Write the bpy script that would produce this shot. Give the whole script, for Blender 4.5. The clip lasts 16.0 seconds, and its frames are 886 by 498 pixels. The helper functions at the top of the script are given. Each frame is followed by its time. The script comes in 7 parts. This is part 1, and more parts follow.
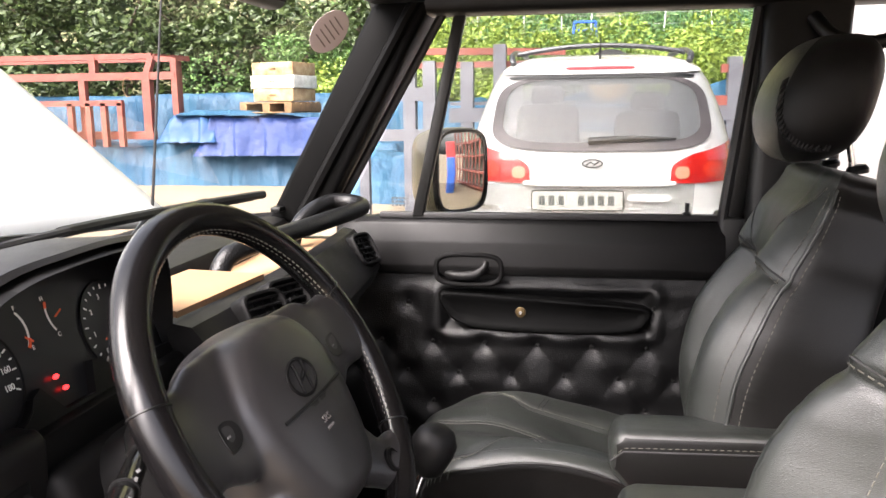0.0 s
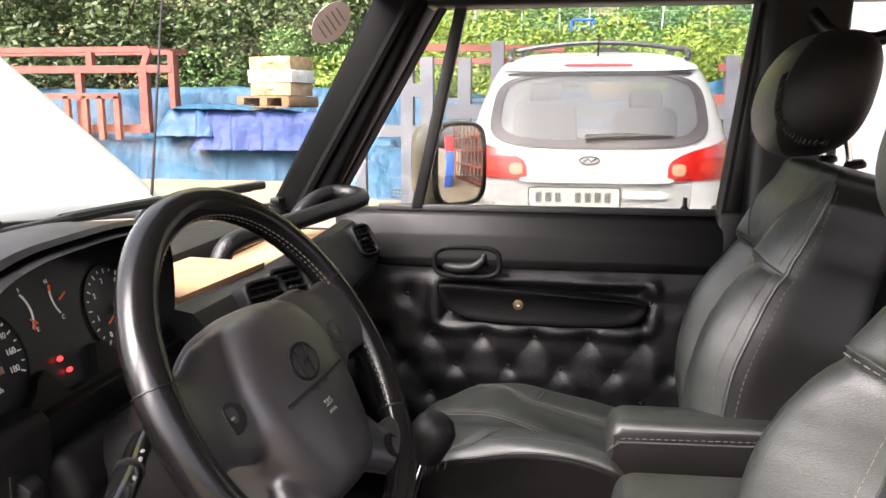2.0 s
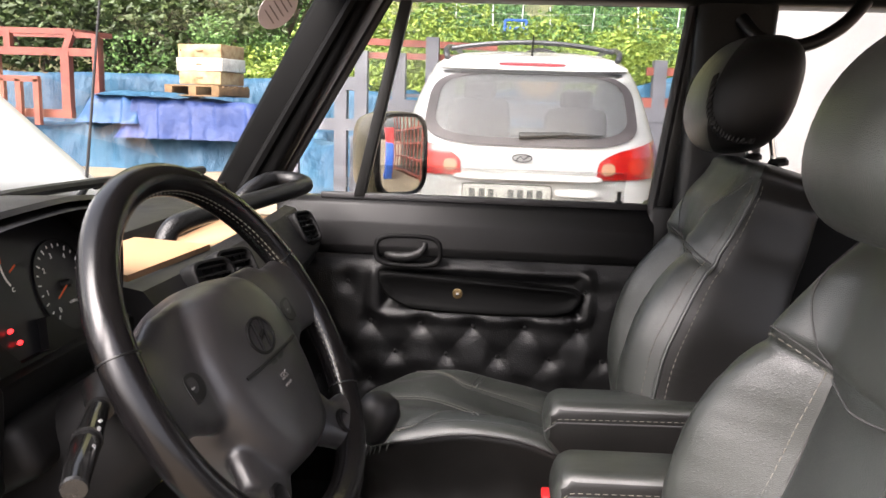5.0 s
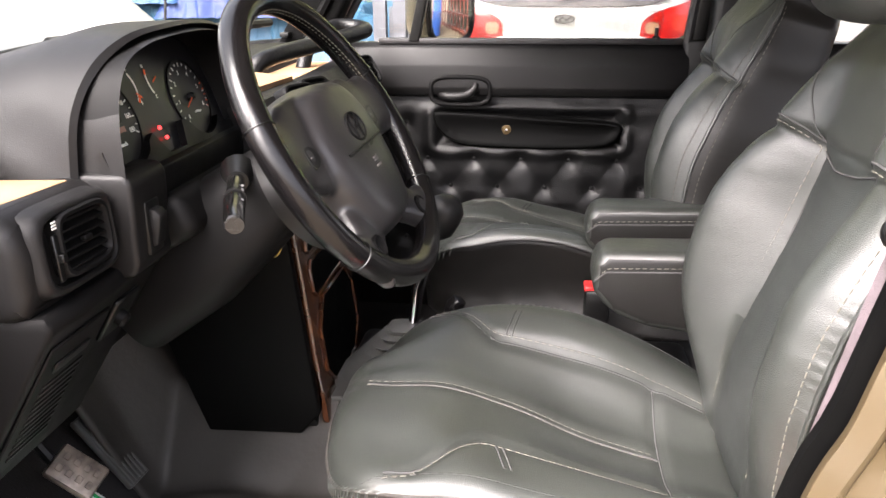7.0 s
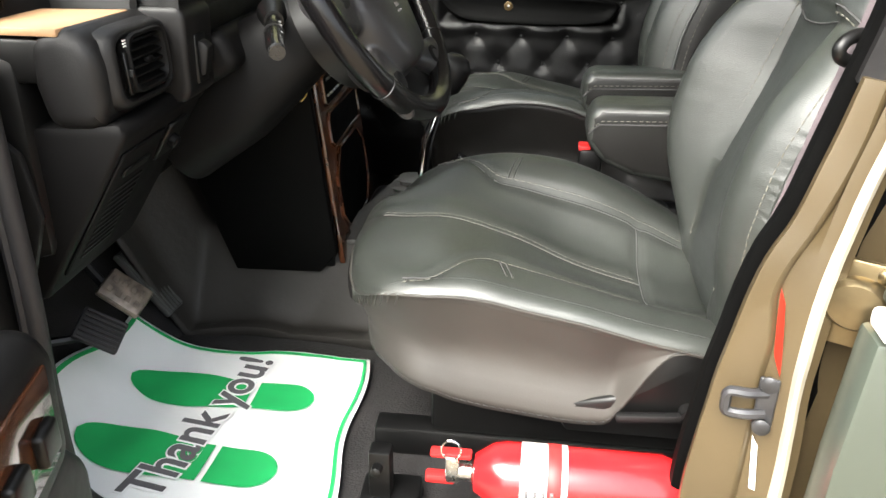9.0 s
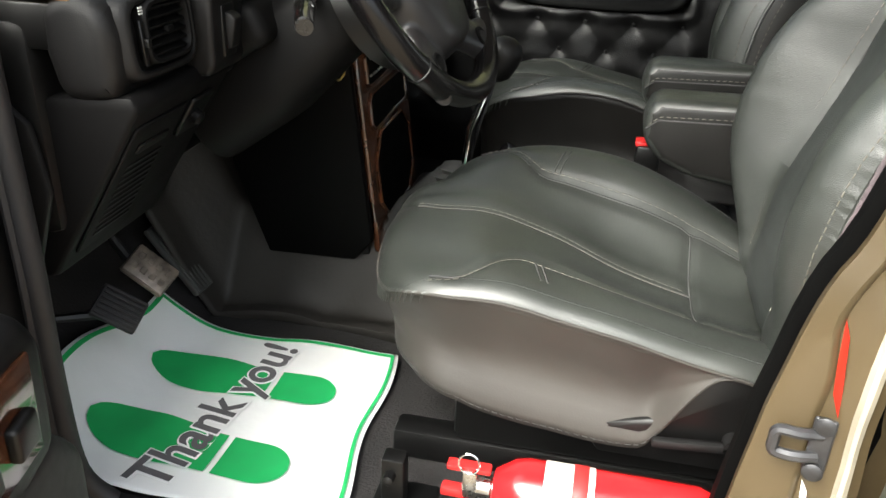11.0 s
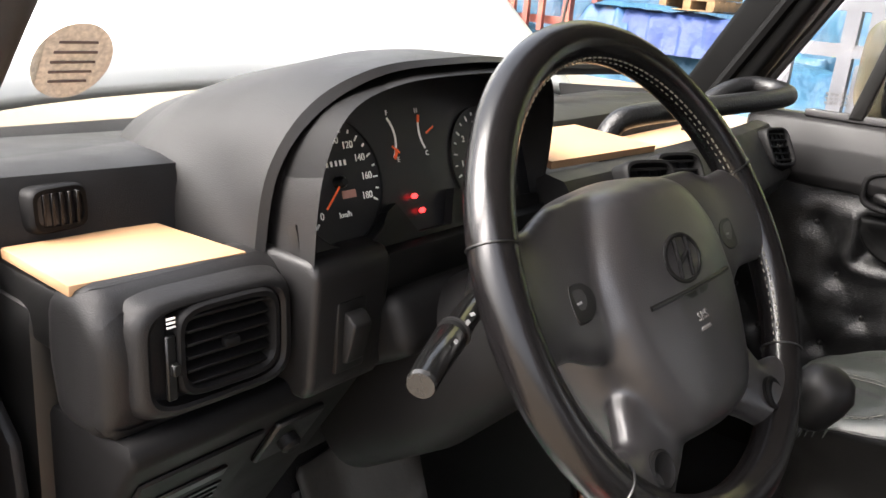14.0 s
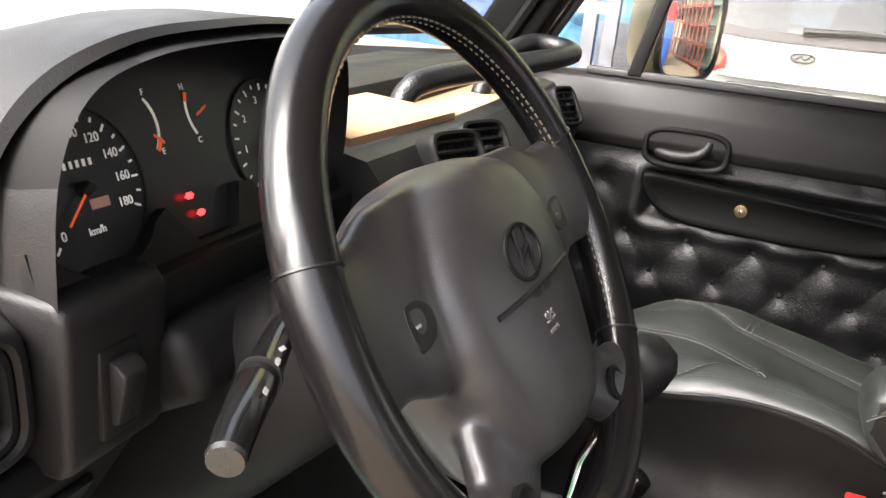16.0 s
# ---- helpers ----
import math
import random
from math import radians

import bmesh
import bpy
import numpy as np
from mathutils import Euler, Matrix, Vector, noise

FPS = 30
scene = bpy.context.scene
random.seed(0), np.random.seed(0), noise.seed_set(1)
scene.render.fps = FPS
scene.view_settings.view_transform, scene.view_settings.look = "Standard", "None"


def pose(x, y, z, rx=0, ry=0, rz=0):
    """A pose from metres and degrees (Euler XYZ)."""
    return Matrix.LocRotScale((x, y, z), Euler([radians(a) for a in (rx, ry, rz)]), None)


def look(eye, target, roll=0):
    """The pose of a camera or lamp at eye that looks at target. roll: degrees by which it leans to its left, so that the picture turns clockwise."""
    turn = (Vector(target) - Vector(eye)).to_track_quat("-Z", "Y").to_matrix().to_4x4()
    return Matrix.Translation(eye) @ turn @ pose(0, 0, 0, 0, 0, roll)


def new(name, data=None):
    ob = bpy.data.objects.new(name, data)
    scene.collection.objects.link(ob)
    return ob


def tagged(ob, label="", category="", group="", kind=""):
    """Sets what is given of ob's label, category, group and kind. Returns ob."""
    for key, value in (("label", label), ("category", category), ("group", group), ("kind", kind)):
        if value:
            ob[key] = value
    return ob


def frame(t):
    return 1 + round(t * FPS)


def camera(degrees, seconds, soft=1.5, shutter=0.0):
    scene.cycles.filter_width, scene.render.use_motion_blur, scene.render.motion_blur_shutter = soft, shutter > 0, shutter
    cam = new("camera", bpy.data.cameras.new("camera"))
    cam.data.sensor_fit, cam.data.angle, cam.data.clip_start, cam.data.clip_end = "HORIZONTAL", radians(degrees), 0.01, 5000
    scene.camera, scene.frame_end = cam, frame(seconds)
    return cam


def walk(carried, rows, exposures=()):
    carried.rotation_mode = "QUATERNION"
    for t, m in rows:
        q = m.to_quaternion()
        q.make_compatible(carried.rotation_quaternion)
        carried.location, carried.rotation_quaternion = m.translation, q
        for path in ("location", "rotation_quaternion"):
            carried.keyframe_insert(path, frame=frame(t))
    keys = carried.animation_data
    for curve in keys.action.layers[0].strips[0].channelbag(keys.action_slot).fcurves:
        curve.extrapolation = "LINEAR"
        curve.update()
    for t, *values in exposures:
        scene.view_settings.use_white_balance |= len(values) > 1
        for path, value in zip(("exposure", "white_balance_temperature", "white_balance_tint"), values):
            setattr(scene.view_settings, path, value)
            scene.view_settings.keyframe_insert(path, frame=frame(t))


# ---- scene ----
cam = camera(57.8, 16.0)
PATH = [
    (0, (0.391, -0.965, 1.415), (0.06, 0.978, 1.076), -0.6),
    (0.5, (0.389, -0.969, 1.411), (0.041, 0.97, 1.069), -0.3),
    (1, (0.387, -0.969, 1.41), (0.022, 0.967, 1.063), -0.2),
    (1.5, (0.391, -0.967, 1.41), (0.03, 0.968, 1.057), -0.2),
    (2, (0.386, -0.974, 1.407), (0.066, 0.97, 1.06), -0.0),
    (2.5, (0.381, -0.977, 1.404), (0.119, 0.978, 1.068), 0.3),
    (3, (0.379, -0.981, 1.404), (0.157, 0.979, 1.069), 0.4),
    (5.3, (0.366, -1.018, 1.391), (0.222, 0.944, 1.03), 1.9),
    (5.5, (0.368, -1.034, 1.386), (0.211, 0.923, 1.004), 1.8),
    (6, (0.39, -1.101, 1.378), (0.173, 0.828, 0.898), 0.7),
    (6.5, (0.388, -1.155, 1.357), (0.126, 0.741, 0.776), 0.2),
    (7, (0.363, -1.205, 1.344), (0.124, 0.673, 0.698), -0.4),
    (7.5, (0.346, -1.254, 1.325), (0.146, 0.602, 0.608), -0.7),
    (8, (0.345, -1.302, 1.311), (0.168, 0.532, 0.533), -0.1),
    (8.5, (0.354, -1.346, 1.304), (0.163, 0.47, 0.487), 0.2),
    (8.7, (0.354, -1.359, 1.303), (0.157, 0.449, 0.469), 0.5),
    (10.8, (0.377, -1.311, 1.286), (0.084, 0.447, 0.377), 2.3),
    (11, (0.379, -1.283, 1.286), (0.031, 0.471, 0.39), 2.1),
    (11.5, (0.395, -1.217, 1.298), (-0.096, 0.526, 0.449), 2.0),
    (12, (0.393, -1.16, 1.31), (-0.209, 0.583, 0.534), 2.1),
    (12.5, (0.347, -1.082, 1.321), (-0.355, 0.65, 0.608), 2.3),
    (13, (0.3, -1.012, 1.335), (-0.499, 0.698, 0.672), 3.4),
    (13.5, (0.296, -0.936, 1.337), (-0.672, 0.703, 0.722), 4.3),
    (14, (0.335, -0.843, 1.344), (-0.796, 0.691, 0.738), 5.2),
    (14.5, (0.361, -0.785, 1.339), (-0.829, 0.69, 0.702), 4.7),
    (15, (0.366, -0.753, 1.335), (-0.800, 0.731, 0.674), 4.7),
    (15.5, (0.314, -0.755, 1.332), (-0.663, 0.87, 0.699), 5.4),
    (16, (0.259, -0.756, 1.336), (-0.382, 1.024, 0.687), 5.7),
]
walk(cam, [(t, look(eye, target, roll)) for t, eye, target, roll in PATH],
     [(0, 2.64, 6500, 18), (3, 2.64, 6500, 18), (5.5, 2.4, 6500, 18), (6.5, 2.9, 6500, 18), (7.5, 2.9, 6500, 16), (8.5, 2.68, 6450, 8), (11, 2.1, 6450, 5), (12, 2.92, 6500, 11), (13, 3.32, 6500, 12), (13.5, 3.15, 6500, 14), (14.5, 2.68, 6500, 13), (15.5, 2.95, 6500, 13), (16, 3.15, 6500, 13)])

# ---- sky and sun: bright overcast ----
world = bpy.data.worlds.new("overcast_sky")
scene.world = world
world.use_nodes = True
wn = world.node_tree
sky = wn.nodes.new("ShaderNodeTexSky")
sky.sky_type = 'NISHITA'
sky.sun_disc = False
sky.sun_elevation = radians(46)
sky.sun_rotation = radians(210)
sky.air_density, sky.dust_density, sky.ozone_density = 1.0, 6.0, 1.0
wn.nodes["Background"].inputs["Strength"].default_value = 0.15
veil = wn.nodes.new("ShaderNodeHueSaturation")
veil.inputs["Saturation"].default_value = 0.35
wn.links.new(sky.outputs[0], veil.inputs["Color"])
wn.links.new(veil.outputs[0], wn.nodes["Background"].inputs["Color"])
sun_data = bpy.data.lights.new("sun", 'SUN')
sun_data.energy, sun_data.angle, sun_data.color = 2.5, radians(50), (1.0, 0.94, 0.86)
sun = new("sun", sun_data)
sun.matrix_world = look((-3.0, -5.2, 6.0), (0, 0, 0))

# ---- materials ----
def material(name, color, rough=0.5, metal=0.0, vary=0.15, scale=8.0, bump=0.0, bump_scale=300.0, kind='noise', spec=0.5, color2=None, coat=0.0, dist=0.002, stretch=None, rough_vary=0.1, wrinkle=0.0):
    """Principled surface with large stains and fine grain in object space."""
    m = bpy.data.materials.new(name)
    m.use_nodes = True
    t = m.node_tree
    N, L = t.nodes, t.links
    b = N["Principled BSDF"]
    b.inputs["Roughness"].default_value = rough
    b.inputs["Metallic"].default_value = metal
    b.inputs["Specular IOR Level"].default_value = spec
    b.inputs["Coat Weight"].default_value = coat
    tc = N.new("ShaderNodeTexCoord")
    vec = tc.outputs["Object"]
    if stretch:
        mp = N.new("ShaderNodeMapping")
        mp.inputs["Scale"].default_value = stretch
        L.new(vec, mp.inputs["Vector"])
        vec = mp.outputs["Vector"]
    n1 = N.new("ShaderNodeTexNoise")
    n1.inputs["Scale"].default_value = scale
    n1.inputs["Detail"].default_value = 6
    L.new(vec, n1.inputs["Vector"])
    ramp = N.new("ShaderNodeMix")
    ramp.data_type = 'RGBA'
    c2 = color2 or [max(0.0, c * (1 + vary * 1.6)) for c in color]
    c1 = color if color2 else [c * (1 - vary) for c in color]
    ramp.inputs["A"].default_value = (*c1, 1)
    ramp.inputs["B"].default_value = (*c2, 1)
    sh = N.new("ShaderNodeMapRange")
    sh.inputs["From Min"].default_value = 0.3
    sh.inputs["From Max"].default_value = 0.7
    L.new(n1.outputs["Fac"], sh.inputs["Value"])
    L.new(sh.outputs["Result"], ramp.inputs["Factor"])
    L.new(ramp.outputs["Result"], b.inputs["Base Color"])
    rr = N.new("ShaderNodeMapRange")
    rr.inputs["To Min"].default_value = max(0.02, rough - rough_vary)
    rr.inputs["To Max"].default_value = min(1.0, rough + rough_vary)
    n3 = N.new("ShaderNodeTexNoise")
    n3.inputs["Scale"].default_value = scale * 4
    n3.inputs["Detail"].default_value = 4
    L.new(vec, n3.inputs["Vector"])
    L.new(n3.outputs["Fac"], rr.inputs["Value"])
    L.new(rr.outputs["Result"], b.inputs["Roughness"])
    if bump > 0:
        if kind == 'voronoi':
            n2 = N.new("ShaderNodeTexVoronoi")
            n2.feature = 'DISTANCE_TO_EDGE'
            out = n2.outputs["Distance"]
        else:
            n2 = N.new("ShaderNodeTexNoise")
            n2.inputs["Detail"].default_value = 4
            out = n2.outputs["Fac"]
        n2.inputs["Scale"].default_value = bump_scale
        L.new(vec, n2.inputs["Vector"])
        bp = N.new("ShaderNodeBump")
        bp.inputs["Strength"].default_value = bump
        bp.inputs["Distance"].default_value = dist
        L.new(out, bp.inputs["Height"])
        if wrinkle > 0:
            mw = N.new("ShaderNodeMapping")
            mw.inputs["Scale"].default_value = (1.0, 1.0, 0.6)
            L.new(vec, mw.inputs["Vector"])
            n4 = N.new("ShaderNodeTexNoise")
            n4.inputs["Scale"].default_value = 11.0
            n4.inputs["Detail"].default_value = 1
            n4.inputs["Distortion"].default_value = 0.0
            L.new(mw.outputs["Vector"], n4.inputs["Vector"])
            bw = N.new("ShaderNodeBump")
            bw.inputs["Strength"].default_value = wrinkle
            bw.inputs["Distance"].default_value = 0.012
            L.new(n4.outputs["Fac"], bw.inputs["Height"])
            L.new(bw.outputs["Normal"], bp.inputs["Normal"])
        L.new(bp.outputs["Normal"], b.inputs["Normal"])
    return m


def plain(name, color, rough=0.5, metal=0.0, emit=0.0):
    m = bpy.data.materials.new(name)
    m.use_nodes = True
    b = m.node_tree.nodes["Principled BSDF"]
    b.inputs["Base Color"].default_value = (*color, 1)
    b.inputs["Roughness"].default_value = rough
    b.inputs["Metallic"].default_value = metal
    if emit:
        b.inputs["Emission Color"].default_value = (*color, 1)
        b.inputs["Emission Strength"].default_value = emit
    return m


def glass(name, tint=(0.95, 0.97, 0.96), rough=0.0):
    """Thin pane: mostly clear, with a faint mirror on top."""
    m = bpy.data.materials.new(name)
    m.use_nodes = True
    t = m.node_tree
    t.nodes.clear()
    out = t.nodes.new("ShaderNodeOutputMaterial")
    mix = t.nodes.new("ShaderNodeMixShader")
    tr = t.nodes.new("ShaderNodeBsdfTransparent")
    tr.inputs["Color"].default_value = (*tint, 1)
    gl = t.nodes.new("ShaderNodeBsdfGlossy")
    gl.inputs["Roughness"].default_value = rough
    fr = t.nodes.new("ShaderNodeLayerWeight")
    fr.inputs["Blend"].default_value = 0.5
    pw = t.nodes.new("ShaderNodeMath")
    pw.operation = 'POWER'
    pw.inputs[1].default_value = 4.0
    ml = t.nodes.new("ShaderNodeMath")
    ml.operation = 'MULTIPLY_ADD'
    ml.inputs[1].default_value = 0.55
    ml.inputs[2].default_value = 0.035
    t.links.new(fr.outputs["Facing"], pw.inputs[0])
    t.links.new(pw.outputs[0], ml.inputs[0])
    t.links.new(ml.outputs[0], mix.inputs[0])
    t.links.new(tr.outputs[0], mix.inputs[1])
    t.links.new(gl.outputs[0], mix.inputs[2])
    t.links.new(mix.outputs[0], out.inputs[0])
    return m


LEATHER = material("seat_leather", (0.0225, 0.0250, 0.0222), 0.37, wrinkle=0.12, bump=0.27, bump_scale=520, kind='voronoi', scale=5, vary=0.16, rough_vary=0.10, spec=0.80)
# black leather of backrest and armrest sides; on the passenger's skirt, painted shade
SKIRT = material("black_and_shaded_side_leather", (0.0065, 0.0060, 0.0055), 0.44, wrinkle=0.22, bump=0.15, bump_scale=420, kind='voronoi', scale=5, vary=0.2, spec=0.32)
HEAD_COVER = material("headrest_cover", (0.0038, 0.0036, 0.0036), 0.5, spec=0.22, wrinkle=0.25, bump=0.2, bump_scale=420, kind='voronoi', scale=6, vary=0.2)
LEATHER2 = material("seat_mesh_fabric", (0.023, 0.026, 0.024), 0.46, spec=0.6, bump=0.35, bump_scale=500, kind='voronoi', scale=6)
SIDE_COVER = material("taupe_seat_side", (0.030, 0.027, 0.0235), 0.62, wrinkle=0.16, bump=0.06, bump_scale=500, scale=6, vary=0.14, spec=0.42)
THREAD = material("grey_thread", (0.105, 0.100, 0.082), 0.8, scale=40)
DARK_THREAD = material("dark_thread", (0.03, 0.03, 0.03), 0.8, scale=40)
VINYL = material("door_vinyl", (0.0036, 0.0036, 0.0038), 0.36, spec=0.34, bump=0.42, bump_scale=230, kind='voronoi', scale=9, vary=0.2)
DASH = material("dash_plastic", (0.0050, 0.0048, 0.0049), 0.48, spec=0.25, bump=0.3, bump_scale=900, scale=6, vary=0.18, dist=0.0008)
PAD = material("airbag_plastic", (0.0160, 0.0152, 0.0158), 0.33, rough_vary=0.04, bump=0.25, bump_scale=900, scale=7, vary=0.08, dist=0.0006)
DASH_SMOOTH = material("smooth_dash_plastic", (0.0035, 0.0034, 0.0035), 0.55, spec=0.12, bump=0.12, bump_scale=700, scale=6, dist=0.0006)
BLACK = material("black_plastic", (0.0025, 0.0025, 0.0025), 0.42, spec=0.35, scale=12, bump=0.1, bump_scale=800, dist=0.0005)
RUBBER = material("black_rubber", (0.013, 0.012, 0.013), 0.6, scale=20, bump=0.15, bump_scale=500, dist=0.0006)
SEAL = material("dusty_rubber_seal", (0.0045, 0.004, 0.004), 0.65, spec=0.25, scale=18, bump=0.2, bump_scale=300, vary=0.3, dist=0.001)
RIM = material("rim_leather", (0.0035, 0.0032, 0.0034), 0.24, spec=0.36, bump=0.10, bump_scale=500, kind='voronoi', scale=14, vary=0.12, dist=0.0004, rough_vary=0.05)
CARPET = material("rubber_floor_covering", (0.0185, 0.0170, 0.0150), 0.6, spec=0.3, bump=0.3, bump_scale=90, scale=5, vary=0.35)
FELT = material("matt_black_panel", (0.0022, 0.0022, 0.0022), 0.5, spec=0.05, scale=12, bump=0.1, bump_scale=500, dist=0.0005)
PILE = material("black_carpet", (0.010, 0.009, 0.009), 0.95, bump=0.8, bump_scale=260, scale=9, vary=0.5)
STEEL = material("bright_steel", (0.55, 0.54, 0.52), 0.28, 1.0, scale=30, vary=0.15)
CHROME = plain("chrome", (0.8, 0.8, 0.8), 0.08, 1.0)
PLY = material("plywood_board", (0.26, 0.145, 0.072), 0.6, scale=5, color2=(0.36, 0.225, 0.12), bump=0.08, bump_scale=120, stretch=(2.0, 0.6, 2.0))
BURL = material("burl_wood_trim", (0.022, 0.008, 0.005), 0.16, scale=35, color2=(0.085, 0.030, 0.012), coat=0.6)
BEIGE = material("beige_paint", (0.050, 0.0360, 0.0175), 0.42, scale=7, vary=0.14, bump=0.08, bump_scale=60, coat=0.2)
GOLD = material("gold_beige_paint", (0.16, 0.135, 0.085), 0.35, scale=9, vary=0.10, coat=0.4)
GREEN_GREY = material("grey_green_paint", (0.042, 0.050, 0.040), 0.36, scale=4, vary=0.06, coat=0.3)
WHITE = material("white_car_paint", (0.52, 0.52, 0.515), 0.24, scale=3, vary=0.03, coat=0.5, rough_vary=0.03)
OLD_WHITE = material("worn_white_paint", (0.80, 0.80, 0.77), 0.35, scale=3, vary=0.05, coat=0.2)
GLASS = glass("clear_glass", (0.84, 0.86, 0.85))
RED_PLASTIC = plain("red_plastic", (0.55, 0.02, 0.02), 0.35)
PAPER = material("white_paper", (0.80, 0.80, 0.79), 0.8, scale=6, vary=0.05, bump=0.25, bump_scale=14, dist=0.01)
GREEN_INK = material("green_print", (0.012, 0.33, 0.085), 0.7, scale=14, vary=0.10)
GREY_INK = material("grey_print", (0.10, 0.095, 0.10), 0.7, scale=20)
GAUGE = material("gauge_black", (0.006, 0.006, 0.007), 0.35, scale=10)
MARK = plain("white_gauge_marking", (0.75, 0.75, 0.72), 0.6)
NEEDLE = plain("orange_needle", (0.85, 0.12, 0.03), 0.5)
LIT_RED = plain("lit_red_lamp", (1.0, 0.03, 0.03), 0.4, emit=0.75)
CONCRETE = material("yard_concrete", (0.165, 0.128, 0.084), 0.85, scale=0.6, vary=0.18, bump=0.3, bump_scale=40, dist=0.01)
TARP = material("blue_tarp", (0.009, 0.043, 0.086), 0.55, spec=0.3, scale=1.6, color2=(0.019, 0.074, 0.125), bump=0.8, bump_scale=5, dist=0.06, stretch=(1.6, 1.6, 0.7))
TARP3 = material("mid_blue_tarp", (0.012, 0.042, 0.115), 0.55, spec=0.3, scale=2.0, color2=(0.022, 0.068, 0.16), bump=0.45, bump_scale=6, dist=0.05)
TARP2 = material("ultramarine_tarp", (0.009, 0.022, 0.090), 0.55, spec=0.3, scale=2.0, color2=(0.016, 0.036, 0.125), bump=0.45, bump_scale=9, dist=0.05)
RUST_RED = material("red_primer_steel", (0.15, 0.034, 0.022), 0.6, scale=5, vary=0.25)
GREY_STEEL = material("grey_painted_steel", (0.075, 0.075, 0.088), 0.55, scale=5, vary=0.15)
HIVE_WOOD = material("weathered_box_wood", (0.17, 0.085, 0.030), 0.75, scale=7, color2=(0.36, 0.27, 0.15), bump=0.3, bump_scale=60)
HIVE_WHITE = material("flaking_white_wood", (0.40, 0.385, 0.34), 0.7, scale=10, vary=0.2)
PALLET = material("pallet_wood", (0.13, 0.075, 0.032), 0.85, scale=9, vary=0.3)
SOIL = material("weedy_soil", (0.11, 0.105, 0.045), 0.95, scale=1.0, vary=0.4, bump=0.5, bump_scale=12, dist=0.05)
BARK = material("bark", (0.07, 0.05, 0.035), 0.9, scale=6, bump=0.6, bump_scale=30, dist=0.02)
CANVAS = material("light_grey_canvas", (0.12, 0.119, 0.115), 0.9, scale=2, vary=0.12, bump=0.2, bump_scale=6, dist=0.05)


PALE_LIP = material("pale_worn_lip", (0.30, 0.27, 0.21), 0.35, scale=9, vary=0.2, coat=0.2)
HEADLINING = material("pale_headlining", (0.26, 0.255, 0.24), 0.9, scale=4, vary=0.06, bump=0.2, bump_scale=300)


def leaf_material(name, c1, c2):
    m = bpy.data.materials.new(name)
    m.use_nodes = True
    t = m.node_tree
    b = t.nodes["Principled BSDF"]
    g = t.nodes.new("ShaderNodeNewGeometry")
    mx = t.nodes.new("ShaderNodeMix")
    mx.data_type = 'RGBA'
    mx.inputs["A"].default_value = (*c1, 1)
    mx.inputs["B"].default_value = (*c2, 1)
    t.links.new(g.outputs["Random Per Island"], mx.inputs["Factor"])
    t.links.new(mx.outputs["Result"], b.inputs["Base Color"])
    b.inputs["Roughness"].default_value = 0.55
    b.inputs["Subsurface Weight"].default_value = 0.0
    return m


LEAF_DARK = leaf_material("dark_foliage", (0.018, 0.035, 0.006), (0.056, 0.086, 0.017))
LEAF_LIGHT = leaf_material("yellow_green_foliage", (0.09, 0.15, 0.016), (0.26, 0.33, 0.048))
LEAF_MID = leaf_material("mid_green_foliage", (0.040, 0.10, 0.02), (0.12, 0.22, 0.05))


# ---- building helpers ----
def finish(bm, smooth=True, angle=40):
    bmesh.ops.recalc_face_normals(bm, faces=bm.faces)
    for f in bm.faces:
        f.smooth = smooth
    if smooth:
        lim = radians(angle)
        for e in bm.edges:
            if len(e.link_faces) == 2 and e.calc_face_angle(0) > lim:
                e.smooth = False
    return bm


def part(name, bm, mat, parent=None, label="", smooth=True, angle=40):
    """Links a bmesh as one mesh object, under a thing or a part."""
    finish(bm, smooth, angle)
    me = bpy.data.meshes.new(name)
    bm.to_mesh(me)
    bm.free()
    me.materials.append(mat)
    ob = new(name, me)
    if parent is not None:
        ob.parent = parent
    if label:
        tagged(ob, label)
    return ob


def thing(name, label, category, group="", kind="", at=(0, 0, 0)):
    """An Empty that carries the parts of one thing."""
    ob = new(name)
    ob.empty_display_size = 0.05
    ob.location = at
    return tagged(ob, label, category, group, kind)


def rbox(x0, x1, y0, y1, z0, z1, r=0.0, seg=2, m=None):
    bm = bmesh.new()
    c = ((x0 + x1) / 2, (y0 + y1) / 2, (z0 + z1) / 2)
    bmesh.ops.create_cube(bm, size=1, matrix=Matrix.Translation(c) @ Matrix.Diagonal((x1 - x0, y1 - y0, z1 - z0, 1)))
    if r > 0:
        r = min(r, 0.49 * min(x1 - x0, y1 - y0, z1 - z0))
        bmesh.ops.bevel(bm, geom=bm.edges[:], offset=r, segments=seg, profile=0.5, affect='EDGES')
    if m is not None:
        bmesh.ops.transform(bm, matrix=m, verts=bm.verts)
    return bm


def prism(poly, axis, a, b, r=0.0, seg=2):
    """A polygon in the plane across an axis, drawn out from a to b."""
    bm = bmesh.new()
    put = {'x': lambda p, w: (w, p[0], p[1]), 'y': lambda p, w: (p[0], w, p[1]), 'z': lambda p, w: (p[0], p[1], w)}[axis]
    v0 = [bm.verts.new(put(p, a)) for p in poly]
    v1 = [bm.verts.new(put(p, b)) for p in poly]
    n = len(poly)
    bm.faces.new(v0)
    bm.faces.new(v1[::-1])
    for i in range(n):
        bm.faces.new((v0[i], v0[(i + 1) % n], v1[(i + 1) % n], v1[i]))
    bmesh.ops.recalc_face_normals(bm, faces=bm.faces)
    if r > 0:
        bmesh.ops.bevel(bm, geom=bm.edges[:], offset=r, segments=seg, profile=0.5, affect='EDGES')
    return bm


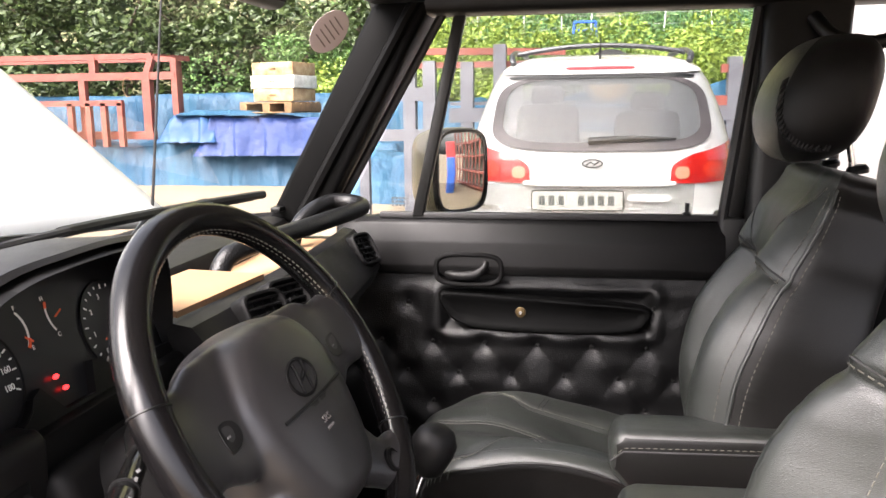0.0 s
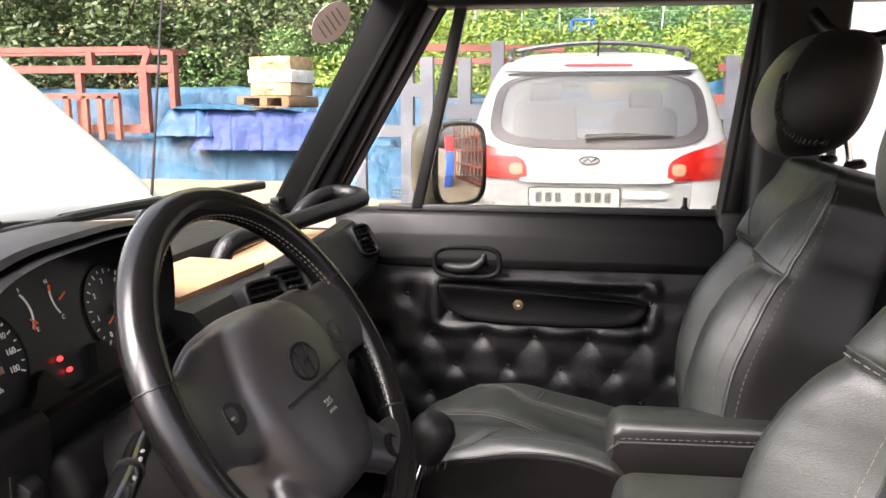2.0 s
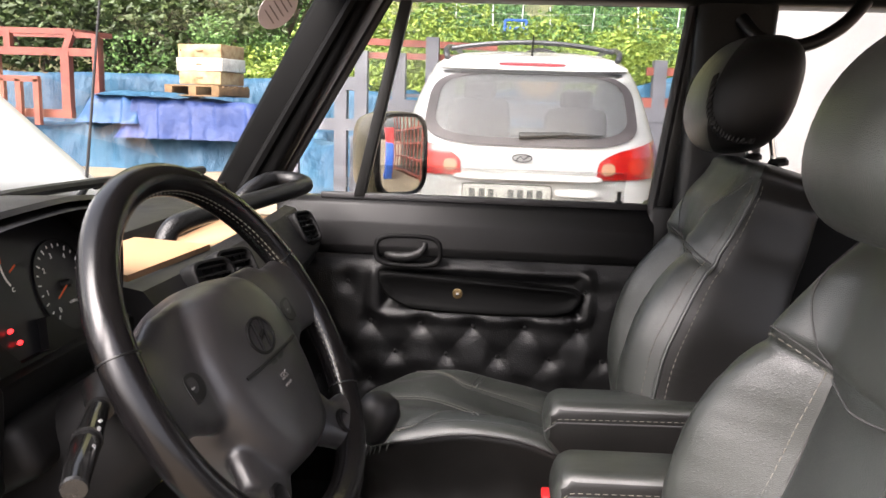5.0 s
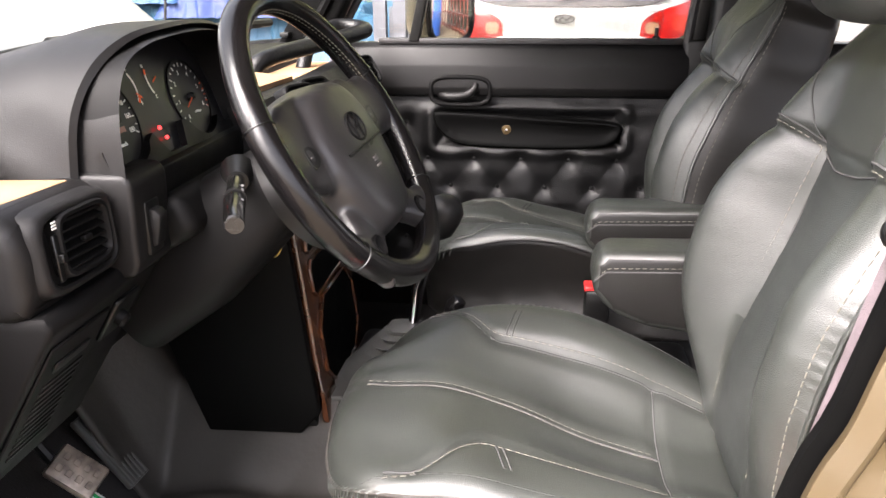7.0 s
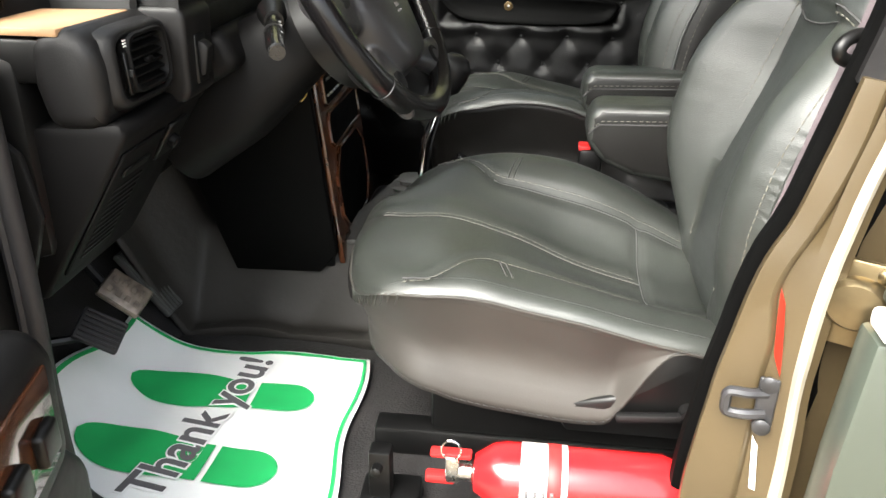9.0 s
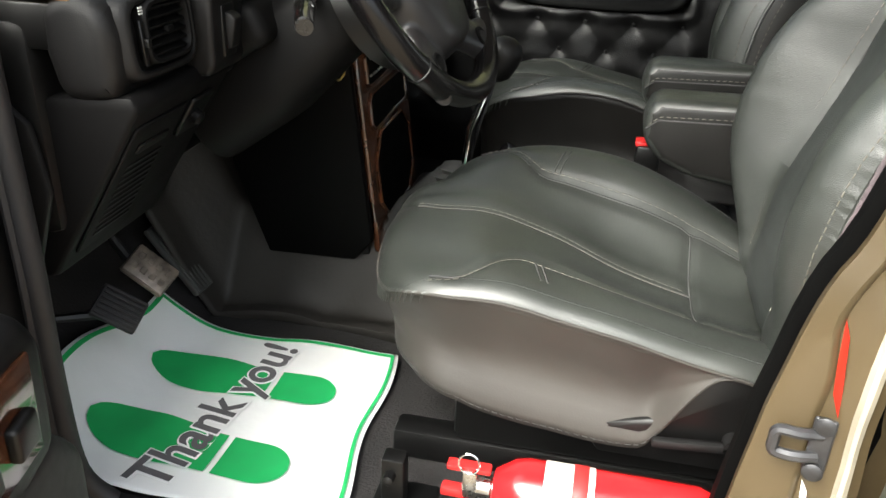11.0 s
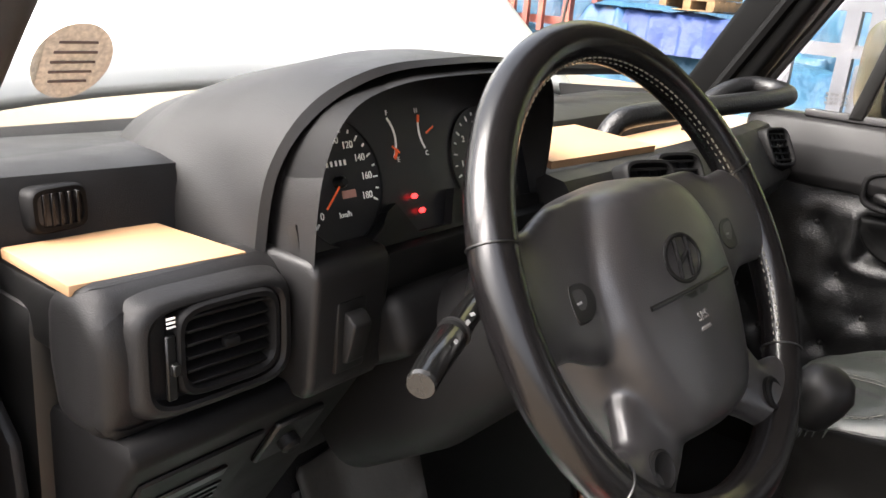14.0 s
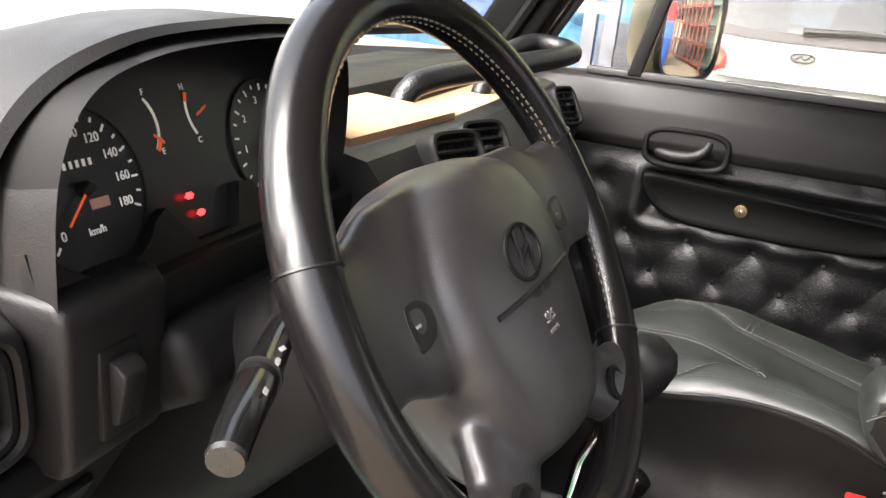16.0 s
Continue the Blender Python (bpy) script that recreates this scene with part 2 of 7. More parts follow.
def loft(rings, cap=True, closed=True):
    """Skin through rings of equally many points."""
    bm = bmesh.new()
    rows = [[bm.verts.new(p) for p in ring] for ring in rings]
    n = len(rows[0])
    for a, b in zip(rows, rows[1:]):
        for i in range(n if closed else n - 1):
            j = (i + 1) % n
            bm.faces.new((a[i], a[j], b[j], b[i]))
    if cap and closed:
        bm.faces.new(rows[0][::-1])
        bm.faces.new(rows[-1])
    return bm


def smooth_line(pts, n=8, loop=False):
    """Catmull-Rom through points."""
    P = [Vector(p) for p in pts]
    out = []
    k = len(P)
    for i in range(k if loop else k - 1):
        if loop:
            p0, p1, p2, p3 = P[i - 1], P[i], P[(i + 1) % k], P[(i + 2) % k]
        else:
            p0, p1, p2, p3 = P[max(i - 1, 0)], P[i], P[i + 1], P[min(i + 2, k - 1)]
        for j in range(n):
            t = j / n
            out.append(0.5 * ((2 * p1) + (p2 - p0) * t + (2 * p0 - 5 * p1 + 4 * p2 - p3) * t * t + (3 * p1 - p0 - 3 * p2 + p3) * t ** 3))
    if not loop:
        out.append(P[-1])
    return out


def tube(pts, r, sides=8, loop=False, flat=1.0, cap=True):
    """A round bar along points; r is a number or one for each point."""
    P = [Vector(p) for p in pts]
    n = len(P)
    rs = r if isinstance(r, (list, tuple)) else [r] * n
    rings = []
    up = None
    for i, p in enumerate(P):
        a = P[i - 1] if (i > 0 or loop) else P[i]
        b = P[(i + 1) % n] if (i < n - 1 or loop) else P[i]
        d = (b - a).normalized()
        if up is None:
            up = d.orthogonal().normalized()
        up = (up - d * up.dot(d)).normalized()
        side = d.cross(up)
        rings.append([p + rs[i] * (math.cos(t) * up * flat + math.sin(t) * side) for t in (2 * math.pi * k / sides for k in range(sides))])
    if loop:
        rings.append(rings[0])
        bm = loft(rings, cap=False)
        bmesh.ops.remove_doubles(bm, verts=bm.verts, dist=1e-6)
        return bm
    return loft(rings, cap=cap)


def lathe(profile, sides=24, m=None):
    """A profile of (radius, height) turned round z."""
    rings = [[(r * math.cos(t), r * math.sin(t), z) for t in (2 * math.pi * k / sides for k in range(sides))] for r, z in profile]
    bm = loft(rings)
    if m is not None:
        bmesh.ops.transform(bm, matrix=m, verts=bm.verts)
    return bm


def dashes(pts, r, length=0.006, gap=0.004, sides=5):
    """A row of short stitches along points."""
    P = [Vector(p) for p in pts]
    bm = bmesh.new()
    acc, on, start = 0.0, True, P[0]
    segs = []
    cur = [P[0]]
    for a, b in zip(P, P[1:]):
        d = (b - a).length
        pos = 0.0
        while pos < d:
            need = (length if on else gap) - acc
            if pos + need <= d:
                pos += need
                q = a + (b - a) * (pos / d)
                if on:
                    segs.append((cur[0], q))
                cur = [q]
                on, acc = not on, 0.0
            else:
                acc += d - pos
                break
    for a, b in segs:
        d = (b - a)
        if d.length < 1e-5:
            continue
        up = d.orthogonal().normalized() * r
        sd = d.cross(up).normalized() * r
        va = [bm.verts.new(a + o) for o in (up, sd, -up, -sd)]
        vb = [bm.verts.new(b + o) for o in (up, sd, -up, -sd)]
        for i in range(4):
            bm.faces.new((va[i], va[(i + 1) % 4], vb[(i + 1) % 4], vb[i]))
        bm.faces.new(va[::-1])
        bm.faces.new(vb)
    return bm


def merge(*bms):
    """One bmesh out of several."""
    out = bmesh.new()
    me = bpy.data.meshes.new("scratch")
    for b in bms:
        b.to_mesh(me)
        b.free()
        out.from_mesh(me)
    bpy.data.meshes.remove(me)
    return out


def sgn_pow(v, e):
    return math.copysign(abs(v) ** e, v)


def lettering(text, size, m, mat, parent, name="lettering", depth=0.0004, bold=0.0, align='CENTER'):
    """Words as flat raised mesh letters."""
    cu = bpy.data.curves.new(name, 'FONT')
    cu.body, cu.size, cu.extrude, cu.offset = text, size, depth, bold
    cu.align_x, cu.align_y = align, 'CENTER'
    tmp = bpy.data.objects.new("scratch", cu)
    scene.collection.objects.link(tmp)
    dg = bpy.context.evaluated_depsgraph_get()
    me = bpy.data.meshes.new_from_object(tmp.evaluated_get(dg))
    bpy.data.objects.remove(tmp)
    bpy.data.curves.remove(cu)
    me.transform(m)
    me.materials.clear()
    me.materials.append(mat)
    me.name = name
    ob = new(name, me)
    ob.parent = parent
    return ob
# =====================================================================
# The car's shell: x runs to the tail, y to the passenger's side, z up
# =====================================================================
def yard_z(y):
    """The yard is level and lifts a little towards the bank."""
    t = min(1.0, max(0.0, (y - 8.6) / 2.8))
    return 0.22 * t * t * (3 - 2 * t)


ground = part("ground", loft([[(x, y, yard_z(y)) for x in (-150, -40, 0, 40, 150)] for y in [-200, -60, -10, 4] + [8.6 + 0.2 * k for k in range(15)] + [15.2]], closed=False), CONCRETE)
tagged(ground, "pale sandy concrete yard with stains", "ground", kind="structure")

floor = part("floor", rbox(-0.24, 1.6, -0.63, 0.66, 0.50, 0.555, 0.006), PILE)
tagged(floor, "black pile carpet on the car floor", "floor", kind="structure")


def toe_board():
    """Rubber covering that climbs the firewall and the gearbox tunnel."""
    nx, ny = 70, 64
    rows = []
    for i in range(nx):
        u = i / (nx - 1)
        row = []
        for j in range(ny):
            v = j / (ny - 1)
            y = -0.228 + 0.030 * math.sin(3.0 * u) * (1 - v) + 0.36 * v
            x = -0.318 + 0.48 * u
            front = max(0.0, (-0.225 - x)) * 2.1
            t = min(1.0, max(0.0, (y + 0.175) / 0.11))
            hump = 0.155 * (t * t * (3 - 2 * t))
            z = 0.560 + front + hump * (1.0 - 0.25 * u)
            lift = min(1.0, max(0.0, (y + 0.235) / 0.05))
            z += lift * (0.013 * noise.noise(Vector((x * 7 + y * 6, y * 9 - x * 5, 1.0))) + 0.030 * max(0.0, noise.noise(Vector((x * 4 + y * 5, y * 14, 4.0)))) + 0.018 * abs(noise.noise(Vector((x * 6 - y * 7, y * 5 + x * 3, 9.0))))) - 0.006 * (1 - lift)
            if j == 0:
                z -= 0.012
            row.append((x, y, z))
        rows.append(row)
    bm = loft(rows, closed=False)
    return bm


toe = part("toe_panel", prism([(-0.30, 0.50), (-0.236, 0.50), (-0.236, 0.551), (-0.425, 0.735), (-0.425, 0.50)], 'y', -0.66, 0.66), PILE)
tagged(toe, "black carpeted toe panel under the pedals", "floor", kind="structure")

cover = part("floor_covering", toe_board(), CARPET)
mod = cover.modifiers.new("thick", 'SOLIDIFY')
mod.thickness, mod.offset = 0.008, -1
tagged(cover, "creased dark grey rubber floor covering over the tunnel", "floor covering")

firewall = part("firewall", rbox(-0.60, -0.42, -0.70, 0.70, 0.50, 1.16, 0.01), PILE)
tagged(firewall, "black lined bulkhead behind the dashboard", "bulkhead", kind="structure")

# --- roof, pillars and sides of the body ---
body = thing("off_road_car", "beige and grey-green off-road car body with raised white bonnet", "car", at=(0, 0, 0))
part("roof", rbox(-0.02, 2.3, -0.66, 0.66, 1.66, 1.74, 0.03, 3), GREEN_GREY, body)
part("headlining", rbox(0.0, 2.28, -0.64, 0.64, 1.635, 1.655, 0.008), HEADLINING, body, "pale grey headlining")


def slant(y0, y1, x0, x1, w0, w1, z0, z1, r=0.008):
    """A pillar: leaning bar with its own width at foot and head."""
    bm = prism([(x0 - w0 / 2, z0), (x0 + w0 / 2, z0), (x1 + w1 / 2, z1), (x1 - w1 / 2, z1)], 'y', y0, y1, r, 3)
    return bm


# passenger's windscreen pillar with its trim and seals
part("windscreen_pillar", slant(0.60, 0.72, -0.190, 0.070, 0.115, 0.115, 1.19, 1.66, 0.012), FELT, body, "black windscreen pillar trim")
part("pillar_seal", tube([(-0.123, 0.655, 1.19), (0.140, 0.655, 1.64)], 0.009, 8), RUBBER, body)
part("pillar_trim_ridge", tube([(-0.168, 0.598, 1.21), (0.082, 0.598, 1.635)], 0.012, 8), FELT, body)
# driver's windscreen pillar, beige outside
part("windscreen_pillar", prism([(-0.215, 1.13), (-0.176, 1.13), (-0.150, 1.205), (-0.058, 1.31), (-0.005, 1.37), (0.17, 1.66), (0.125, 1.66), (-0.048, 1.37), (-0.10, 1.31), (-0.19, 1.21)], 'y', -0.715, -0.680, 0.008, 3), BEIGE, body, "beige painted windscreen pillar")
# middle pillars
part("door_pillar", slant(0.61, 0.70, 0.760, 0.800, 0.16, 0.15, 0.55, 1.66, 0.02), BLACK, body, "black middle pillar trim")
part("pillar_seal", tube([(0.668, 0.655, 1.20), (0.722, 0.655, 1.64)], 0.010, 8), RUBBER, body)
part("pillar_foot_trim", rbox(0.660, 0.78, 0.645, 0.735, 1.00, 1.212, 0.012, 3), BLACK, body)
part("roof_rail", rbox(-0.02, 2.3, 0.60, 0.70, 1.60, 1.665, 0.02, 3), BLACK, body)
part("roof_rail", rbox(-0.02, 2.3, -0.70, -0.60, 1.60, 1.665, 0.02, 3), BEIGE, body)
part("windscreen_header", rbox(-0.02, 0.10, -0.66, 0.66, 1.62, 1.67, 0.015, 3), BLACK, body)
part("outer_side", rbox(0.84, 2.3, 0.66, 0.74, 0.40, 1.20, 0.02, 3), GREEN_GREY, body)
part("tail_wall", rbox(2.26, 2.34, -0.68, 0.72, 0.40, 1.15, 0.02, 3), GREEN_GREY, body)
part("rear_side_trim", rbox(0.84, 2.25, 0.642, 0.658, 0.50, 1.20, 0.004), FELT, body, "black rear side trim")
part("rear_side_trim", rbox(0.84, 2.25, -0.62, -0.606, 0.50, 1.15, 0.004), FELT, body, "black rear side trim")
part("tail_trim", rbox(2.24, 2.256, -0.60, 0.64, 0.50, 1.14, 0.004), FELT, body)
part("rear_floor", rbox(1.6, 2.3, -0.66, 0.66, 0.45, 0.56, 0.01), PILE, body)


def windscreen():
    rows = []
    for j in range(15):
        v = -1 + 2 * j / 14
        y = 0.63 * v
        row = []
        for i in range(9):
            z = 1.20 + 0.45 * i / 8
            x = -0.245 + (z - 1.21) * 0.66 - 0.085 * (1 - v * v)
            row.append((x, y, z))
        rows.append(row)
    return loft(rows, closed=False)


ws = part("windscreen", windscreen(), GLASS)
ws.visible_shadow = False
tagged(ws, "clear laminated windscreen", "window", kind="structure")


def screen_at(y, z, out=0.0):
    v = y / 0.63
    return Vector((-0.245 + (z - 1.21) * 0.66 - 0.085 * (1 - v * v) - out, y, z))


def bonnet():
    """White bonnet, hinged at the scuttle and raised to the front."""
    rows = []
    for j in range(21):
        v = -1 + 2 * j / 20
        row = []
        for i in range(15):
            u = i / 14
            s = 1.05 * u
            x = -0.53 - s * 0.74 + 0.05 * v * v * (1 - u)
            z = 1.165 + s * 0.70 + 0.05 * (1 - v ** 4) * (1 - 0.3 * u)
            y = 0.70 * v * (1.0 - 0.10 * u)
            row.append((x, y, z))
        rows.append(row)
    return loft(rows, closed=False)


hood_panel = part("bonnet", bonnet(), OLD_WHITE, body, "raised white bonnet with scratches")
sm = hood_panel.modifiers.new("thick", 'SOLIDIFY')
sm.thickness, sm.offset = 0.02, -1
part("scuttle", prism([(-0.30, 1.175), (-0.56, 1.15), (-0.60, 1.08), (-0.28, 1.05)], 'y', -0.72, 0.72, 0.008), OLD_WHITE, body, "white scuttle below the windscreen")
part("cowl_seal", tube([(-0.030 + p.x, p.y, p.z) for p in (screen_at(0.10 + 0.56 * k / 16, 1.243, 0.03) for k in range(17))], 0.009, 8), BLACK, body, "black rubber cowl strip along the screen's foot")
part("wing", rbox(-1.7, -0.28, 0.62, 0.74, 0.5, 1.09, 0.04, 3), OLD_WHITE, body)
part("wing", rbox(-1.7, -0.34, -0.74, -0.62, 0.5, 1.09, 0.04, 3), OLD_WHITE, body)

# ---------------- passenger's door ----------------
pdoor = thing("passenger_door", "black trimmed car door with buttoned quilted vinyl panel", "car door", kind="")


def upper_pad():
    prof = [(0.672, 1.075), (0.642, 1.082), (0.634, 1.10), (0.638, 1.15), (0.650, 1.188), (0.664, 1.199), (0.70, 1.199), (0.70, 1.075)]
    return prism(prof, 'x', -0.11, 0.675, 0.004, 2)


part("upper_panel", upper_pad(), DASH, pdoor, "plain black upper door panel")
part("sill_strip", rbox(-0.02, 0.66, 0.655, 0.672, 1.196, 1.209, 0.003), RUBBER, pdoor)
part("door_shell", rbox(-0.13, 0.685, 0.690, 0.735, 0.50, 1.195, 0.02, 3), BEIGE, pdoor)
part("lower_trim", rbox(-0.13, 0.68, 0.668, 0.689, 0.50, 0.70, 0.004), BLACK, pdoor)
part("footwell_panel", rbox(-0.44, -0.12, 0.635, 0.70, 0.50, 1.15, 0.01), BLACK, pdoor)

TUFTS = [(0.09 + 0.111 * k - 0.0555 * (r % 2), 0.932 - 0.066 * r) for r in range(4) for k in range(-1, 6)]
TUFTS = [(a, b) for a, b in TUFTS if -0.09 < a < 0.66] + [(0.039, 1.017), (0.545, 1.016)]


def ease(a, b, x):
    t = min(1.0, max(0.0, (x - a) / (b - a)))
    return t * t * (3 - 2 * t)


def quilt():
    nx, nz = 210, 110
    rows = []
    for i in range(nx):
        x = -0.11 + 0.785 * i / (nx - 1)
        row = []
        for k in range(nz):
            z = 0.66 + 0.425 * k / (nz - 1)
            d1 = min(math.hypot(x - a, z - b) for a, b in TUFTS)
            # diamonds between the buttons, with shallow folds from button to button
            p, q = (x - 0.09) / 0.111 + (z - 0.932) / 0.132, (x - 0.09) / 0.111 - (z - 0.932) / 0.132
            fold = math.sqrt(abs(math.sin(math.pi * p) * math.sin(math.pi * q)))
            low = ease(0.975, 0.935, z)
            bulge = 0.0095 * (1 - math.exp(-(d1 / 0.021) ** 2)) + 0.0022 * fold * low + 0.0035 * noise.noise(Vector((x * 13, z * 16, 3.0)))
            top = min(1.0, (1.085 - z) / 0.03)
            upper = 1.0 - 0.5 * ease(1.035, 1.07, z)
            # flat strip under the upper panel, pocket for the armrest with a padded roll round it
            dx_, dz_ = max(0.118 - x, x - 0.530), max(0.970 - z, z - 1.040)
            gap = math.hypot(max(dx_, 0), max(dz_, 0)) + min(0.0, max(dx_, dz_))
            pocket = ease(0.012, -0.012, gap)
            bulge += 0.007 * math.exp(-((gap - 0.022) / 0.014) ** 2)
            w = 0.0012 * noise.noise(Vector((x * 30, z * 30, 0)))
            y = 0.668 - bulge * top * upper * (1 - pocket) + 0.006 * pocket + w * (1 - pocket)
            row.append((x, y, z))
        rows.append(row)
    return loft(rows, closed=False)


part("lowered_pane", prism([(0.060, 1.150), (0.062, 1.267), (0.618, 1.268), (0.612, 1.150)], 'y', 0.683, 0.687, 0.0008, 1), glass("lowered_glass", (0.84, 0.84, 0.83), 0.0), pdoor, "dusty window glass wound most of the way down").visible_shadow = False
part("quilted_panel", quilt(), VINYL, pdoor, "buttoned quilted black vinyl panel", angle=80)
for a, b in TUFTS:
    d = min(1.0, max(0.0, (0.96 - b) * 50 + 1))
    part("button", lathe([(0.0001, 0.004), (0.003, 0.0035), (0.0042, 0.0015), (0.0042, -0.004)], 10, pose(a, 0.662, b, 90, 0, 0)), BLACK, pdoor)


def armrest_shape():
    """Long armrest: straight sloping top, rounded belly."""
    line = smooth_line([(0.106, 1.036, 0), (0.113, 1.010, 0), (0.135, 0.985, 0), (0.175, 0.968, 0), (0.25, 0.961, 0), (0.37, 0.959, 0), (0.47, 0.963, 0), (0.520, 0.975, 0), (0.538, 0.998, 0), (0.537, 1.016, 0), (0.500, 1.024, 0), (0.40, 1.030, 0), (0.25, 1.040, 0), (0.125, 1.046, 0)], 6, loop=True)
    cx, cz = 0.32, 1.000
    return loft([[(cx + (p.x - cx) * (1 - g / 0.21), y, cz + (p.y - cz) * (1 - g / 0.042)) for p in line] for y, g in ((0.690, 0.0), (0.655, 0.0), (0.648, 0.001), (0.644, 0.004), (0.643, 0.008), (0.646, 0.016), (0.650, 0.024))])


part("armrest", armrest_shape(), FELT, pdoor, "smooth black moulded armrest")
cap_ = part("screw_cap", lathe([(0.0001, 0.003), (0.007, 0.003), (0.0105, 0.002), (0.011, -0.003)], 18, pose(0.277, 0.648, 1.004, 90, 0, 0)), material("tarnished_brass", (0.09, 0.06, 0.025), 0.4, 0.6, scale=60), pdoor, "tarnished brass screw cup")
part("screw", lathe([(0.0001, 0.0015), (0.0035, 0.001), (0.004, -0.002)], 10, pose(0.277, 0.645, 1.004, 90, 0, 0)), STEEL, cap_)


def frame_ring(cx, cz, hx, hz, y0, y1, inner, e=0.45, n=40):
    """A rounded oblong frame, open in the middle."""
    def oval(k, y, d=0.0):
        return [(cx + (hx * k - d) * sgn_pow(math.cos(t), e), y, cz + (hz * k - d) * sgn_pow(math.sin(t), e)) for t in (2 * math.pi * q / n for q in range(n))]
    rings = [oval(1, y1), oval(1, y0 + 0.003), oval(1, y0, 0.003), oval(1, y0, inner - 0.003), oval(1, y0 + 0.003, inner), oval(1, y1, inner)]
    return loft(rings, cap=False)


part("handle_bezel", frame_ring(0.171, 1.094, 0.072, 0.036, 0.630, 0.665, 0.009, 0.58), DASH_SMOOTH, pdoor, "raised black handle surround")
part("handle_recess", rbox(0.105, 0.237, 0.656, 0.668, 1.062, 1.126, 0.004), BLACK, pdoor)
part("door_handle", tube(smooth_line([(0.124, 0.646, 1.084, ), (0.140, 0.638, 1.081), (0.165, 0.635, 1.081), (0.188, 0.634, 1.086), (0.203, 0.634, 1.099), (0.207, 0.636, 1.112)], 6), [0.006 + 0.005 * math.sin(math.pi * min(1.0, 0.15 + k / 34)) for k in range(31)], 12), DASH, pdoor, "curved black pull lever")
part("handle_lug", rbox(0.196, 0.218, 0.636, 0.658, 1.086, 1.118, 0.006, 3), DASH_SMOOTH, pdoor)
part("lock_pin", tube([(0.602, 0.663, 1.195), (0.602, 0.663, 1.232)], 0.0045, 10), BLACK, pdoor)
part("pin_collar", lathe([(0.009, 0), (0.009, 0.004), (0.006, 0.007)], 14, pose(0.602, 0.663, 1.207)), BLACK, pdoor)
part("window_divider", slant(0.652, 0.676, 0.062, 0.162, 0.024, 0.024, 1.20, 1.64, 0.004), BLACK, pdoor, "slim black divider of the quarter window")
part("window_edge", tube([(0.668, 0.690, 1.20), (0.722, 0.690, 1.64)], 0.0045, 8), BEIGE, pdoor, "thin beige outer door edge")
part("window_post", slant(0.648, 0.680, 0.690, 0.742, 0.03, 0.03, 1.20, 1.64, 0.005), BLACK, pdoor)
pg = part("window_pane", prism([(-0.10, 1.20), (0.068, 1.20), (0.165, 1.635), (0.14, 1.635)], 'y', 0.664, 0.667), GLASS, pdoor)
pg.visible_shadow = False
pg2 = part("window_pane", prism([(0.075, 1.20), (0.68, 1.20), (0.735, 1.63), (0.172, 1.63)], 'y', 0.664, 0.667), glass("dusty_glass", (0.74, 0.76, 0.75), 0.08), pdoor, "slightly dusty wound up side window")
pg2.visible_shadow = False

# door mirror outside the glass
mir = thing("door_mirror", "gold-beige door mirror with black rim", "car mirror", at=(0.125, 0.85, 1.28))
MIRROR_M = pose(0, 0, 0, 0, 0, 54)


def oval_ring(hx, hz, y, e=0.5, n=36):
    return [MIRROR_M @ Vector((hx * sgn_pow(math.cos(t), e), y, hz * sgn_pow(math.sin(t), e))) for t in (2 * math.pi * q / n for q in range(n))]


part("housing", loft([oval_ring(0.080, 0.092, 0.0), oval_ring(0.086, 0.098, 0.02), oval_ring(0.085, 0.097, 0.05), oval_ring(0.074, 0.088, 0.085), oval_ring(0.045, 0.06, 0.11)]), GOLD, mir)
part("rim", merge(loft([oval_ring(0.082, 0.094, -0.008), oval_ring(0.085, 0.097, 0.004)], cap=False), loft([oval_ring(0.082, 0.094, -0.008), oval_ring(0.075, 0.087, -0.006), oval_ring(0.075, 0.087, 0.004)], cap=False)), BLACK, mir)
# slightly domed glass, as on every outside mirror
part("mirror_glass", loft([[MIRROR_M @ Vector((k * x, -0.0065 + (x * x + z * z) * k * k / 2.6, k * z)) for x, z in ((0.0755 * sgn_pow(math.cos(t), 0.5), 0.0875 * sgn_pow(math.sin(t), 0.5)) for t in (2 * math.pi * q / 36 for q in range(36)))] for k in (1.0, 0.85, 0.7, 0.55, 0.4, 0.25, 0.1, 0.02)]), plain("mirror", (0.85, 0.86, 0.86), 0.02, 1.0), mir)
part("mirror_arm", tube([(-0.10, -0.14, -0.115), (-0.07, -0.05, -0.118), (-0.04, 0.04, -0.088)], 0.018, 10), BLACK, mir)

# grip and the rear side seen past the headrest
grip = tube(smooth_line([(0.80, 0.61, 1.575), (0.83, 0.575, 1.535), (0.90, 0.565, 1.525), (0.97, 0.575, 1.56), (1.02, 0.60, 1.61)], 8), 0.013, 10)
gr = part("assist_grip", grip, BLACK)
tagged(gr, "curved black assist grip above the window", "grab handle")
# ---------------- seats ----------------
SEAT_B, SEAT_T = Vector((0.602, 0, 0.795)), Vector((0.742, 0, 1.315))
SEAT_A = (SEAT_T - SEAT_B).normalized()
SEAT_F = Vector((-SEAT_A.z, 0, SEAT_A.x))
SEAT_LEN = (SEAT_T - SEAT_B).length


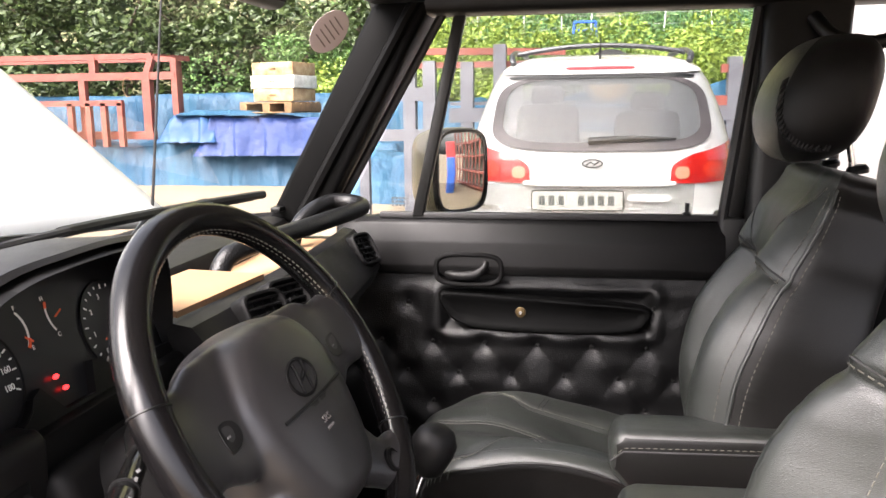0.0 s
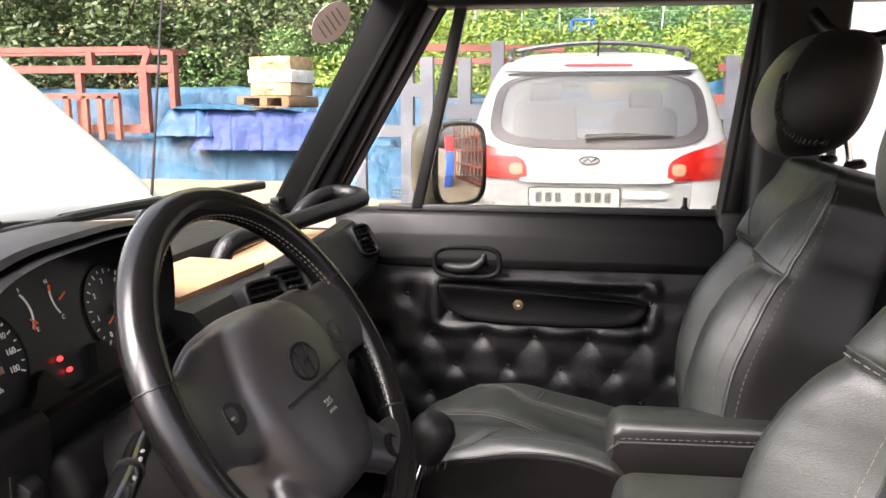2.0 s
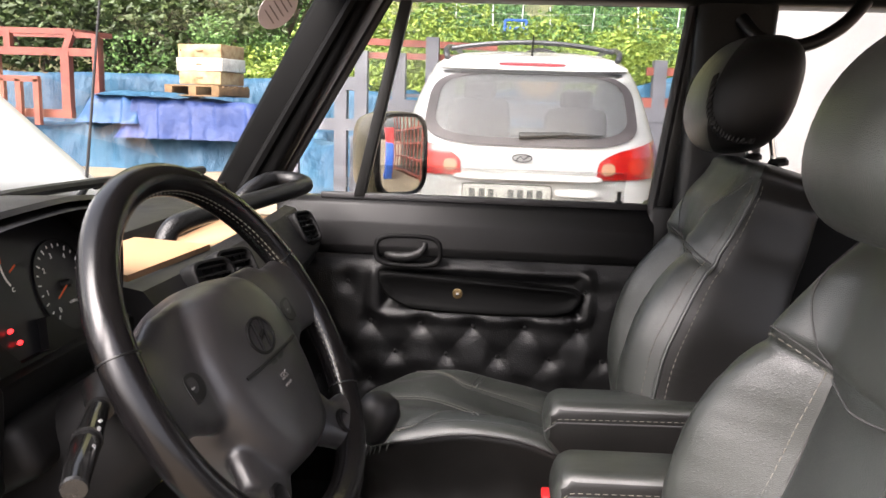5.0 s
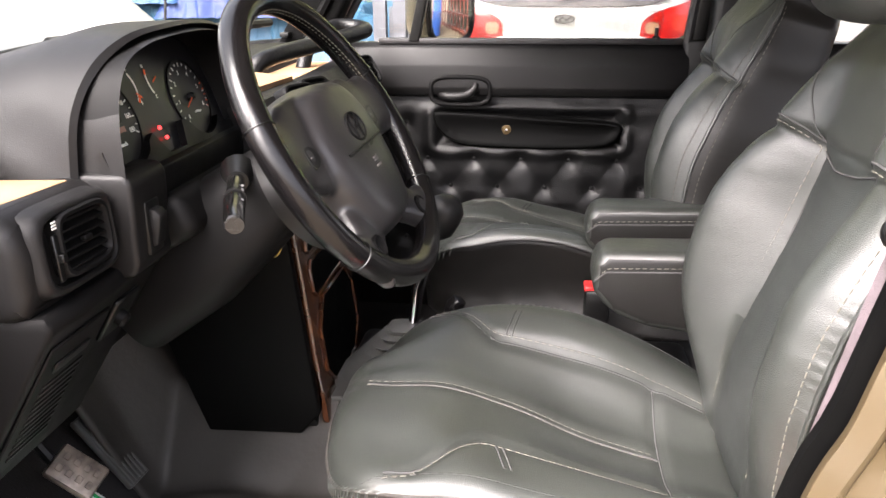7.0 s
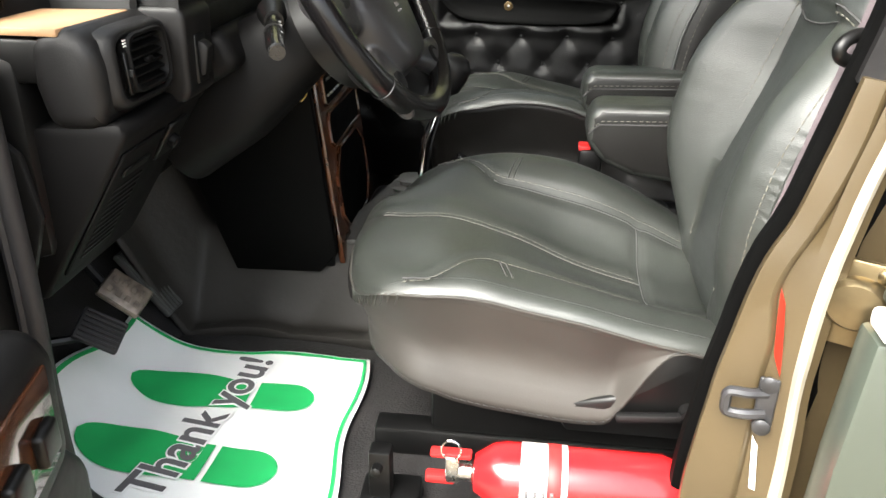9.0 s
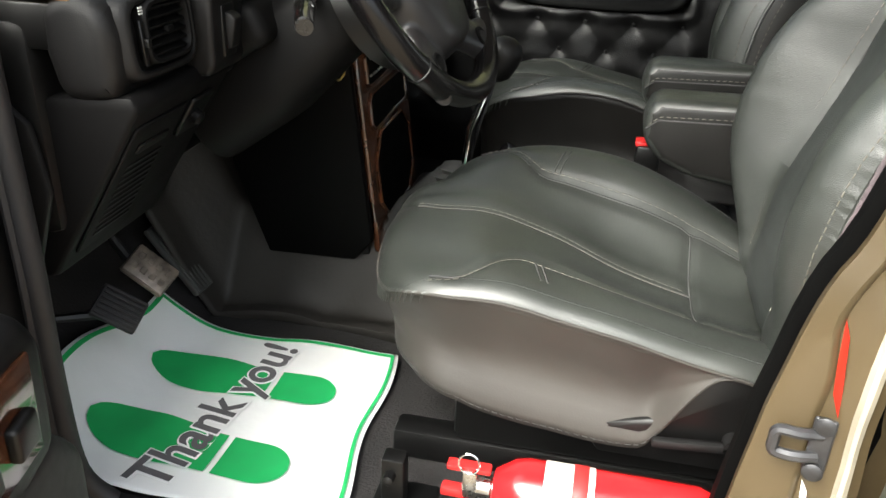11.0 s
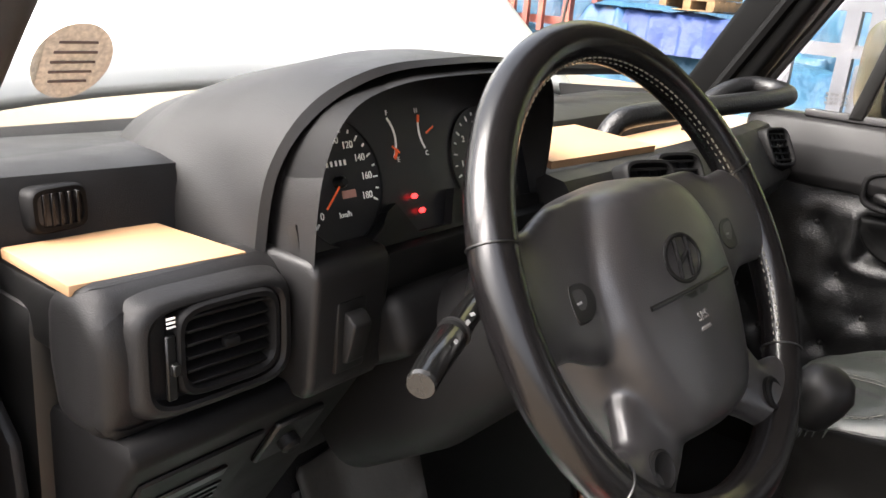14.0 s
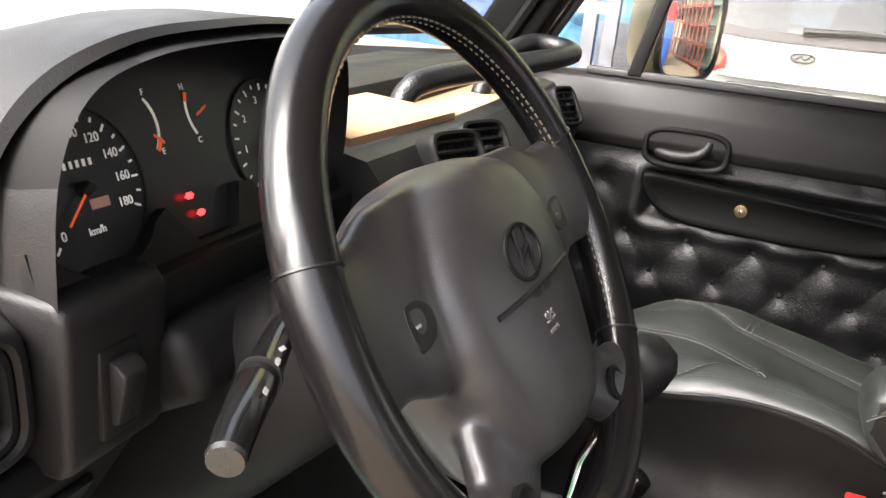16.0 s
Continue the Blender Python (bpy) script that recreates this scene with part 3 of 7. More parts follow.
def line_at(knots, x):
    """A smooth value through knots of (x, value)."""
    if x <= knots[0][0]:
        return knots[0][1]
    for k, ((xa, za), (xb, zb)) in enumerate(zip(knots, knots[1:])):
        if x <= xb:
            p = knots[max(0, k - 1)]
            q = knots[min(len(knots) - 1, k + 2)]
            h = xb - xa
            m0 = (zb - p[1]) / (xb - p[0]) * h
            m1 = (q[1] - za) / (q[0] - xa) * h
            t = (x - xa) / h
            return (2 * t ** 3 - 3 * t * t + 1) * za + (t ** 3 - 2 * t * t + t) * m0 + (3 * t * t - 2 * t ** 3) * zb + (t ** 3 - t * t) * m1
    return knots[-1][1]


BOLSTER = ((-0.1, 0.0), (0.0, 0.012), (0.13, 0.052), (0.26, 0.085), (0.385, 0.100), (0.50, 0.096), (0.60, 0.080), (0.66, 0.064), (0.72, 0.046), (0.82, 0.026), (0.92, 0.010), (1.0, 0.0))


def back_half(s):
    """Half width of the backrest at s (0 foot, 1 head)."""
    return 0.196 + 0.012 * ease(0.0, 0.3, s) - 0.024 * ease(0.50, 0.74, s) - 0.016 * ease(0.74, 0.95, s) - 0.018 * ease(0.92, 1.0, s)


def back_seam(s):
    """Where the middle panel meets the bolsters, as a share of the half width."""
    return 0.44 - 0.04 * ease(0.2, 0.7, s)


def back_front(s, v):
    """Forward swell of the front face at width v (-1 to 1)."""
    a = abs(v)
    e = back_seam(s)
    bol = line_at(BOLSTER, s if v > 0 else s + 0.06 * ease(0.4, 0.6, s)) * (1.0 if v > 0 else 0.68) * ease(e - 0.04, e + 0.30, a) * (1 - 0.30 * ease(0.80, 1.0, a))
    mid = 0.014 * math.sin(min(1, max(0, s / 0.72)) * math.pi) * (1 - min(1, a / e) ** 2)
    lum = 0.014 * math.exp(-((s - 0.2) / 0.16) ** 2) * (1 - v * v)
    seam = -0.006 * math.exp(-((a - e) / 0.030) ** 2) * (1 - ease(0.66, 0.74, s))
    # padded head panel that comes down as a tongue between the bolsters
    pad_ = 0.015 * ease(0.66, 0.73, s + 0.05 * (1 - min(1, a / 0.5))) * (1 - ease(0.86, 1.0, s)) * (1 - ease(0.62, 1.0, a))
    notch = -0.005 * math.exp(-((s - 0.685) / 0.016) ** 2) * ease(0.30, 0.45, a)
    folds = 0.0016 * noise.noise(Vector((s * 7, v * 5, 8.0))) + 0.0010 * noise.noise(Vector((s * 26 + v * 5, v * 6, 2.0)))
    return bol + mid + lum + seam + pad_ + notch + folds


def back_point(s, t):
    """A point on the backrest's skin; t runs round the section from the front's middle."""
    w, d = back_half(s), 0.060
    c, sn = math.cos(t), math.sin(t)
    v = sgn_pow(sn, 0.42)
    fr = sgn_pow(c, 0.32)
    base = SEAT_B + SEAT_A * (s * SEAT_LEN - 0.020 * ease(0.72, 1.0, s))
    off = d * fr - d
    if fr > 0:
        off += back_front(s, v) * fr
    side = (1.0 if v < 0 else 0.12) * math.exp(-((fr - 0.62) / 0.26) ** 2) * ease(0.85, 0.985, abs(v)) * ease(0.02, 0.12, s) * (1 - ease(0.60, 0.70, s))
    ph = s * 150 + 5.0 * noise.noise(Vector((s * 7, v, 5.0)))
    puck = 0.0017 * side * (math.sin(ph) + 0.5 * math.sin(ph * 0.53 + 1.0))
    return base + SEAT_F * off + Vector((0, w * v + math.copysign(puck, v), 0))


def backrest_mesh():
    rings = []
    n = 104
    m1 = 170
    for i in range(m1 + 1):
        s = i / m1
        rings.append([back_point(s, 2 * math.pi * k / n) for k in range(n)])
    head = []
    for q in (0.2, 0.4, 0.6, 0.78, 0.9, 0.97):
        ang = q * math.pi / 2
        sc, up = math.cos(ang), 0.018 * math.sin(ang)
        c = SEAT_T - SEAT_A * 0.020 - SEAT_F * 0.06
        head.append([c + (p - c) * (0.50 + 0.50 * sc) + SEAT_A * up for p in rings[m1]])
    foot = []
    for q in (0.9, 0.5):
        ang = q * math.pi / 2
        c = SEAT_B - SEAT_F * 0.07
        foot.append([c + (p - c) * (0.6 + 0.4 * math.cos(ang)) - SEAT_A * 0.04 * math.sin(ang) for p in rings[0]])
    bm = loft(foot + rings + head)
    bm.faces.ensure_lookup_table()
    for r in range(len(foot + rings + head) - 1):
        s = (r - 2) / m1
        for k in range(n):
            a = (k + 0.5) * 360 / n
            a = min(a, 360 - a)
            vv = abs(sgn_pow(math.sin(radians(a)), 0.42))
            bm.faces[r * n + k].material_index = 1 if a > 61 else 2 if a < 60 and vv < back_seam(s) and s < 0.69 else 0
    return bm


def front_t(v):
    return math.asin(max(-1, min(1, sgn_pow(v, 1 / 0.42))))


CUSH_H, CUSH_B = 0.203, 0.645
Z_MID = ((0.10, 0.846), (0.16, 0.853), (0.25, 0.858), (0.33, 0.834), (0.415, 0.797), (0.518, 0.767), (0.58, 0.752), (0.65, 0.745))
Z_IN = ((0.10, 0.824), (0.15, 0.838), (0.184, 0.856), (0.24, 0.879), (0.33, 0.890), (0.415, 0.883), (0.505, 0.848), (0.595, 0.800), (0.65, 0.760))
Z_OUT = ((0.10, 0.826), (0.185, 0.838), (0.25, 0.848), (0.30, 0.847), (0.36, 0.836), (0.43, 0.822), (0.50, 0.806), (0.60, 0.785), (0.65, 0.770))
HEM_OUT = ((0.0, 0.700), (0.20, 0.697), (0.243, 0.689), (0.279, 0.677), (0.35, 0.666), (0.468, 0.660), (0.488, 0.690), (0.515, 0.742), (0.545, 0.772), (0.70, 0.772))


def cush_front(b):
    """x of the rounded front edge at b across (-1 to 1)."""
    return 0.245 - 0.135 * max(0.0, 1 - abs(b) ** 2.6) ** (1 / 2.2)


def seam_in(x):
    """The bolster's seam, as a share of the half width."""
    return 0.52 + 0.36 * ease(0.315, 0.225, x)


def cush_z(x, b):
    a = abs(b)
    crest = line_at(Z_IN if b > 0 else Z_OUT, x)
    mid = line_at(Z_MID, x)
    z = mid + (crest - mid) * ease(0.15, 0.78, a)
    z -= 0.020 * (1 - math.sqrt(max(0.0, 1 - (max(0.0, a - 0.84) / 0.162) ** 2)))
    z -= 0.007 * math.exp(-((a - seam_in(x)) / 0.040) ** 2) * ease(0.20, 0.26, x)
    z -= 0.006 * math.exp(-(b / 0.045) ** 2) * (1 - ease(0.50, 0.53, x)) * ease(0.13, 0.2, x)
    z -= 0.005 * math.exp(-((x - 0.522) / 0.009) ** 2) * (1 - ease(0.5, 0.6, a))
    d = x - cush_front(b)
    r = 0.048
    if d < r:
        z -= 0.040 * (1 - a ** 5) * (1 - math.sqrt(max(0.0, 1 - (1 - max(0.0, d) / r) ** 2)))
    y = b * CUSH_H
    z += 0.0030 * noise.noise(Vector((x * 9, y * 11, 2.0)))
    # soft folds that fan out from the front edge
    fan = math.atan2(y, x - 0.02)
    z += 0.0050 * noise.noise(Vector((fan * 5.0, x * 2.0, 6.0))) * ease(0.40, 0.20, x)
    z += 0.0009 * noise.noise(Vector((x * 6 + y * 12, y * 7 - x * 9, 11.0)))
    return z


def cush_point(u, b):
    xf = cush_front(b)
    x = xf + (CUSH_B - xf) * u
    return Vector((x, CUSH_H * b, cush_z(x, b)))


def cush_xy(x, b, out=0.0014):
    return Vector((x, CUSH_H * b, cush_z(x, b) + out))


def cushion_mesh():
    bs = [-1 + 2 * (0.5 - 0.5 * math.cos(math.pi * k / 72)) for k in range(73)]
    us = [0.0, 0.008, 0.02, 0.036, 0.055, 0.078] + [0.105 + 0.895 * i / 64 for i in range(65)]
    return loft([[cush_point(u, b) for b in bs] for u in us], closed=False)


def cush_border():
    """The cushion's edge, from the back of one side round the front to the other."""
    side = [0.995 - 0.99 * k / 54 for k in range(54)]
    front = [-1 + 2 * (0.5 - 0.5 * math.cos(math.pi * k / 60)) for k in range(61)]
    return [cush_point(u, -1.0) for u in side] + [cush_point(0.0, b) for b in front] + [cush_point(u, 1.0) for u in side[::-1]]


def skirt_mesh():
    """The cover's apron and sides, hanging from the edge to the hem."""
    edge = cush_border()
    n = len(edge)
    rows = []
    for q in range(13):
        f = q / 12
        row = []
        for i, p in enumerate(edge):
            t = edge[min(i + 1, n - 1)] - edge[max(i - 1, 0)]
            nrm = Vector((-t.y, t.x, 0)).normalized() * -1
            low = min(p.z - 0.004, line_at(HEM_OUT, p.x) if p.y < 0 or p.x < 0.30 else 0.690)
            drop = p.z - low
            big = min(1.0, drop / 0.12)
            nose = ease(0.24, 0.13, p.x)
            bulge = 0.024 * math.sin(min(1.0, f * 1.25) * math.pi * 0.62) * big ** 2 - 0.022 * big * ease(0.55, 1.0, f) * (1 - nose) + 0.006 * nose * f
            wr = big * math.sin(f * math.pi) * (0.0045 * noise.noise(Vector((p.x * 9 + p.z * 4, p.y * 9 + f * 2.2, 3.0))) + 0.0028 * noise.noise(Vector((p.x * 24 - f * 4, p.y * 24 + f * 5, 6.0))))
            row.append(p + nrm * (bulge + wr + 0.001) + Vector((0, 0, -drop * f)))
        rows.append(row)
    return loft(rows, closed=False)


def headrest_mesh():
    rings = []
    n = 40
    for i in range(25):
        a = -math.pi / 2 + math.pi * i / 24
        ring = []
        for k in range(n):
            t = 2 * math.pi * k / n
            ca = math.cos(a) ** 0.62 if math.cos(a) > 0 else 0.0
            x = -0.078 * ca * sgn_pow(math.cos(t), 0.8)
            y = 0.128 * ca * sgn_pow(math.sin(t), 0.75)
            z = 0.093 * sgn_pow(math.sin(a), 0.8)
            if x < 0:
                x *= 1.0 - 0.25 * (z / 0.093) ** 2
            ring.append(Vector((x + 0.28 * z - 0.0, y, z)))
        rings.append(ring)
    bm = loft(rings)
    bm.faces.ensure_lookup_table()
    for r in range(24):
        for k in range(n):
            a = (k + 0.5) * 360 / n
            bm.faces[r * n + k].material_index = 1 if min(a, 360 - a) < 33 else 0
    bmesh.ops.remove_doubles(bm, verts=bm.verts, dist=1e-5)
    return bm


def on_head(la, az, out):
    la, az = radians(la), radians(az)
    ca = math.cos(la) ** 0.62
    x = -0.078 * ca * sgn_pow(math.cos(az), 0.8)
    z = 0.093 * sgn_pow(math.sin(la), 0.8)
    if x < 0:
        x *= 1.0 - 0.25 * (z / 0.093) ** 2
    p = Vector((x + 0.28 * z, 0.128 * ca * sgn_pow(math.sin(az), 0.75), z))
    return p * (1 + out)


def armrest_bm(y0, y1):
    pts = [(0.440, 0.905), (0.442, 0.948), (0.458, 0.966), (0.70, 0.970), (0.74, 0.955), (0.72, 0.845), (0.60, 0.840), (0.52, 0.850), (0.468, 0.872)]
    return prism(pts, 'y', y0, y1, 0.016, 4)


def car_seat(y, side, arm, label, lift):
    """side: 1 where the gearbox lies at the seat's +y, -1 where it lies at its -y."""
    seat = thing("car_seat", label, "car seat", "front seats", at=(0, y, 0))
    flip = Matrix.Diagonal((1, side, 1, 1))
    up = Matrix.Translation((0, 0, lift))

    def put(bm):
        bmesh.ops.transform(bm, matrix=up @ flip, verts=bm.verts)
        return bm

    back = part("backrest", put(backrest_mesh()), LEATHER, seat, "padded black leather backrest with darker pleated sides", angle=60)
    back.data.materials.append(SKIRT)
    back.data.materials.append(LEATHER2)
    part("cushion", put(cushion_mesh()), LEATHER, seat, "worn black leather seat cushion", angle=60)
    # same cover on both seats; the passenger's has its shade put into the colour
    skirt = part("side_skirt", put(skirt_mesh()), SIDE_COVER if side > 0 else SKIRT, seat, "taupe cover hanging down to a stitched hem" if side > 0 else "cover hanging down the seat's side, its shade painted in black", angle=80)
    th = skirt.modifiers.new("thick", 'SOLIDIFY')
    th.thickness, th.offset = 0.003, -1
    part("seat_base", rbox(0.24, 0.60, -0.17, 0.17, 0.60, 0.735, 0.01), BLACK, seat)
    for sy in (-0.15, 0.15):
        part("seat_rail", rbox(0.16, 0.66, sy - 0.02, sy + 0.02, 0.556, 0.60, 0.006), BLACK, seat, "black steel seat rail")

    def on_back(s, v, out=0.0010):
        return back_point(s, front_t(v)) + SEAT_F * out

    def sewn(name, bm, mat):
        return part(name, put(bm), mat, seat)

    for sg in (-1, 1):
        ss = [0.02 + 0.665 * k / 40 for k in range(41)]
        sewn("seam", tube([on_back(s, sg * back_seam(s), 0.0004) for s in ss], 0.0014, 6), DARK_THREAD)
        sewn("stitching", dashes([on_back(s, sg * (back_seam(s) + 0.035), 0.0012) for s in ss], 0.00075), THREAD)
        arc = [(0.685 + 0.030 * math.sin(k / 16 * math.pi), sg * (back_seam(0.68) + (0.94 - back_seam(0.68)) * k / 16)) for k in range(17)]
        sewn("seam", tube([on_back(s, v, 0.0006) for s, v in arc], 0.0016, 6), DARK_THREAD)
        sewn("stitching", dashes([on_back(s - 0.014, v, 0.0014) for s, v in arc], 0.00085), THREAD)
        edge = [on_back(0.02 + 0.96 * k / 60, sg * 0.958, 0.0010) for k in range(61)]
        sewn("piping", tube(edge, 0.0034, 8), LEATHER)
        sewn("stitching", dashes([on_back(0.02 + 0.96 * k / 60, sg * 0.915, 0.0012) for k in range(61)], 0.00085), THREAD)
        sewn("stitching", dashes([on_back(0.02 + 0.96 * k / 60, sg * 0.985, 0.0016) for k in range(61)], 0.00075), THREAD)
        sewn("seam", tube([on_back(0.69 + 0.29 * k / 14, sg * (0.42 + 0.44 * k / 14), 0.0004) for k in range(15)], 0.0012, 6), DARK_THREAD)
    sewn("seam", tube([on_back(0.685 - 0.03 * (1 - (v / 0.42) ** 2), v, 0.0006) for v in (-0.42 + 0.84 * k / 20 for k in range(21))], 0.0014, 6), DARK_THREAD)
    for sg in (-1, 1):
        xs = [0.205 + 0.43 * k / 44 for k in range(45)]
        sewn("seam", tube([cush_xy(x, sg * seam_in(x), 0.0005) for x in xs], 0.0015, 6), DARK_THREAD)
        sewn("stitching", dashes([cush_xy(x, sg * (seam_in(x) + 0.035)) for x in xs], 0.00072), THREAD)
        for dx in (-0.004, 0.004):
            sewn("seam", tube([cush_xy(0.325 + dx + 0.012 * k / 8, sg * (0.56 + 0.22 * k / 8), 0.0004) for k in range(9)], 0.0011, 6), DARK_THREAD)
        sewn("stitching", dashes([cush_point(0.01 + 0.97 * k / 44, sg * 0.90) + Vector((0, 0, 0.0004)) for k in range(45)], 0.0005), DARK_THREAD)
    sewn("seam", tube([cush_xy(0.150 + 0.37 * k / 40, 0.0, 0.0005) for k in range(41)], 0.0015, 6), DARK_THREAD)
    for sg in (-1, 1):
        sewn("stitching", dashes([cush_xy(0.150 + 0.37 * k / 40, sg * 0.03, 0.0010) for k in range(41)], 0.00055), THREAD)
    sewn("seam", tube([cush_xy(0.522, -0.52 + 1.04 * k / 24, 0.0005) for k in range(25)], 0.0014, 6), DARK_THREAD)
    edge = cush_border()
    # edge piping takes its skirt's colour, the passenger's painted shade included
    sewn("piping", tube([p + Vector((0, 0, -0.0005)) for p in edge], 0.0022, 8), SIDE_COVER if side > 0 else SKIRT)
    # gathers where the apron is sewn round the front corners
    for sg in (-1, 1):
        for k in range(14):
            b = sg * (0.66 + 0.024 * k)
            p = cush_point(0.0, max(-0.998, min(0.998, b)))
            q = cush_point(0.05, max(-0.998, min(0.998, b)))
            o = (p - q).normalized() * 0.004
            sewn("gather", tube([q.lerp(p, 0.5) + Vector((0, 0, 0.0005)), p + o * 0.7 + Vector((0, 0, 0.001)), p + o * 1.6 + Vector((0, 0, -0.012))], [0.0006, 0.0021, 0.0006], 6), LEATHER)
    hem = [p for p in rows_end(skirt_mesh())]
    sewn("hem_stitching", dashes([p + Vector((0, math.copysign(0.002, p.y), 0.006)) for p in hem], 0.0006), DARK_THREAD)
    # headrest and its posts
    hr = part("headrest", headrest_mesh(), HEAD_COVER if y > 0 else LEATHER, seat, "rounded leather headrest with black side caps" if y > 0 else "rounded black leather headrest")
    hr.data.materials.append(LEATHER)
    for sg in (-1, 1) if y > 0 else ():
        track = smooth_line([(12, 30, 0), (-8, 36, 0), (-26, 48, 0), (-40, 68, 0), (-46, 95, 0)], 5)
        part("seam", tube([on_head(p.x, sg * p.y, 0.01) for p in track], 0.002, 6), DARK_THREAD, hr)
        for p in track[::1]:
            part("gather", tube([on_head(p.x + 5, sg * (p.y + 3), 0.004), on_head(p.x + 1.5, sg * (p.y + 1), 0.028), on_head(p.x - 4, sg * (p.y - 2.5), 0.004)], [0.0012, 0.0034, 0.0012], 6), HEAD_COVER, hr)
    hr.matrix_basis = pose(0.746, 0, 1.427, 0, -4, 0) if y > 0 else pose(0.700, -0.045, 1.390, 0, 0, 0)
    for sy in (-0.068, 0.068):
        part("headrest_post", tube([(0.796, sy, 1.29), (0.776, sy, 1.40)], 0.0055, 12), CHROME, seat, "chrome headrest post")
        part("post_collar", lathe([(0.015, 0), (0.016, 0.006), (0.012, 0.012), (0.007, 0.013)], 16, pose(0.797, sy, 1.318, 0, -10, 0)), BLACK, seat)
    a0, a1 = arm
    ar = part("armrest", armrest_bm(a0 - y, a1 - y), LEATHER, seat, "folding black leather armrest")
    ar.data.materials.append(SKIRT)
    for fc in ar.data.polygons:
        fc.material_index = 1 if abs(fc.normal.y) > 0.9 else 0
    for ya in (a0 - y - 0.001, a1 - y + 0.001):
        part("seam", tube([(0.443, ya, 0.922), (0.460, ya, 0.936), (0.72, ya, 0.944)], 0.0016, 6), DARK_THREAD, ar)
        part("stitching", dashes([(0.446, ya, 0.928), (0.462, ya, 0.942), (0.70, ya, 0.950)], 0.0006), THREAD, ar)
    sg = -side
    part("recliner_cover", prism([(0.40, 0.680), (0.485, 0.70), (0.54, 0.775), (0.62, 0.79), (0.62, 0.64), (0.42, 0.64)], 'y', *sorted((sg * 0.196, sg * 0.150)), 0.006, 2), BLACK, seat, "black seat side cover")
    part("recliner_lever", merge(rbox(0.480, 0.575, sg * 0.208 - 0.006, sg * 0.208 + 0.006, 0.672, 0.684, 0.004, 2, m=Matrix.Translation((0.48, 0, 0.68)) @ Matrix.Rotation(radians(-5), 4, 'Y') @ Matrix.Translation((-0.48, 0, -0.68))), tube([(0.570, sg * 0.17, 0.688), (0.570, sg * 0.214, 0.688)], 0.012, 12)), DASH, seat, "grey reclining lever")
    return seat


def rows_end(bm):
    """The lower edge of a skirt, as points."""
    bm.verts.ensure_lookup_table()
    n = len(bm.verts) // 13
    out = [v.co.copy() for v in bm.verts[-n:]]
    bm.free()
    return out


driver_seat = car_seat(-0.305, 1, (-0.098, -0.012), "worn black leather driver's seat with folding armrest", 0.0)
passenger_seat = car_seat(0.375, -1, (0.135, 0.218), "black leather passenger's seat with folding armrest", 0.018)

# seat belt buckle between the seats
bk = thing("belt_buckle", "black seat belt buckle with red button", "belt buckle", at=(0.455, 0.11, 0.82))
part("buckle_body", rbox(-0.012, 0.03, -0.022, 0.022, -0.05, 0.012, 0.006, 2), BLACK, bk)
part("button", rbox(-0.014, 0.008, -0.017, 0.017, 0.008, 0.018, 0.003), RED_PLASTIC, bk, "red release button")
part("stem", tube([(0.01, 0, -0.04), (0.05, 0, -0.20)], 0.012, 8), BLACK, bk)
GREY_MARK = plain("grey_moulded_marking", (0.16, 0.16, 0.16), 0.5)
BOOT = material("dusty_grey_rubber", (0.045, 0.045, 0.043), 0.55, scale=18, vary=0.3, bump=0.2, bump_scale=300, dist=0.001)
# ---------------- dashboard ----------------
dash = thing("dashboard", "charcoal plastic dashboard with tray, vents and instrument hood", "dashboard")
YL, YR = -0.645, 0.62


def bow(y):
    """The dashboard bows towards the cabin in its middle."""
    return -0.030 * (y / 0.62) ** 2 if y > 0 else -0.045 * (y / 0.62) ** 2


def sweep(profile, y0, y1, n=24, bend=1.0):
    rings = []
    for i in range(n + 1):
        y = y0 + (y1 - y0) * i / n
        rings.append([(x + bow(y) * bend, y, z) for x, z in profile])
    return loft(rings)


part("dash_top", sweep([(-0.46, 1.165), (-0.36, 1.190), (-0.20, 1.204), (-0.178, 1.199), (-0.171, 1.188), (-0.165, 1.150), (-0.46, 1.10)], YL, YR), DASH, dash, "dull grey dashboard top")
part("tray_floor", sweep([(-0.30, 1.150), (-0.05, 1.152), (-0.05, 1.10), (-0.30, 1.10)], -0.13, YR), DASH, dash)
part("roll_pad", sweep([(-0.078, 1.150), (-0.072, 1.170), (-0.058, 1.180), (-0.036, 1.176), (0.012, 1.118), (0.018, 1.100), (0.006, 1.072), (-0.06, 1.05), (-0.09, 1.06)], -0.145, 0.625), DASH, dash, "padded roll along the passenger's side")
part("lower_dash", sweep([(-0.05, 1.075), (-0.02, 1.06), (-0.05, 0.94), (-0.10, 0.86), (-0.40, 0.84), (-0.42, 1.12)], -0.10, 0.62), BLACK, dash)
part("under_dash", rbox(-0.42, -0.16, -0.62, -0.12, 0.90, 1.13, 0.02), BLACK, dash)
part("end_cap", sweep([(-0.46, 1.19), (-0.18, 1.212), (-0.165, 1.16), (-0.05, 1.15), (-0.03, 1.10), (-0.06, 1.05), (-0.40, 1.0)], 0.620, 0.634, 2), DASH, dash)


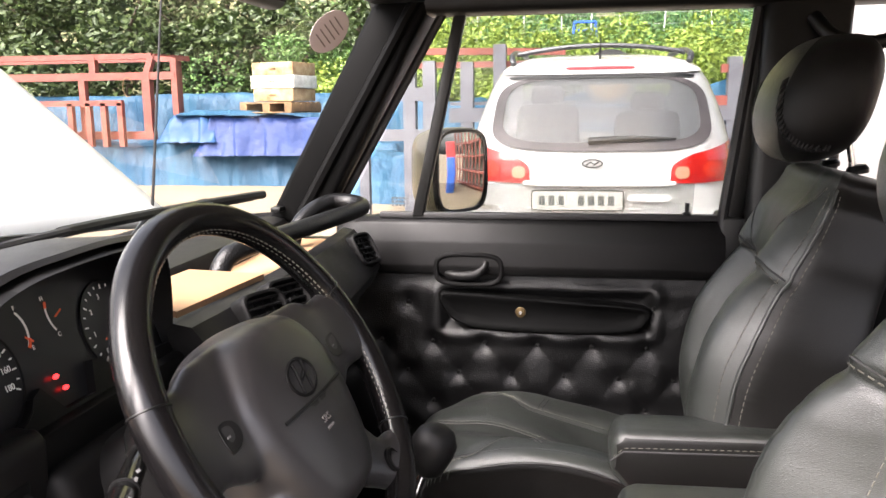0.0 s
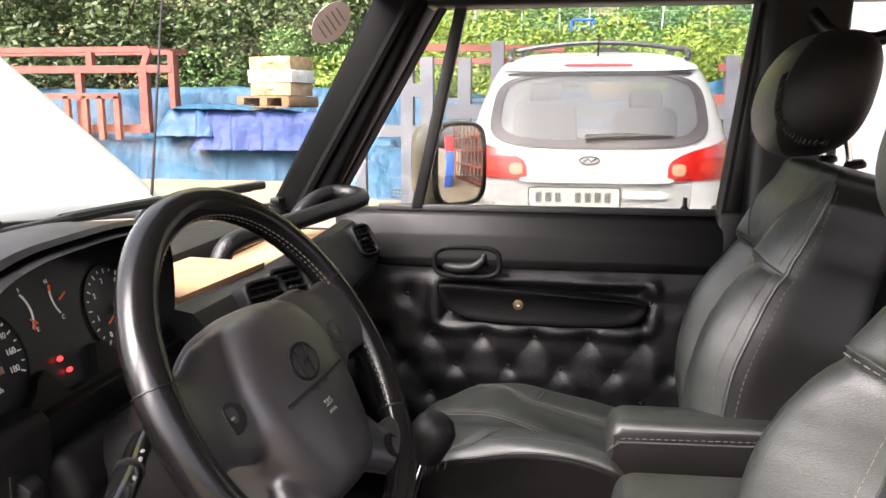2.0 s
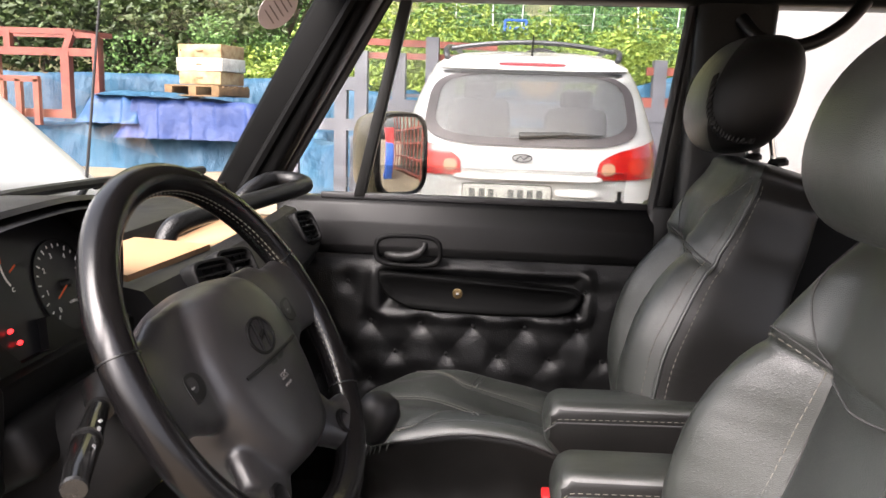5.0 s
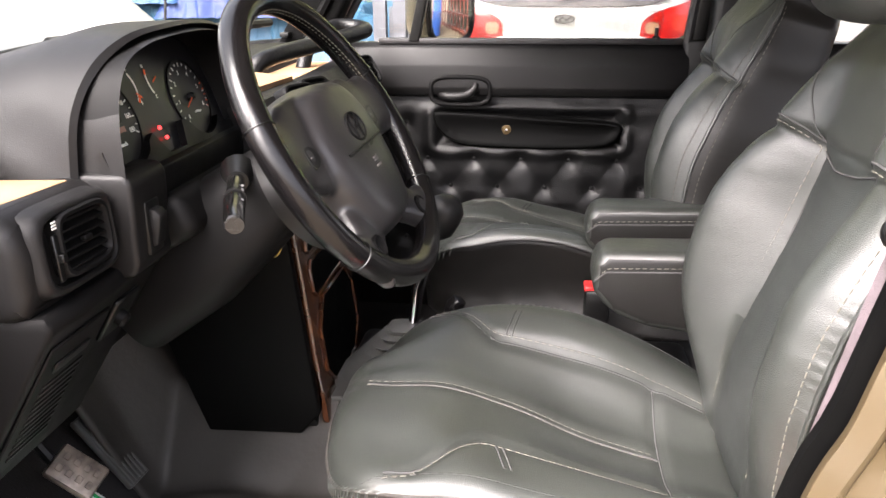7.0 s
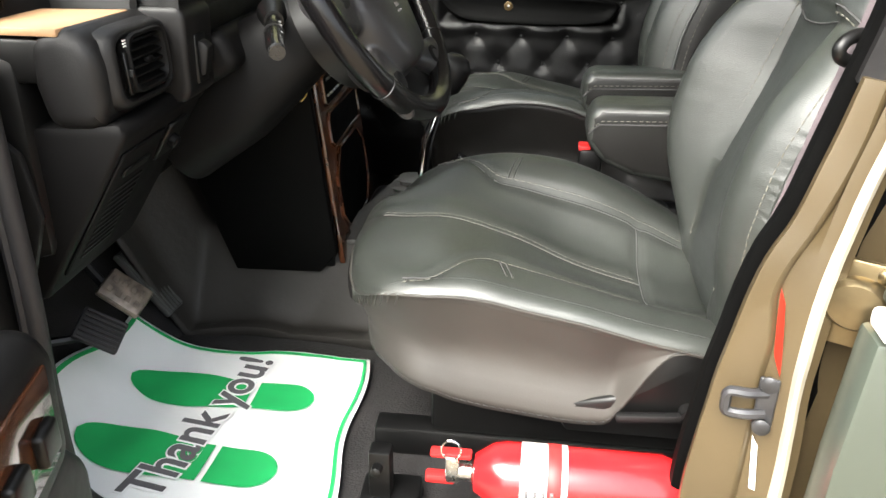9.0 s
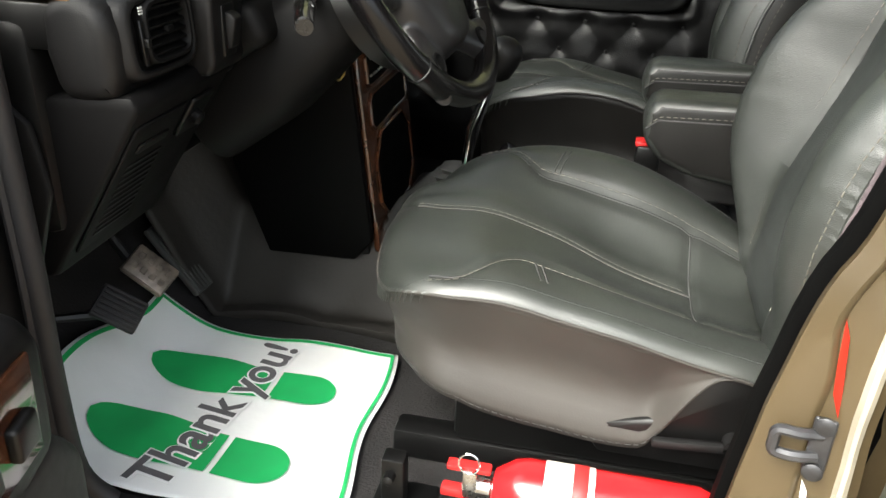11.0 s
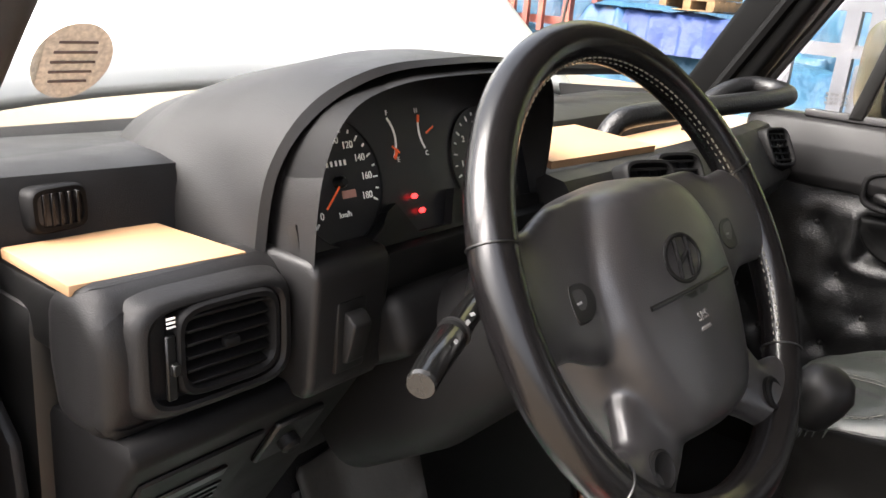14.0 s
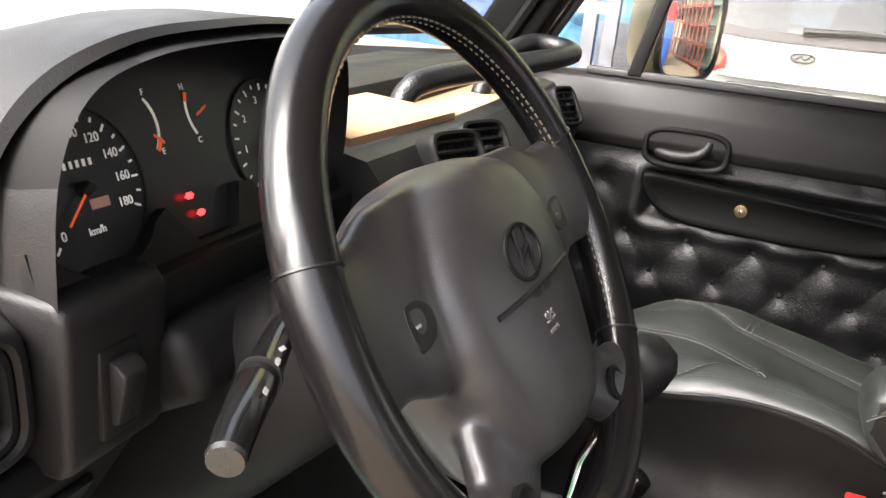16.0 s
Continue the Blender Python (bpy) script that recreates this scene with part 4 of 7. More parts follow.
HOOD_OUT = [(-0.100, -0.478, 1.088), (-0.102, -0.480, 1.118), (-0.102, -0.480, 1.154), (-0.096, -0.474, 1.215), (-0.081, -0.450, 1.262), (-0.066, -0.402, 1.288), (-0.056, -0.33, 1.296), (-0.056, -0.25, 1.296), (-0.060, -0.18, 1.287), (-0.066, -0.146, 1.262), (-0.072, -0.130, 1.20), (-0.080, -0.128, 1.12)]
HOOD_LIP = [(x + 0.006, y + 0.005 * (1 if y < -0.3 else -0.5), z - 0.004 if z > 1.25 else z) for x, y, z in HOOD_OUT]
HOOD_GROOVE = [(x - 0.012, y + 0.010 * (1 if y < -0.3 else -0.6), z - 0.007 if z > 1.25 else z) for x, y, z in HOOD_OUT]
HOOD_STEP = [(x + 0.004, y + 0.013 * (1 if y < -0.3 else -0.7), z - 0.009 if z > 1.25 else z) for x, y, z in HOOD_OUT]
HOOD_IN = [(-0.056, -0.466, 1.088), (-0.050, -0.468, 1.118), (-0.048, -0.472, 1.154), (-0.049, -0.466, 1.218), (-0.048, -0.444, 1.260), (-0.046, -0.398, 1.278), (-0.044, -0.33, 1.284), (-0.044, -0.25, 1.284), (-0.049, -0.19, 1.275), (-0.056, -0.157, 1.250), (-0.062, -0.143, 1.20), (-0.070, -0.141, 1.12)]
HOOD_BED = [(-0.108 - 0.33 * (z - 1.268) * (z < 1.268), max(min(y + 0.004 * (1 if y < -0.3 else -1), -0.150), -0.466), z - 0.006) for x, y, z in HOOD_IN]


def dome(x, y0, y1, z1, low):
    """A section of the hood's back, at x, between y0 and y1 with its crown at z1."""
    cy, hy = (y0 + y1) / 2, (y1 - y0) / 2
    return [(x, cy - hy * sgn_pow(math.cos(t), 0.75), low + (z1 - low) * abs(math.sin(t)) ** 0.62) for t in (math.pi * k / 11 for k in range(12))]


hood_rows = [dome(-0.42, -0.40, -0.18, 1.198, 1.14), dome(-0.34, -0.455, -0.145, 1.232, 1.13), dome(-0.23, -0.488, -0.128, 1.268, 1.12), [((a[0] - 0.155) / 2 - 0.02, b[1] * 0.5 + a[1] * 0.5, b[2] * 0.4 + a[2] * 0.6 + 0.003) for a, b in zip(HOOD_OUT, dome(-0.155, -0.489, -0.126, 1.288, 1.10))], HOOD_OUT]
part("instrument_hood", loft([smooth_line(r, 6) for r in hood_rows], cap=False, closed=False), DASH, dash, "arched dull grey instrument hood", angle=70)
part("hood_bezel", loft([smooth_line(r, 6) for r in (HOOD_OUT, HOOD_LIP, HOOD_GROOVE, HOOD_STEP, HOOD_IN)], cap=False, closed=False), DASH, dash, "slanting rim of the instrument hood", angle=60)
part("hood_recess", loft([smooth_line(r, 6) for r in (HOOD_IN, HOOD_BED)], cap=False, closed=False), DASH_SMOOTH, dash, "black inner wall of the hood", angle=60)
part("switch_panel", prism([(-0.050, 1.158), (-0.0425, 1.148), (-0.0455, 1.060), (-0.053, 1.048), (-0.10, 1.046), (-0.12, 1.158)], 'y', -0.474, -0.394, 0.006, 3), DASH, dash, "panel with the rocker switch between pod and column")
part("lower_fascia", prism([(-0.10, 1.155), (-0.050, 1.148), (-0.052, 1.10), (-0.075, 1.03), (-0.15, 1.03)], 'y', -0.47, -0.135, 0.006, 2), BLACK, dash)

face = [(-0.110 + (1.268 - z) / 3.0, y, z) for x, y, z in smooth_line(HOOD_BED, 6) if z > 1.132]
cluster = part("instrument_panel", loft([face, [(x - 0.006, y, z) for x, y, z in face]]), GAUGE, dash, "black instrument panel")
# frame of the instrument face: e1 to the driver's right, e2 up the face, e3 out of it
G_O = Vector((-0.0895, -0.31, 1.205))
G2 = (Vector((-0.110, 0, 1.268)) - Vector((-0.068, 0, 1.142))).normalized()
G1 = Vector((0, 1, 0))
G3 = G1.cross(G2)
GM = Matrix(((G1.x, G2.x, G3.x, G_O.x), (G1.y, G2.y, G3.y, G_O.y), (G1.z, G2.z, G3.z, G_O.z), (0, 0, 0, 1)))


def disc(cx, cy, r0, r1, a0=0, a1=360, z=0.0015, n=40, th=0.001):
    bm = bmesh.new()
    pts = []
    k = max(2, int(n * abs(a1 - a0) / 360))
    inn, out = [], []
    for i in range(k + 1):
        a = radians(a0 + (a1 - a0) * i / k)
        inn.append(bm.verts.new(GM @ Vector((cx + r0 * math.cos(a), cy + r0 * math.sin(a), z))))
        out.append(bm.verts.new(GM @ Vector((cx + r1 * math.cos(a), cy + r1 * math.sin(a), z))))
    for i in range(k):
        bm.faces.new((inn[i], out[i], out[i + 1], inn[i + 1]))
    r = bmesh.ops.extrude_face_region(bm, geom=bm.faces[:])
    bmesh.ops.translate(bm, vec=-G3 * th, verts=[v for v in r["geom"] if isinstance(v, bmesh.types.BMVert)])
    return bm


def bar(cx, cy, ang, l, w, z=0.002):
    a = radians(ang)
    m = GM @ Matrix.Translation((cx, cy, z)) @ Matrix.Rotation(a, 4, 'Z')
    return rbox(-l / 2, l / 2, -w / 2, w / 2, 0, 0.0008, 0, m=m)


def dial(cx, cy, r, a0, a1, step, numbers, needle, label):
    d = part("dial", disc(cx, cy, 0.0005, r, 0, 360, 0.001), GAUGE, cluster, label)
    part("dial_ring", disc(cx, cy, r * 0.985, r, 0, 360, 0.003, 48, 0.003), BLACK, d)
    ticks = []
    a, i = a0, 0
    n = int(round((a0 - a1) / step))
    for i in range(n + 1):
        a = a0 - step * i
        l = r * (0.10 if i % 2 == 0 else 0.06)
        ra = radians(a)
        ticks.append(bar(cx + (r * 0.90 - l / 2) * math.cos(ra), cy + (r * 0.90 - l / 2) * math.sin(ra), a, l, r * 0.028))
    part("scale_marks", merge(*ticks), MARK, d)
    for k, txt in enumerate(numbers):
        a = radians(a0 - (a0 - a1) * k / (len(numbers) - 1))
        lettering(txt, r * 0.165, GM @ Matrix.Translation((cx + r * 0.66 * math.cos(a), cy + r * 0.66 * math.sin(a), 0.002)), MARK, d, "numeral", 0.0003)
    na = radians(needle)
    part("needle", merge(bar(cx + r * 0.30 * math.cos(na), cy + r * 0.30 * math.sin(na), needle, r * 0.52, r * 0.030, 0.006)), NEEDLE, d, "orange needle")
    part("needle_hub", lathe([(r * 0.10, 0.0), (r * 0.10, 0.006), (r * 0.06, 0.009), (0.0005, 0.009)], 16, GM @ Matrix.Translation((cx, cy, 0.001))), BLACK, d)
    return d


speedo = dial(-0.104, -0.006, 0.0485, 226, -25, 12.55, ["0", "20", "40", "60", "80", "100", "120", "140", "160", "180"], 222, "round speedometer face")
lettering("km/h", 0.0065, GM @ Matrix.Translation((-0.102, -0.031, 0.002)), MARK, speedo, "lettering", 0.0003)
part("trip_window", rbox(-0.007, 0.007, -0.003, 0.003, 0, 0.001, 0, m=GM @ Matrix.Translation((-0.094, -0.016, 0.001))), plain("trip_counter", (0.30, 0.16, 0.13), 0.6), speedo)
part("odometer", merge(*[rbox(-0.0010, 0.0010, -0.0021, 0.0021, 0, 0.0006, 0, m=GM @ Matrix.Translation((-0.117 + 0.0048 * k, 0.0085, 0.0015))) for k in range(6)]), MARK, speedo)
tacho = dial(0.087, -0.006, 0.0485, 227, -25, 14.0, ["0", "1", "2", "3", "4", "5", "6"], 205, "round rev counter face")
lettering("x1000rpm", 0.0045, GM @ Matrix.Translation((0.094, -0.026, 0.002)), MARK, tacho, "lettering", 0.0003)
part("red_zone", merge(*[bar(0.087 + 0.0415 * math.cos(radians(a)), -0.006 + 0.0415 * math.sin(radians(a)), a, 0.004, 0.0014, 0.0026) for a in (17, 6, -4, -15, -25)]), NEEDLE, tacho)
g = part("fuel_gauge", disc(-0.055, 0.022, 0.0246, 0.0262, 42, -38, 0.0015), MARK, cluster)
part("reserve_mark", disc(-0.055, 0.022, 0.0246, 0.0272, -20, -40, 0.0022), NEEDLE, g)
lettering("F", 0.006, GM @ Matrix.Translation((-0.0365, 0.043, 0.002)), MARK, g, "numeral", 0.0003)
lettering("E", 0.006, GM @ Matrix.Translation((-0.031, 0.004, 0.002)), MARK, g, "numeral", 0.0003)
part("needle", bar(-0.035, 0.0125, -38, 0.010, 0.0016, 0.004), NEEDLE, g)
g = part("temperature_gauge", disc(0.031, 0.027, 0.0285, 0.0300, 162, 214, 0.0015), MARK, cluster)
part("hot_mark", disc(0.031, 0.027, 0.0285, 0.0310, 156, 168, 0.0022), NEEDLE, g)
lettering("H", 0.006, GM @ Matrix.Translation((0.001, 0.043, 0.002)), MARK, g, "numeral", 0.0003)
lettering("C", 0.006, GM @ Matrix.Translation((0.007, 0.006, 0.002)), MARK, g, "numeral", 0.0003)
part("needle", bar(0.0125, 0.0255, 24, 0.012, 0.0016, 0.004), NEEDLE, g)
for cx, cy in ((-0.022, -0.028), (-0.015, -0.041)):
    part("warning_lamp", merge(rbox(-0.0030, 0.0030, -0.0022, 0.0022, 0, 0.001, 0.0006, 1, m=GM @ Matrix.Translation((cx, cy, 0.004))), rbox(-0.0040, 0.0040, -0.0007, 0.0007, 0, 0.001, 0, m=GM @ Matrix.Translation((cx, cy, 0.004)))), LIT_RED, cluster, "lit red warning lamp")
# moulded mask round the dials
def mask_piece(pts, z=0.010):
    a = [GM @ Vector((x, y, 0.001)) for x, y in pts]
    b = [GM @ Vector((x, y, z)) for x, y in pts]
    return loft([a, b])


lower = [(-0.160, -0.078), (0.160, -0.078), (0.160, -0.050), (0.122, -0.048)]
lower += [(0.087 + 0.051 * math.cos(radians(a)), -0.006 + 0.051 * math.sin(radians(a))) for a in range(-40, -141, -10)]
lower += [(0.040, -0.030), (0.026, -0.028), (0.014, -0.058), (-0.030, -0.058), (-0.052, -0.030), (-0.064, -0.036)]
lower += [(-0.104 + 0.051 * math.cos(radians(a)), -0.006 + 0.051 * math.sin(radians(a))) for a in range(-50, -151, -10)]
lower += [(-0.160, -0.030)]
part("dial_mask", mask_piece(lower), BLACK, cluster, "moulded black mask below the dials", angle=20)
part("mask_edge", merge(*[tube([GM @ Vector((cx + 0.0512 * math.cos(radians(a)), -0.006 + 0.0512 * math.sin(radians(a)), 0.0102)) for a in range(a0, a1, 6)], 0.0008, 5) for cx, a0, a1 in ((-0.104, -150, -44),)]), DASH, cluster)


def vent(parent, m, w, h, slats, name="air_vent", knob=True, label="black slatted air vent", out=0.011):
    m = m @ Matrix.Translation((0, 0, out))
    """Rounded vent: frame, slats, dark duct; faces local z."""
    n = 36
    def oval(k, z, d=0.0, e=0.42):
        return [m @ Vector(((w - d) * k * sgn_pow(math.cos(t), e), (h - d) * k * sgn_pow(math.sin(t), e), z)) for t in (2 * math.pi * q / n for q in range(n))]
    v = part(name, loft([oval(1.06, -0.020), oval(1.02, -0.003), oval(1, 0.002), oval(1, 0.004, 0.0015), oval(1, 0.004, 0.0045), oval(1, 0.001, 0.006), oval(1, -0.0095, 0.008)], cap=False), DASH_SMOOTH, parent, label)
    part("duct", loft([oval(1, -0.0105, 0.004), oval(1, -0.0095, 0.004)]), GAUGE, v)
    for k in range(slats):
        y = -h + 2 * h * (k + 1) / (slats + 1)
        half = (w - 0.008) * (1 - abs(y / h) ** 5) ** 0.3
        part("slat", rbox(-half, half, -0.0014, 0.0014, -0.009, 0.001, 0.0005, 1, m=m @ Matrix.Translation((0, y, 0)) @ Matrix.Rotation(radians(24), 4, 'X')), DASH_SMOOTH, v)
    for k in range(4):
        x = -w * 0.62 + w * 1.24 * k / 3
        part("vane", rbox(x - 0.0008, x + 0.0008, -h * 0.85, h * 0.85, -0.0095, -0.006, 0, m=m), BLACK, v)
    if knob:
        part("knob", rbox(-0.006, 0.006, -0.003, 0.003, -0.002, 0.005, 0.002, 2, m=m), DASH_SMOOTH, v)
    return v


def facing(p, normal, up=(0, 0, 1)):
    z = Vector(normal).normalized()
    x = Vector(up).cross(z).normalized()
    y = z.cross(x)
    return Matrix(((x.x, y.x, z.x, p[0]), (x.y, y.y, z.y, p[1]), (x.z, y.z, z.z, p[2]), (0, 0, 0, 1)))


# driver's vent pod
pod = part("vent_pod", prism([(-0.150, 1.10), (-0.148, 1.146), (-0.118, 1.158), (-0.086, 1.152), (-0.073, 1.128), (-0.073, 1.070), (-0.086, 1.052), (-0.14, 1.052)], 'y', -0.616, -0.452, 0.018, 4), DASH, dash, "rounded pod with the driver's vent")
vent(pod, facing((-0.0640, -0.532, 1.113), (1, -0.05, 0.06)), 0.040, 0.0315, 6, label="slatted vent with centre knob", out=0.001)
part("vent_surround", loft([[facing((-0.0645, -0.538, 1.110), (1, -0.05, 0.06)) @ Vector((kw * sgn_pow(math.cos(t), 0.4), kh * sgn_pow(math.sin(t), 0.4), z)) for t in (2 * math.pi * q / 48 for q in range(48))] for kw, kh, z in ((0.066, 0.044, -0.018), (0.062, 0.0415, -0.006), (0.059, 0.0395, -0.0005), (0.056, 0.0375, 0.0015), (0.053, 0.035, 0.002), (0.050, 0.033, 0.0), (0.048, 0.032, -0.012))], cap=False), DASH, pod)
slm = facing((-0.0645, -0.576, 1.106), (1, -0.05, 0.06))
part("vent_slider", merge(rbox(-0.0035, 0.0035, -0.022, 0.022, -0.001, 0.002, 0.001, 1, m=slm), rbox(-0.002, 0.004, -0.004, 0.004, 0.0, 0.007, 0.001, 1, m=slm)), BLACK, pod)
part("slider_mark", merge(*[rbox(-0.003, 0.003, -0.0007 + 0.0028 * k, 0.0007 + 0.0028 * k, 0, 0.0006, 0, m=slm @ Matrix.Translation((0, 0.028, 0.0025))) for k in range(3)]), MARK, pod)
# demister vent at the driver's end, and the vents of the passenger's side
vent(dash, facing((-0.203, -0.570, 1.177), (1, 0.12, 0.10)), 0.022, 0.0165, 0, "demister_vent", False, "small demister vent", out=-0.002)
part("demister_recess", rbox(-0.010, 0.010, -0.014, 0.014, -0.004, 0.0005, 0.0002, 1, m=facing((-0.203, -0.570, 1.177), (1, 0.12, 0.10)) @ Matrix.Diagonal((1.7, 0.95, 1, 1))), GAUGE, dash)
for k in range(5):
    y = -0.582 + 0.0060 * k
    part("demister_slat", rbox(-0.212, -0.1995, y - 0.0011, y + 0.0011, 1.165, 1.189, 0.0004, 1), DASH, dash)
for y in (-0.020, 0.062):
    vent(dash, facing((-0.004 + bow(y), y, 1.156), (0.78, -0.34, 0.52)), 0.036, 0.033, 5, label="slatted centre vent", out=0.012)
vent(dash, facing((-0.004 + bow(0.535), 0.538, 1.146), (0.78, -0.30, 0.52)), 0.030, 0.034, 5, label="slatted passenger's vent")
part("side_screen_vent", rbox(-0.225, -0.205, 0.57, 0.60, 1.216, 1.226, 0.002), BLACK, dash)

# grab handle of the passenger's side
gh = smooth_line([(-0.135, 0.120, 1.150), (-0.128, 0.135, 1.195), (-0.110, 0.175, 1.212), (-0.065, 0.34, 1.222), (-0.024, 0.485, 1.232), (-0.020, 0.525, 1.236), (-0.045, 0.552, 1.240), (-0.085, 0.548, 1.242), (-0.110, 0.510, 1.232), (-0.130, 0.470, 1.205), (-0.140, 0.450, 1.16)], 8)
part("grab_handle", tube(gh, 0.0155, 12), VINYL, dash, "black vinyl grab handle")
# switch block right of the pod
sw = part("rocker_switch", rbox(-0.050, -0.0415, -0.452, -0.421, 1.066, 1.124, 0.003, 2), BLACK, dash, "rocker switch in its bezel")
part("rocker", prism([(-0.0430, 1.074), (-0.0365, 1.076), (-0.0300, 1.108), (-0.0360, 1.114), (-0.0430, 1.116)], 'y', -0.446, -0.427, 0.002, 2), DASH, sw)

# knee panel below the pod
KN = [(-0.068, 1.060), (-0.062, 1.045), (-0.190, 0.845), (-0.205, 0.842), (-0.30, 1.04)]
knee = part("knee_panel", prism(KN, 'y', -0.606, -0.395, 0.006, 2), DASH_SMOOTH, dash, "sloping knee panel with fuse cover")
K_N = Vector((0.845, 0, -0.535)).normalized()
KM = facing((-0.126, -0.535, 0.945), K_N * -1 if K_N.x < 0 else K_N)
part("fuse_cover", rbox(-0.060, 0.045, -0.085, 0.095, 0.0, 0.004, 0.002, 1, m=KM), DASH_SMOOTH, knee)
part("cover_grip", rbox(-0.040, 0.020, 0.055, 0.068, 0.004, 0.007, 0.002, 1, m=KM), BLACK, knee)
for k in range(11):
    part("slot", rbox(-0.044, 0.026, 0.035 - 0.010 * k, 0.039 - 0.010 * k, 0.0035, 0.0055, 0.0005, 1, m=KM), BLACK, knee)
kb = part("knob_switch", rbox(0.055, 0.105, 0.040, 0.095, 0.0, 0.006, 0.002, 1, m=KM), BLACK, knee)
part("turn_knob", lathe([(0.009, 0), (0.009, 0.008), (0.006, 0.011), (0.0003, 0.011)], 16, KM @ Matrix.Translation((0.075, 0.068, 0.006))), DASH_SMOOTH, kb)
part("kick_panel", prism([(-0.42, 0.58), (-0.42, 1.12), (-0.20, 1.12), (-0.185, 1.06), (-0.19, 0.95), (-0.22, 0.58)], 'y', -0.650, -0.632, 0.004), BLACK, dash, "black side kick panel")
part("kick_pad", prism([(-0.36, 0.85), (-0.36, 1.075), (-0.20, 1.062), (-0.165, 1.03), (-0.155, 0.96), (-0.19, 0.86)], 'y', -0.634, -0.624, 0.004), DASH, dash)
part("end_cap", prism([(-0.44, 1.10), (-0.44, 1.175), (-0.215, 1.198), (-0.21, 1.165), (-0.19, 1.14), (-0.19, 1.06)], 'y', -0.655, -0.643, 0.003), BLACK, dash)
part("tray_floor", rbox(-0.215, -0.12, -0.612, -0.49, 1.10, 1.145, 0.004), BLACK, dash)

# loose boards in the trays
BG = "plywood boards in the dashboard trays"
b1 = part("wooden_board", prism([(-0.204, -0.612), (-0.199, -0.498), (-0.100, -0.488), (-0.112, -0.614)], 'z', 1.148, 1.156, 0.0015), PLY)
tagged(b1, "varnished plywood board lying in the dashboard tray", "board", BG)
b2 = part("wooden_board", loft([[(-0.140, -0.125, 1.196 + h), (-0.136, 0.045, 1.196 + h), (-0.054, 0.108, 1.179 + h), (-0.066, -0.125, 1.181 + h)] for h in (0.0, 0.008)]), PLY)
tagged(b2, "varnished plywood board lying in the dashboard tray", "board", BG)
b3 = part("wooden_board", prism([(-0.170, 0.155), (-0.185, 0.57), (-0.095, 0.57), (-0.068, 0.155)], 'z', 1.155, 1.164, 0.0015), PLY)
tagged(b3, "plywood board in the tray below the grab handle", "board", BG)

# ---------------- steering column and wheel ----------------
col = thing("steering_column", "grey plastic steering column cover with indicator stalk", "steering column")
ax = Vector((0.852, -0.082, 0.517)).normalized()
W_C = Vector((0.1285, -0.2915, 1.166))


def col_ring(d, w, h, dz=0.0):
    c = W_C - ax * d + Vector((0, 0, dz))
    X = Vector((0, 1, 0))
    Y = ax.cross(X).normalized()
    return [c + X * w * sgn_pow(math.cos(t), 0.6) + Y * h * sgn_pow(math.sin(t), 0.6) for t in (2 * math.pi * q / 36 for q in range(36))]


part("column_cover", loft([col_ring(0.33, 0.10, 0.080, -0.035), col_ring(0.22, 0.100, 0.076, -0.030), col_ring(0.14, 0.085, 0.062, -0.020), col_ring(0.085, 0.070, 0.052, -0.012), col_ring(0.076, 0.06, 0.044, -0.010)]), DASH_SMOOTH, col)
part("column_skirt", prism([(-0.03, 1.12), (-0.20, 1.09), (-0.30, 0.955), (-0.245, 0.935), (-0.090, 1.030), (-0.01, 1.075)], 'y', -0.402, -0.165, 0.016, 4), DASH_SMOOTH, col, "lower dash panel below the column")
GLOSS = material("glossy_black_stalk", (0.004, 0.004, 0.004), 0.16, scale=20, vary=0.1, rough_vary=0.04)
st = part("indicator_stalk", tube([(0.024, -0.360, 1.133), (0.035, -0.398, 1.128), (0.048, -0.4365, 1.1235), (0.0485, -0.438, 1.1233), (0.062, -0.476, 1.118), (0.068, -0.490, 1.116)], [0.008, 0.0098, 0.0110, 0.0118, 0.0105, 0.0098], 20), GLOSS, col, "glossy black indicator stalk with switch ring")
part("stalk_tip", tube([(0.0678, -0.4895, 1.1161), (0.0690, -0.4925, 1.1156)], [0.0102, 0.0092], 20), material("dull_grey_end", (0.012, 0.012, 0.012), 0.25, scale=20), st, "dull grey end face")
part("stalk_ring", tube([(0.0455, -0.4290, 1.1243), (0.0462, -0.4312, 1.1241)], 0.0124, 20), DASH, st)
for k, (fx_, w_) in enumerate(((0.22, 1.0), (0.36, 0.8), (0.40, 0.6), (0.70, 1.2))):
    p = Vector((0.024, -0.360, 1.133)).lerp(Vector((0.068, -0.490, 1.116)), 0.28 + 0.62 * fx_)
    d_ = Vector((0.60, -0.05 + 0.10 * k, 0.80)).normalized()
    part("symbol", rbox(-0.0022, 0.0022, -0.0013, 0.0013, 0, 0.0006, 0, m=facing(p + d_ * 0.0116, d_) @ Matrix.Diagonal((w_, 1, 1, 1))), GREY_MARK, st, "pale symbol")
part("stalk_boot", tube([(0.018, -0.345, 1.134), (0.030, -0.378, 1.130)], [0.020, 0.012], 14), BLACK, col)

wheel = thing("steering_wheel", "four-spoke steering wheel with black leather rim", "steering wheel")
WX = Vector((0, 1, 0)) - ax * ax.y
WX.normalize()
WY = ax.cross(WX)
WM = Matrix(((WX.x, WY.x, ax.x, W_C.x), (WX.y, WY.y, ax.y, W_C.y), (WX.z, WY.z, ax.z, W_C.z), (0, 0, 0, 1)))
RR, TR = 0.1775, 0.0160


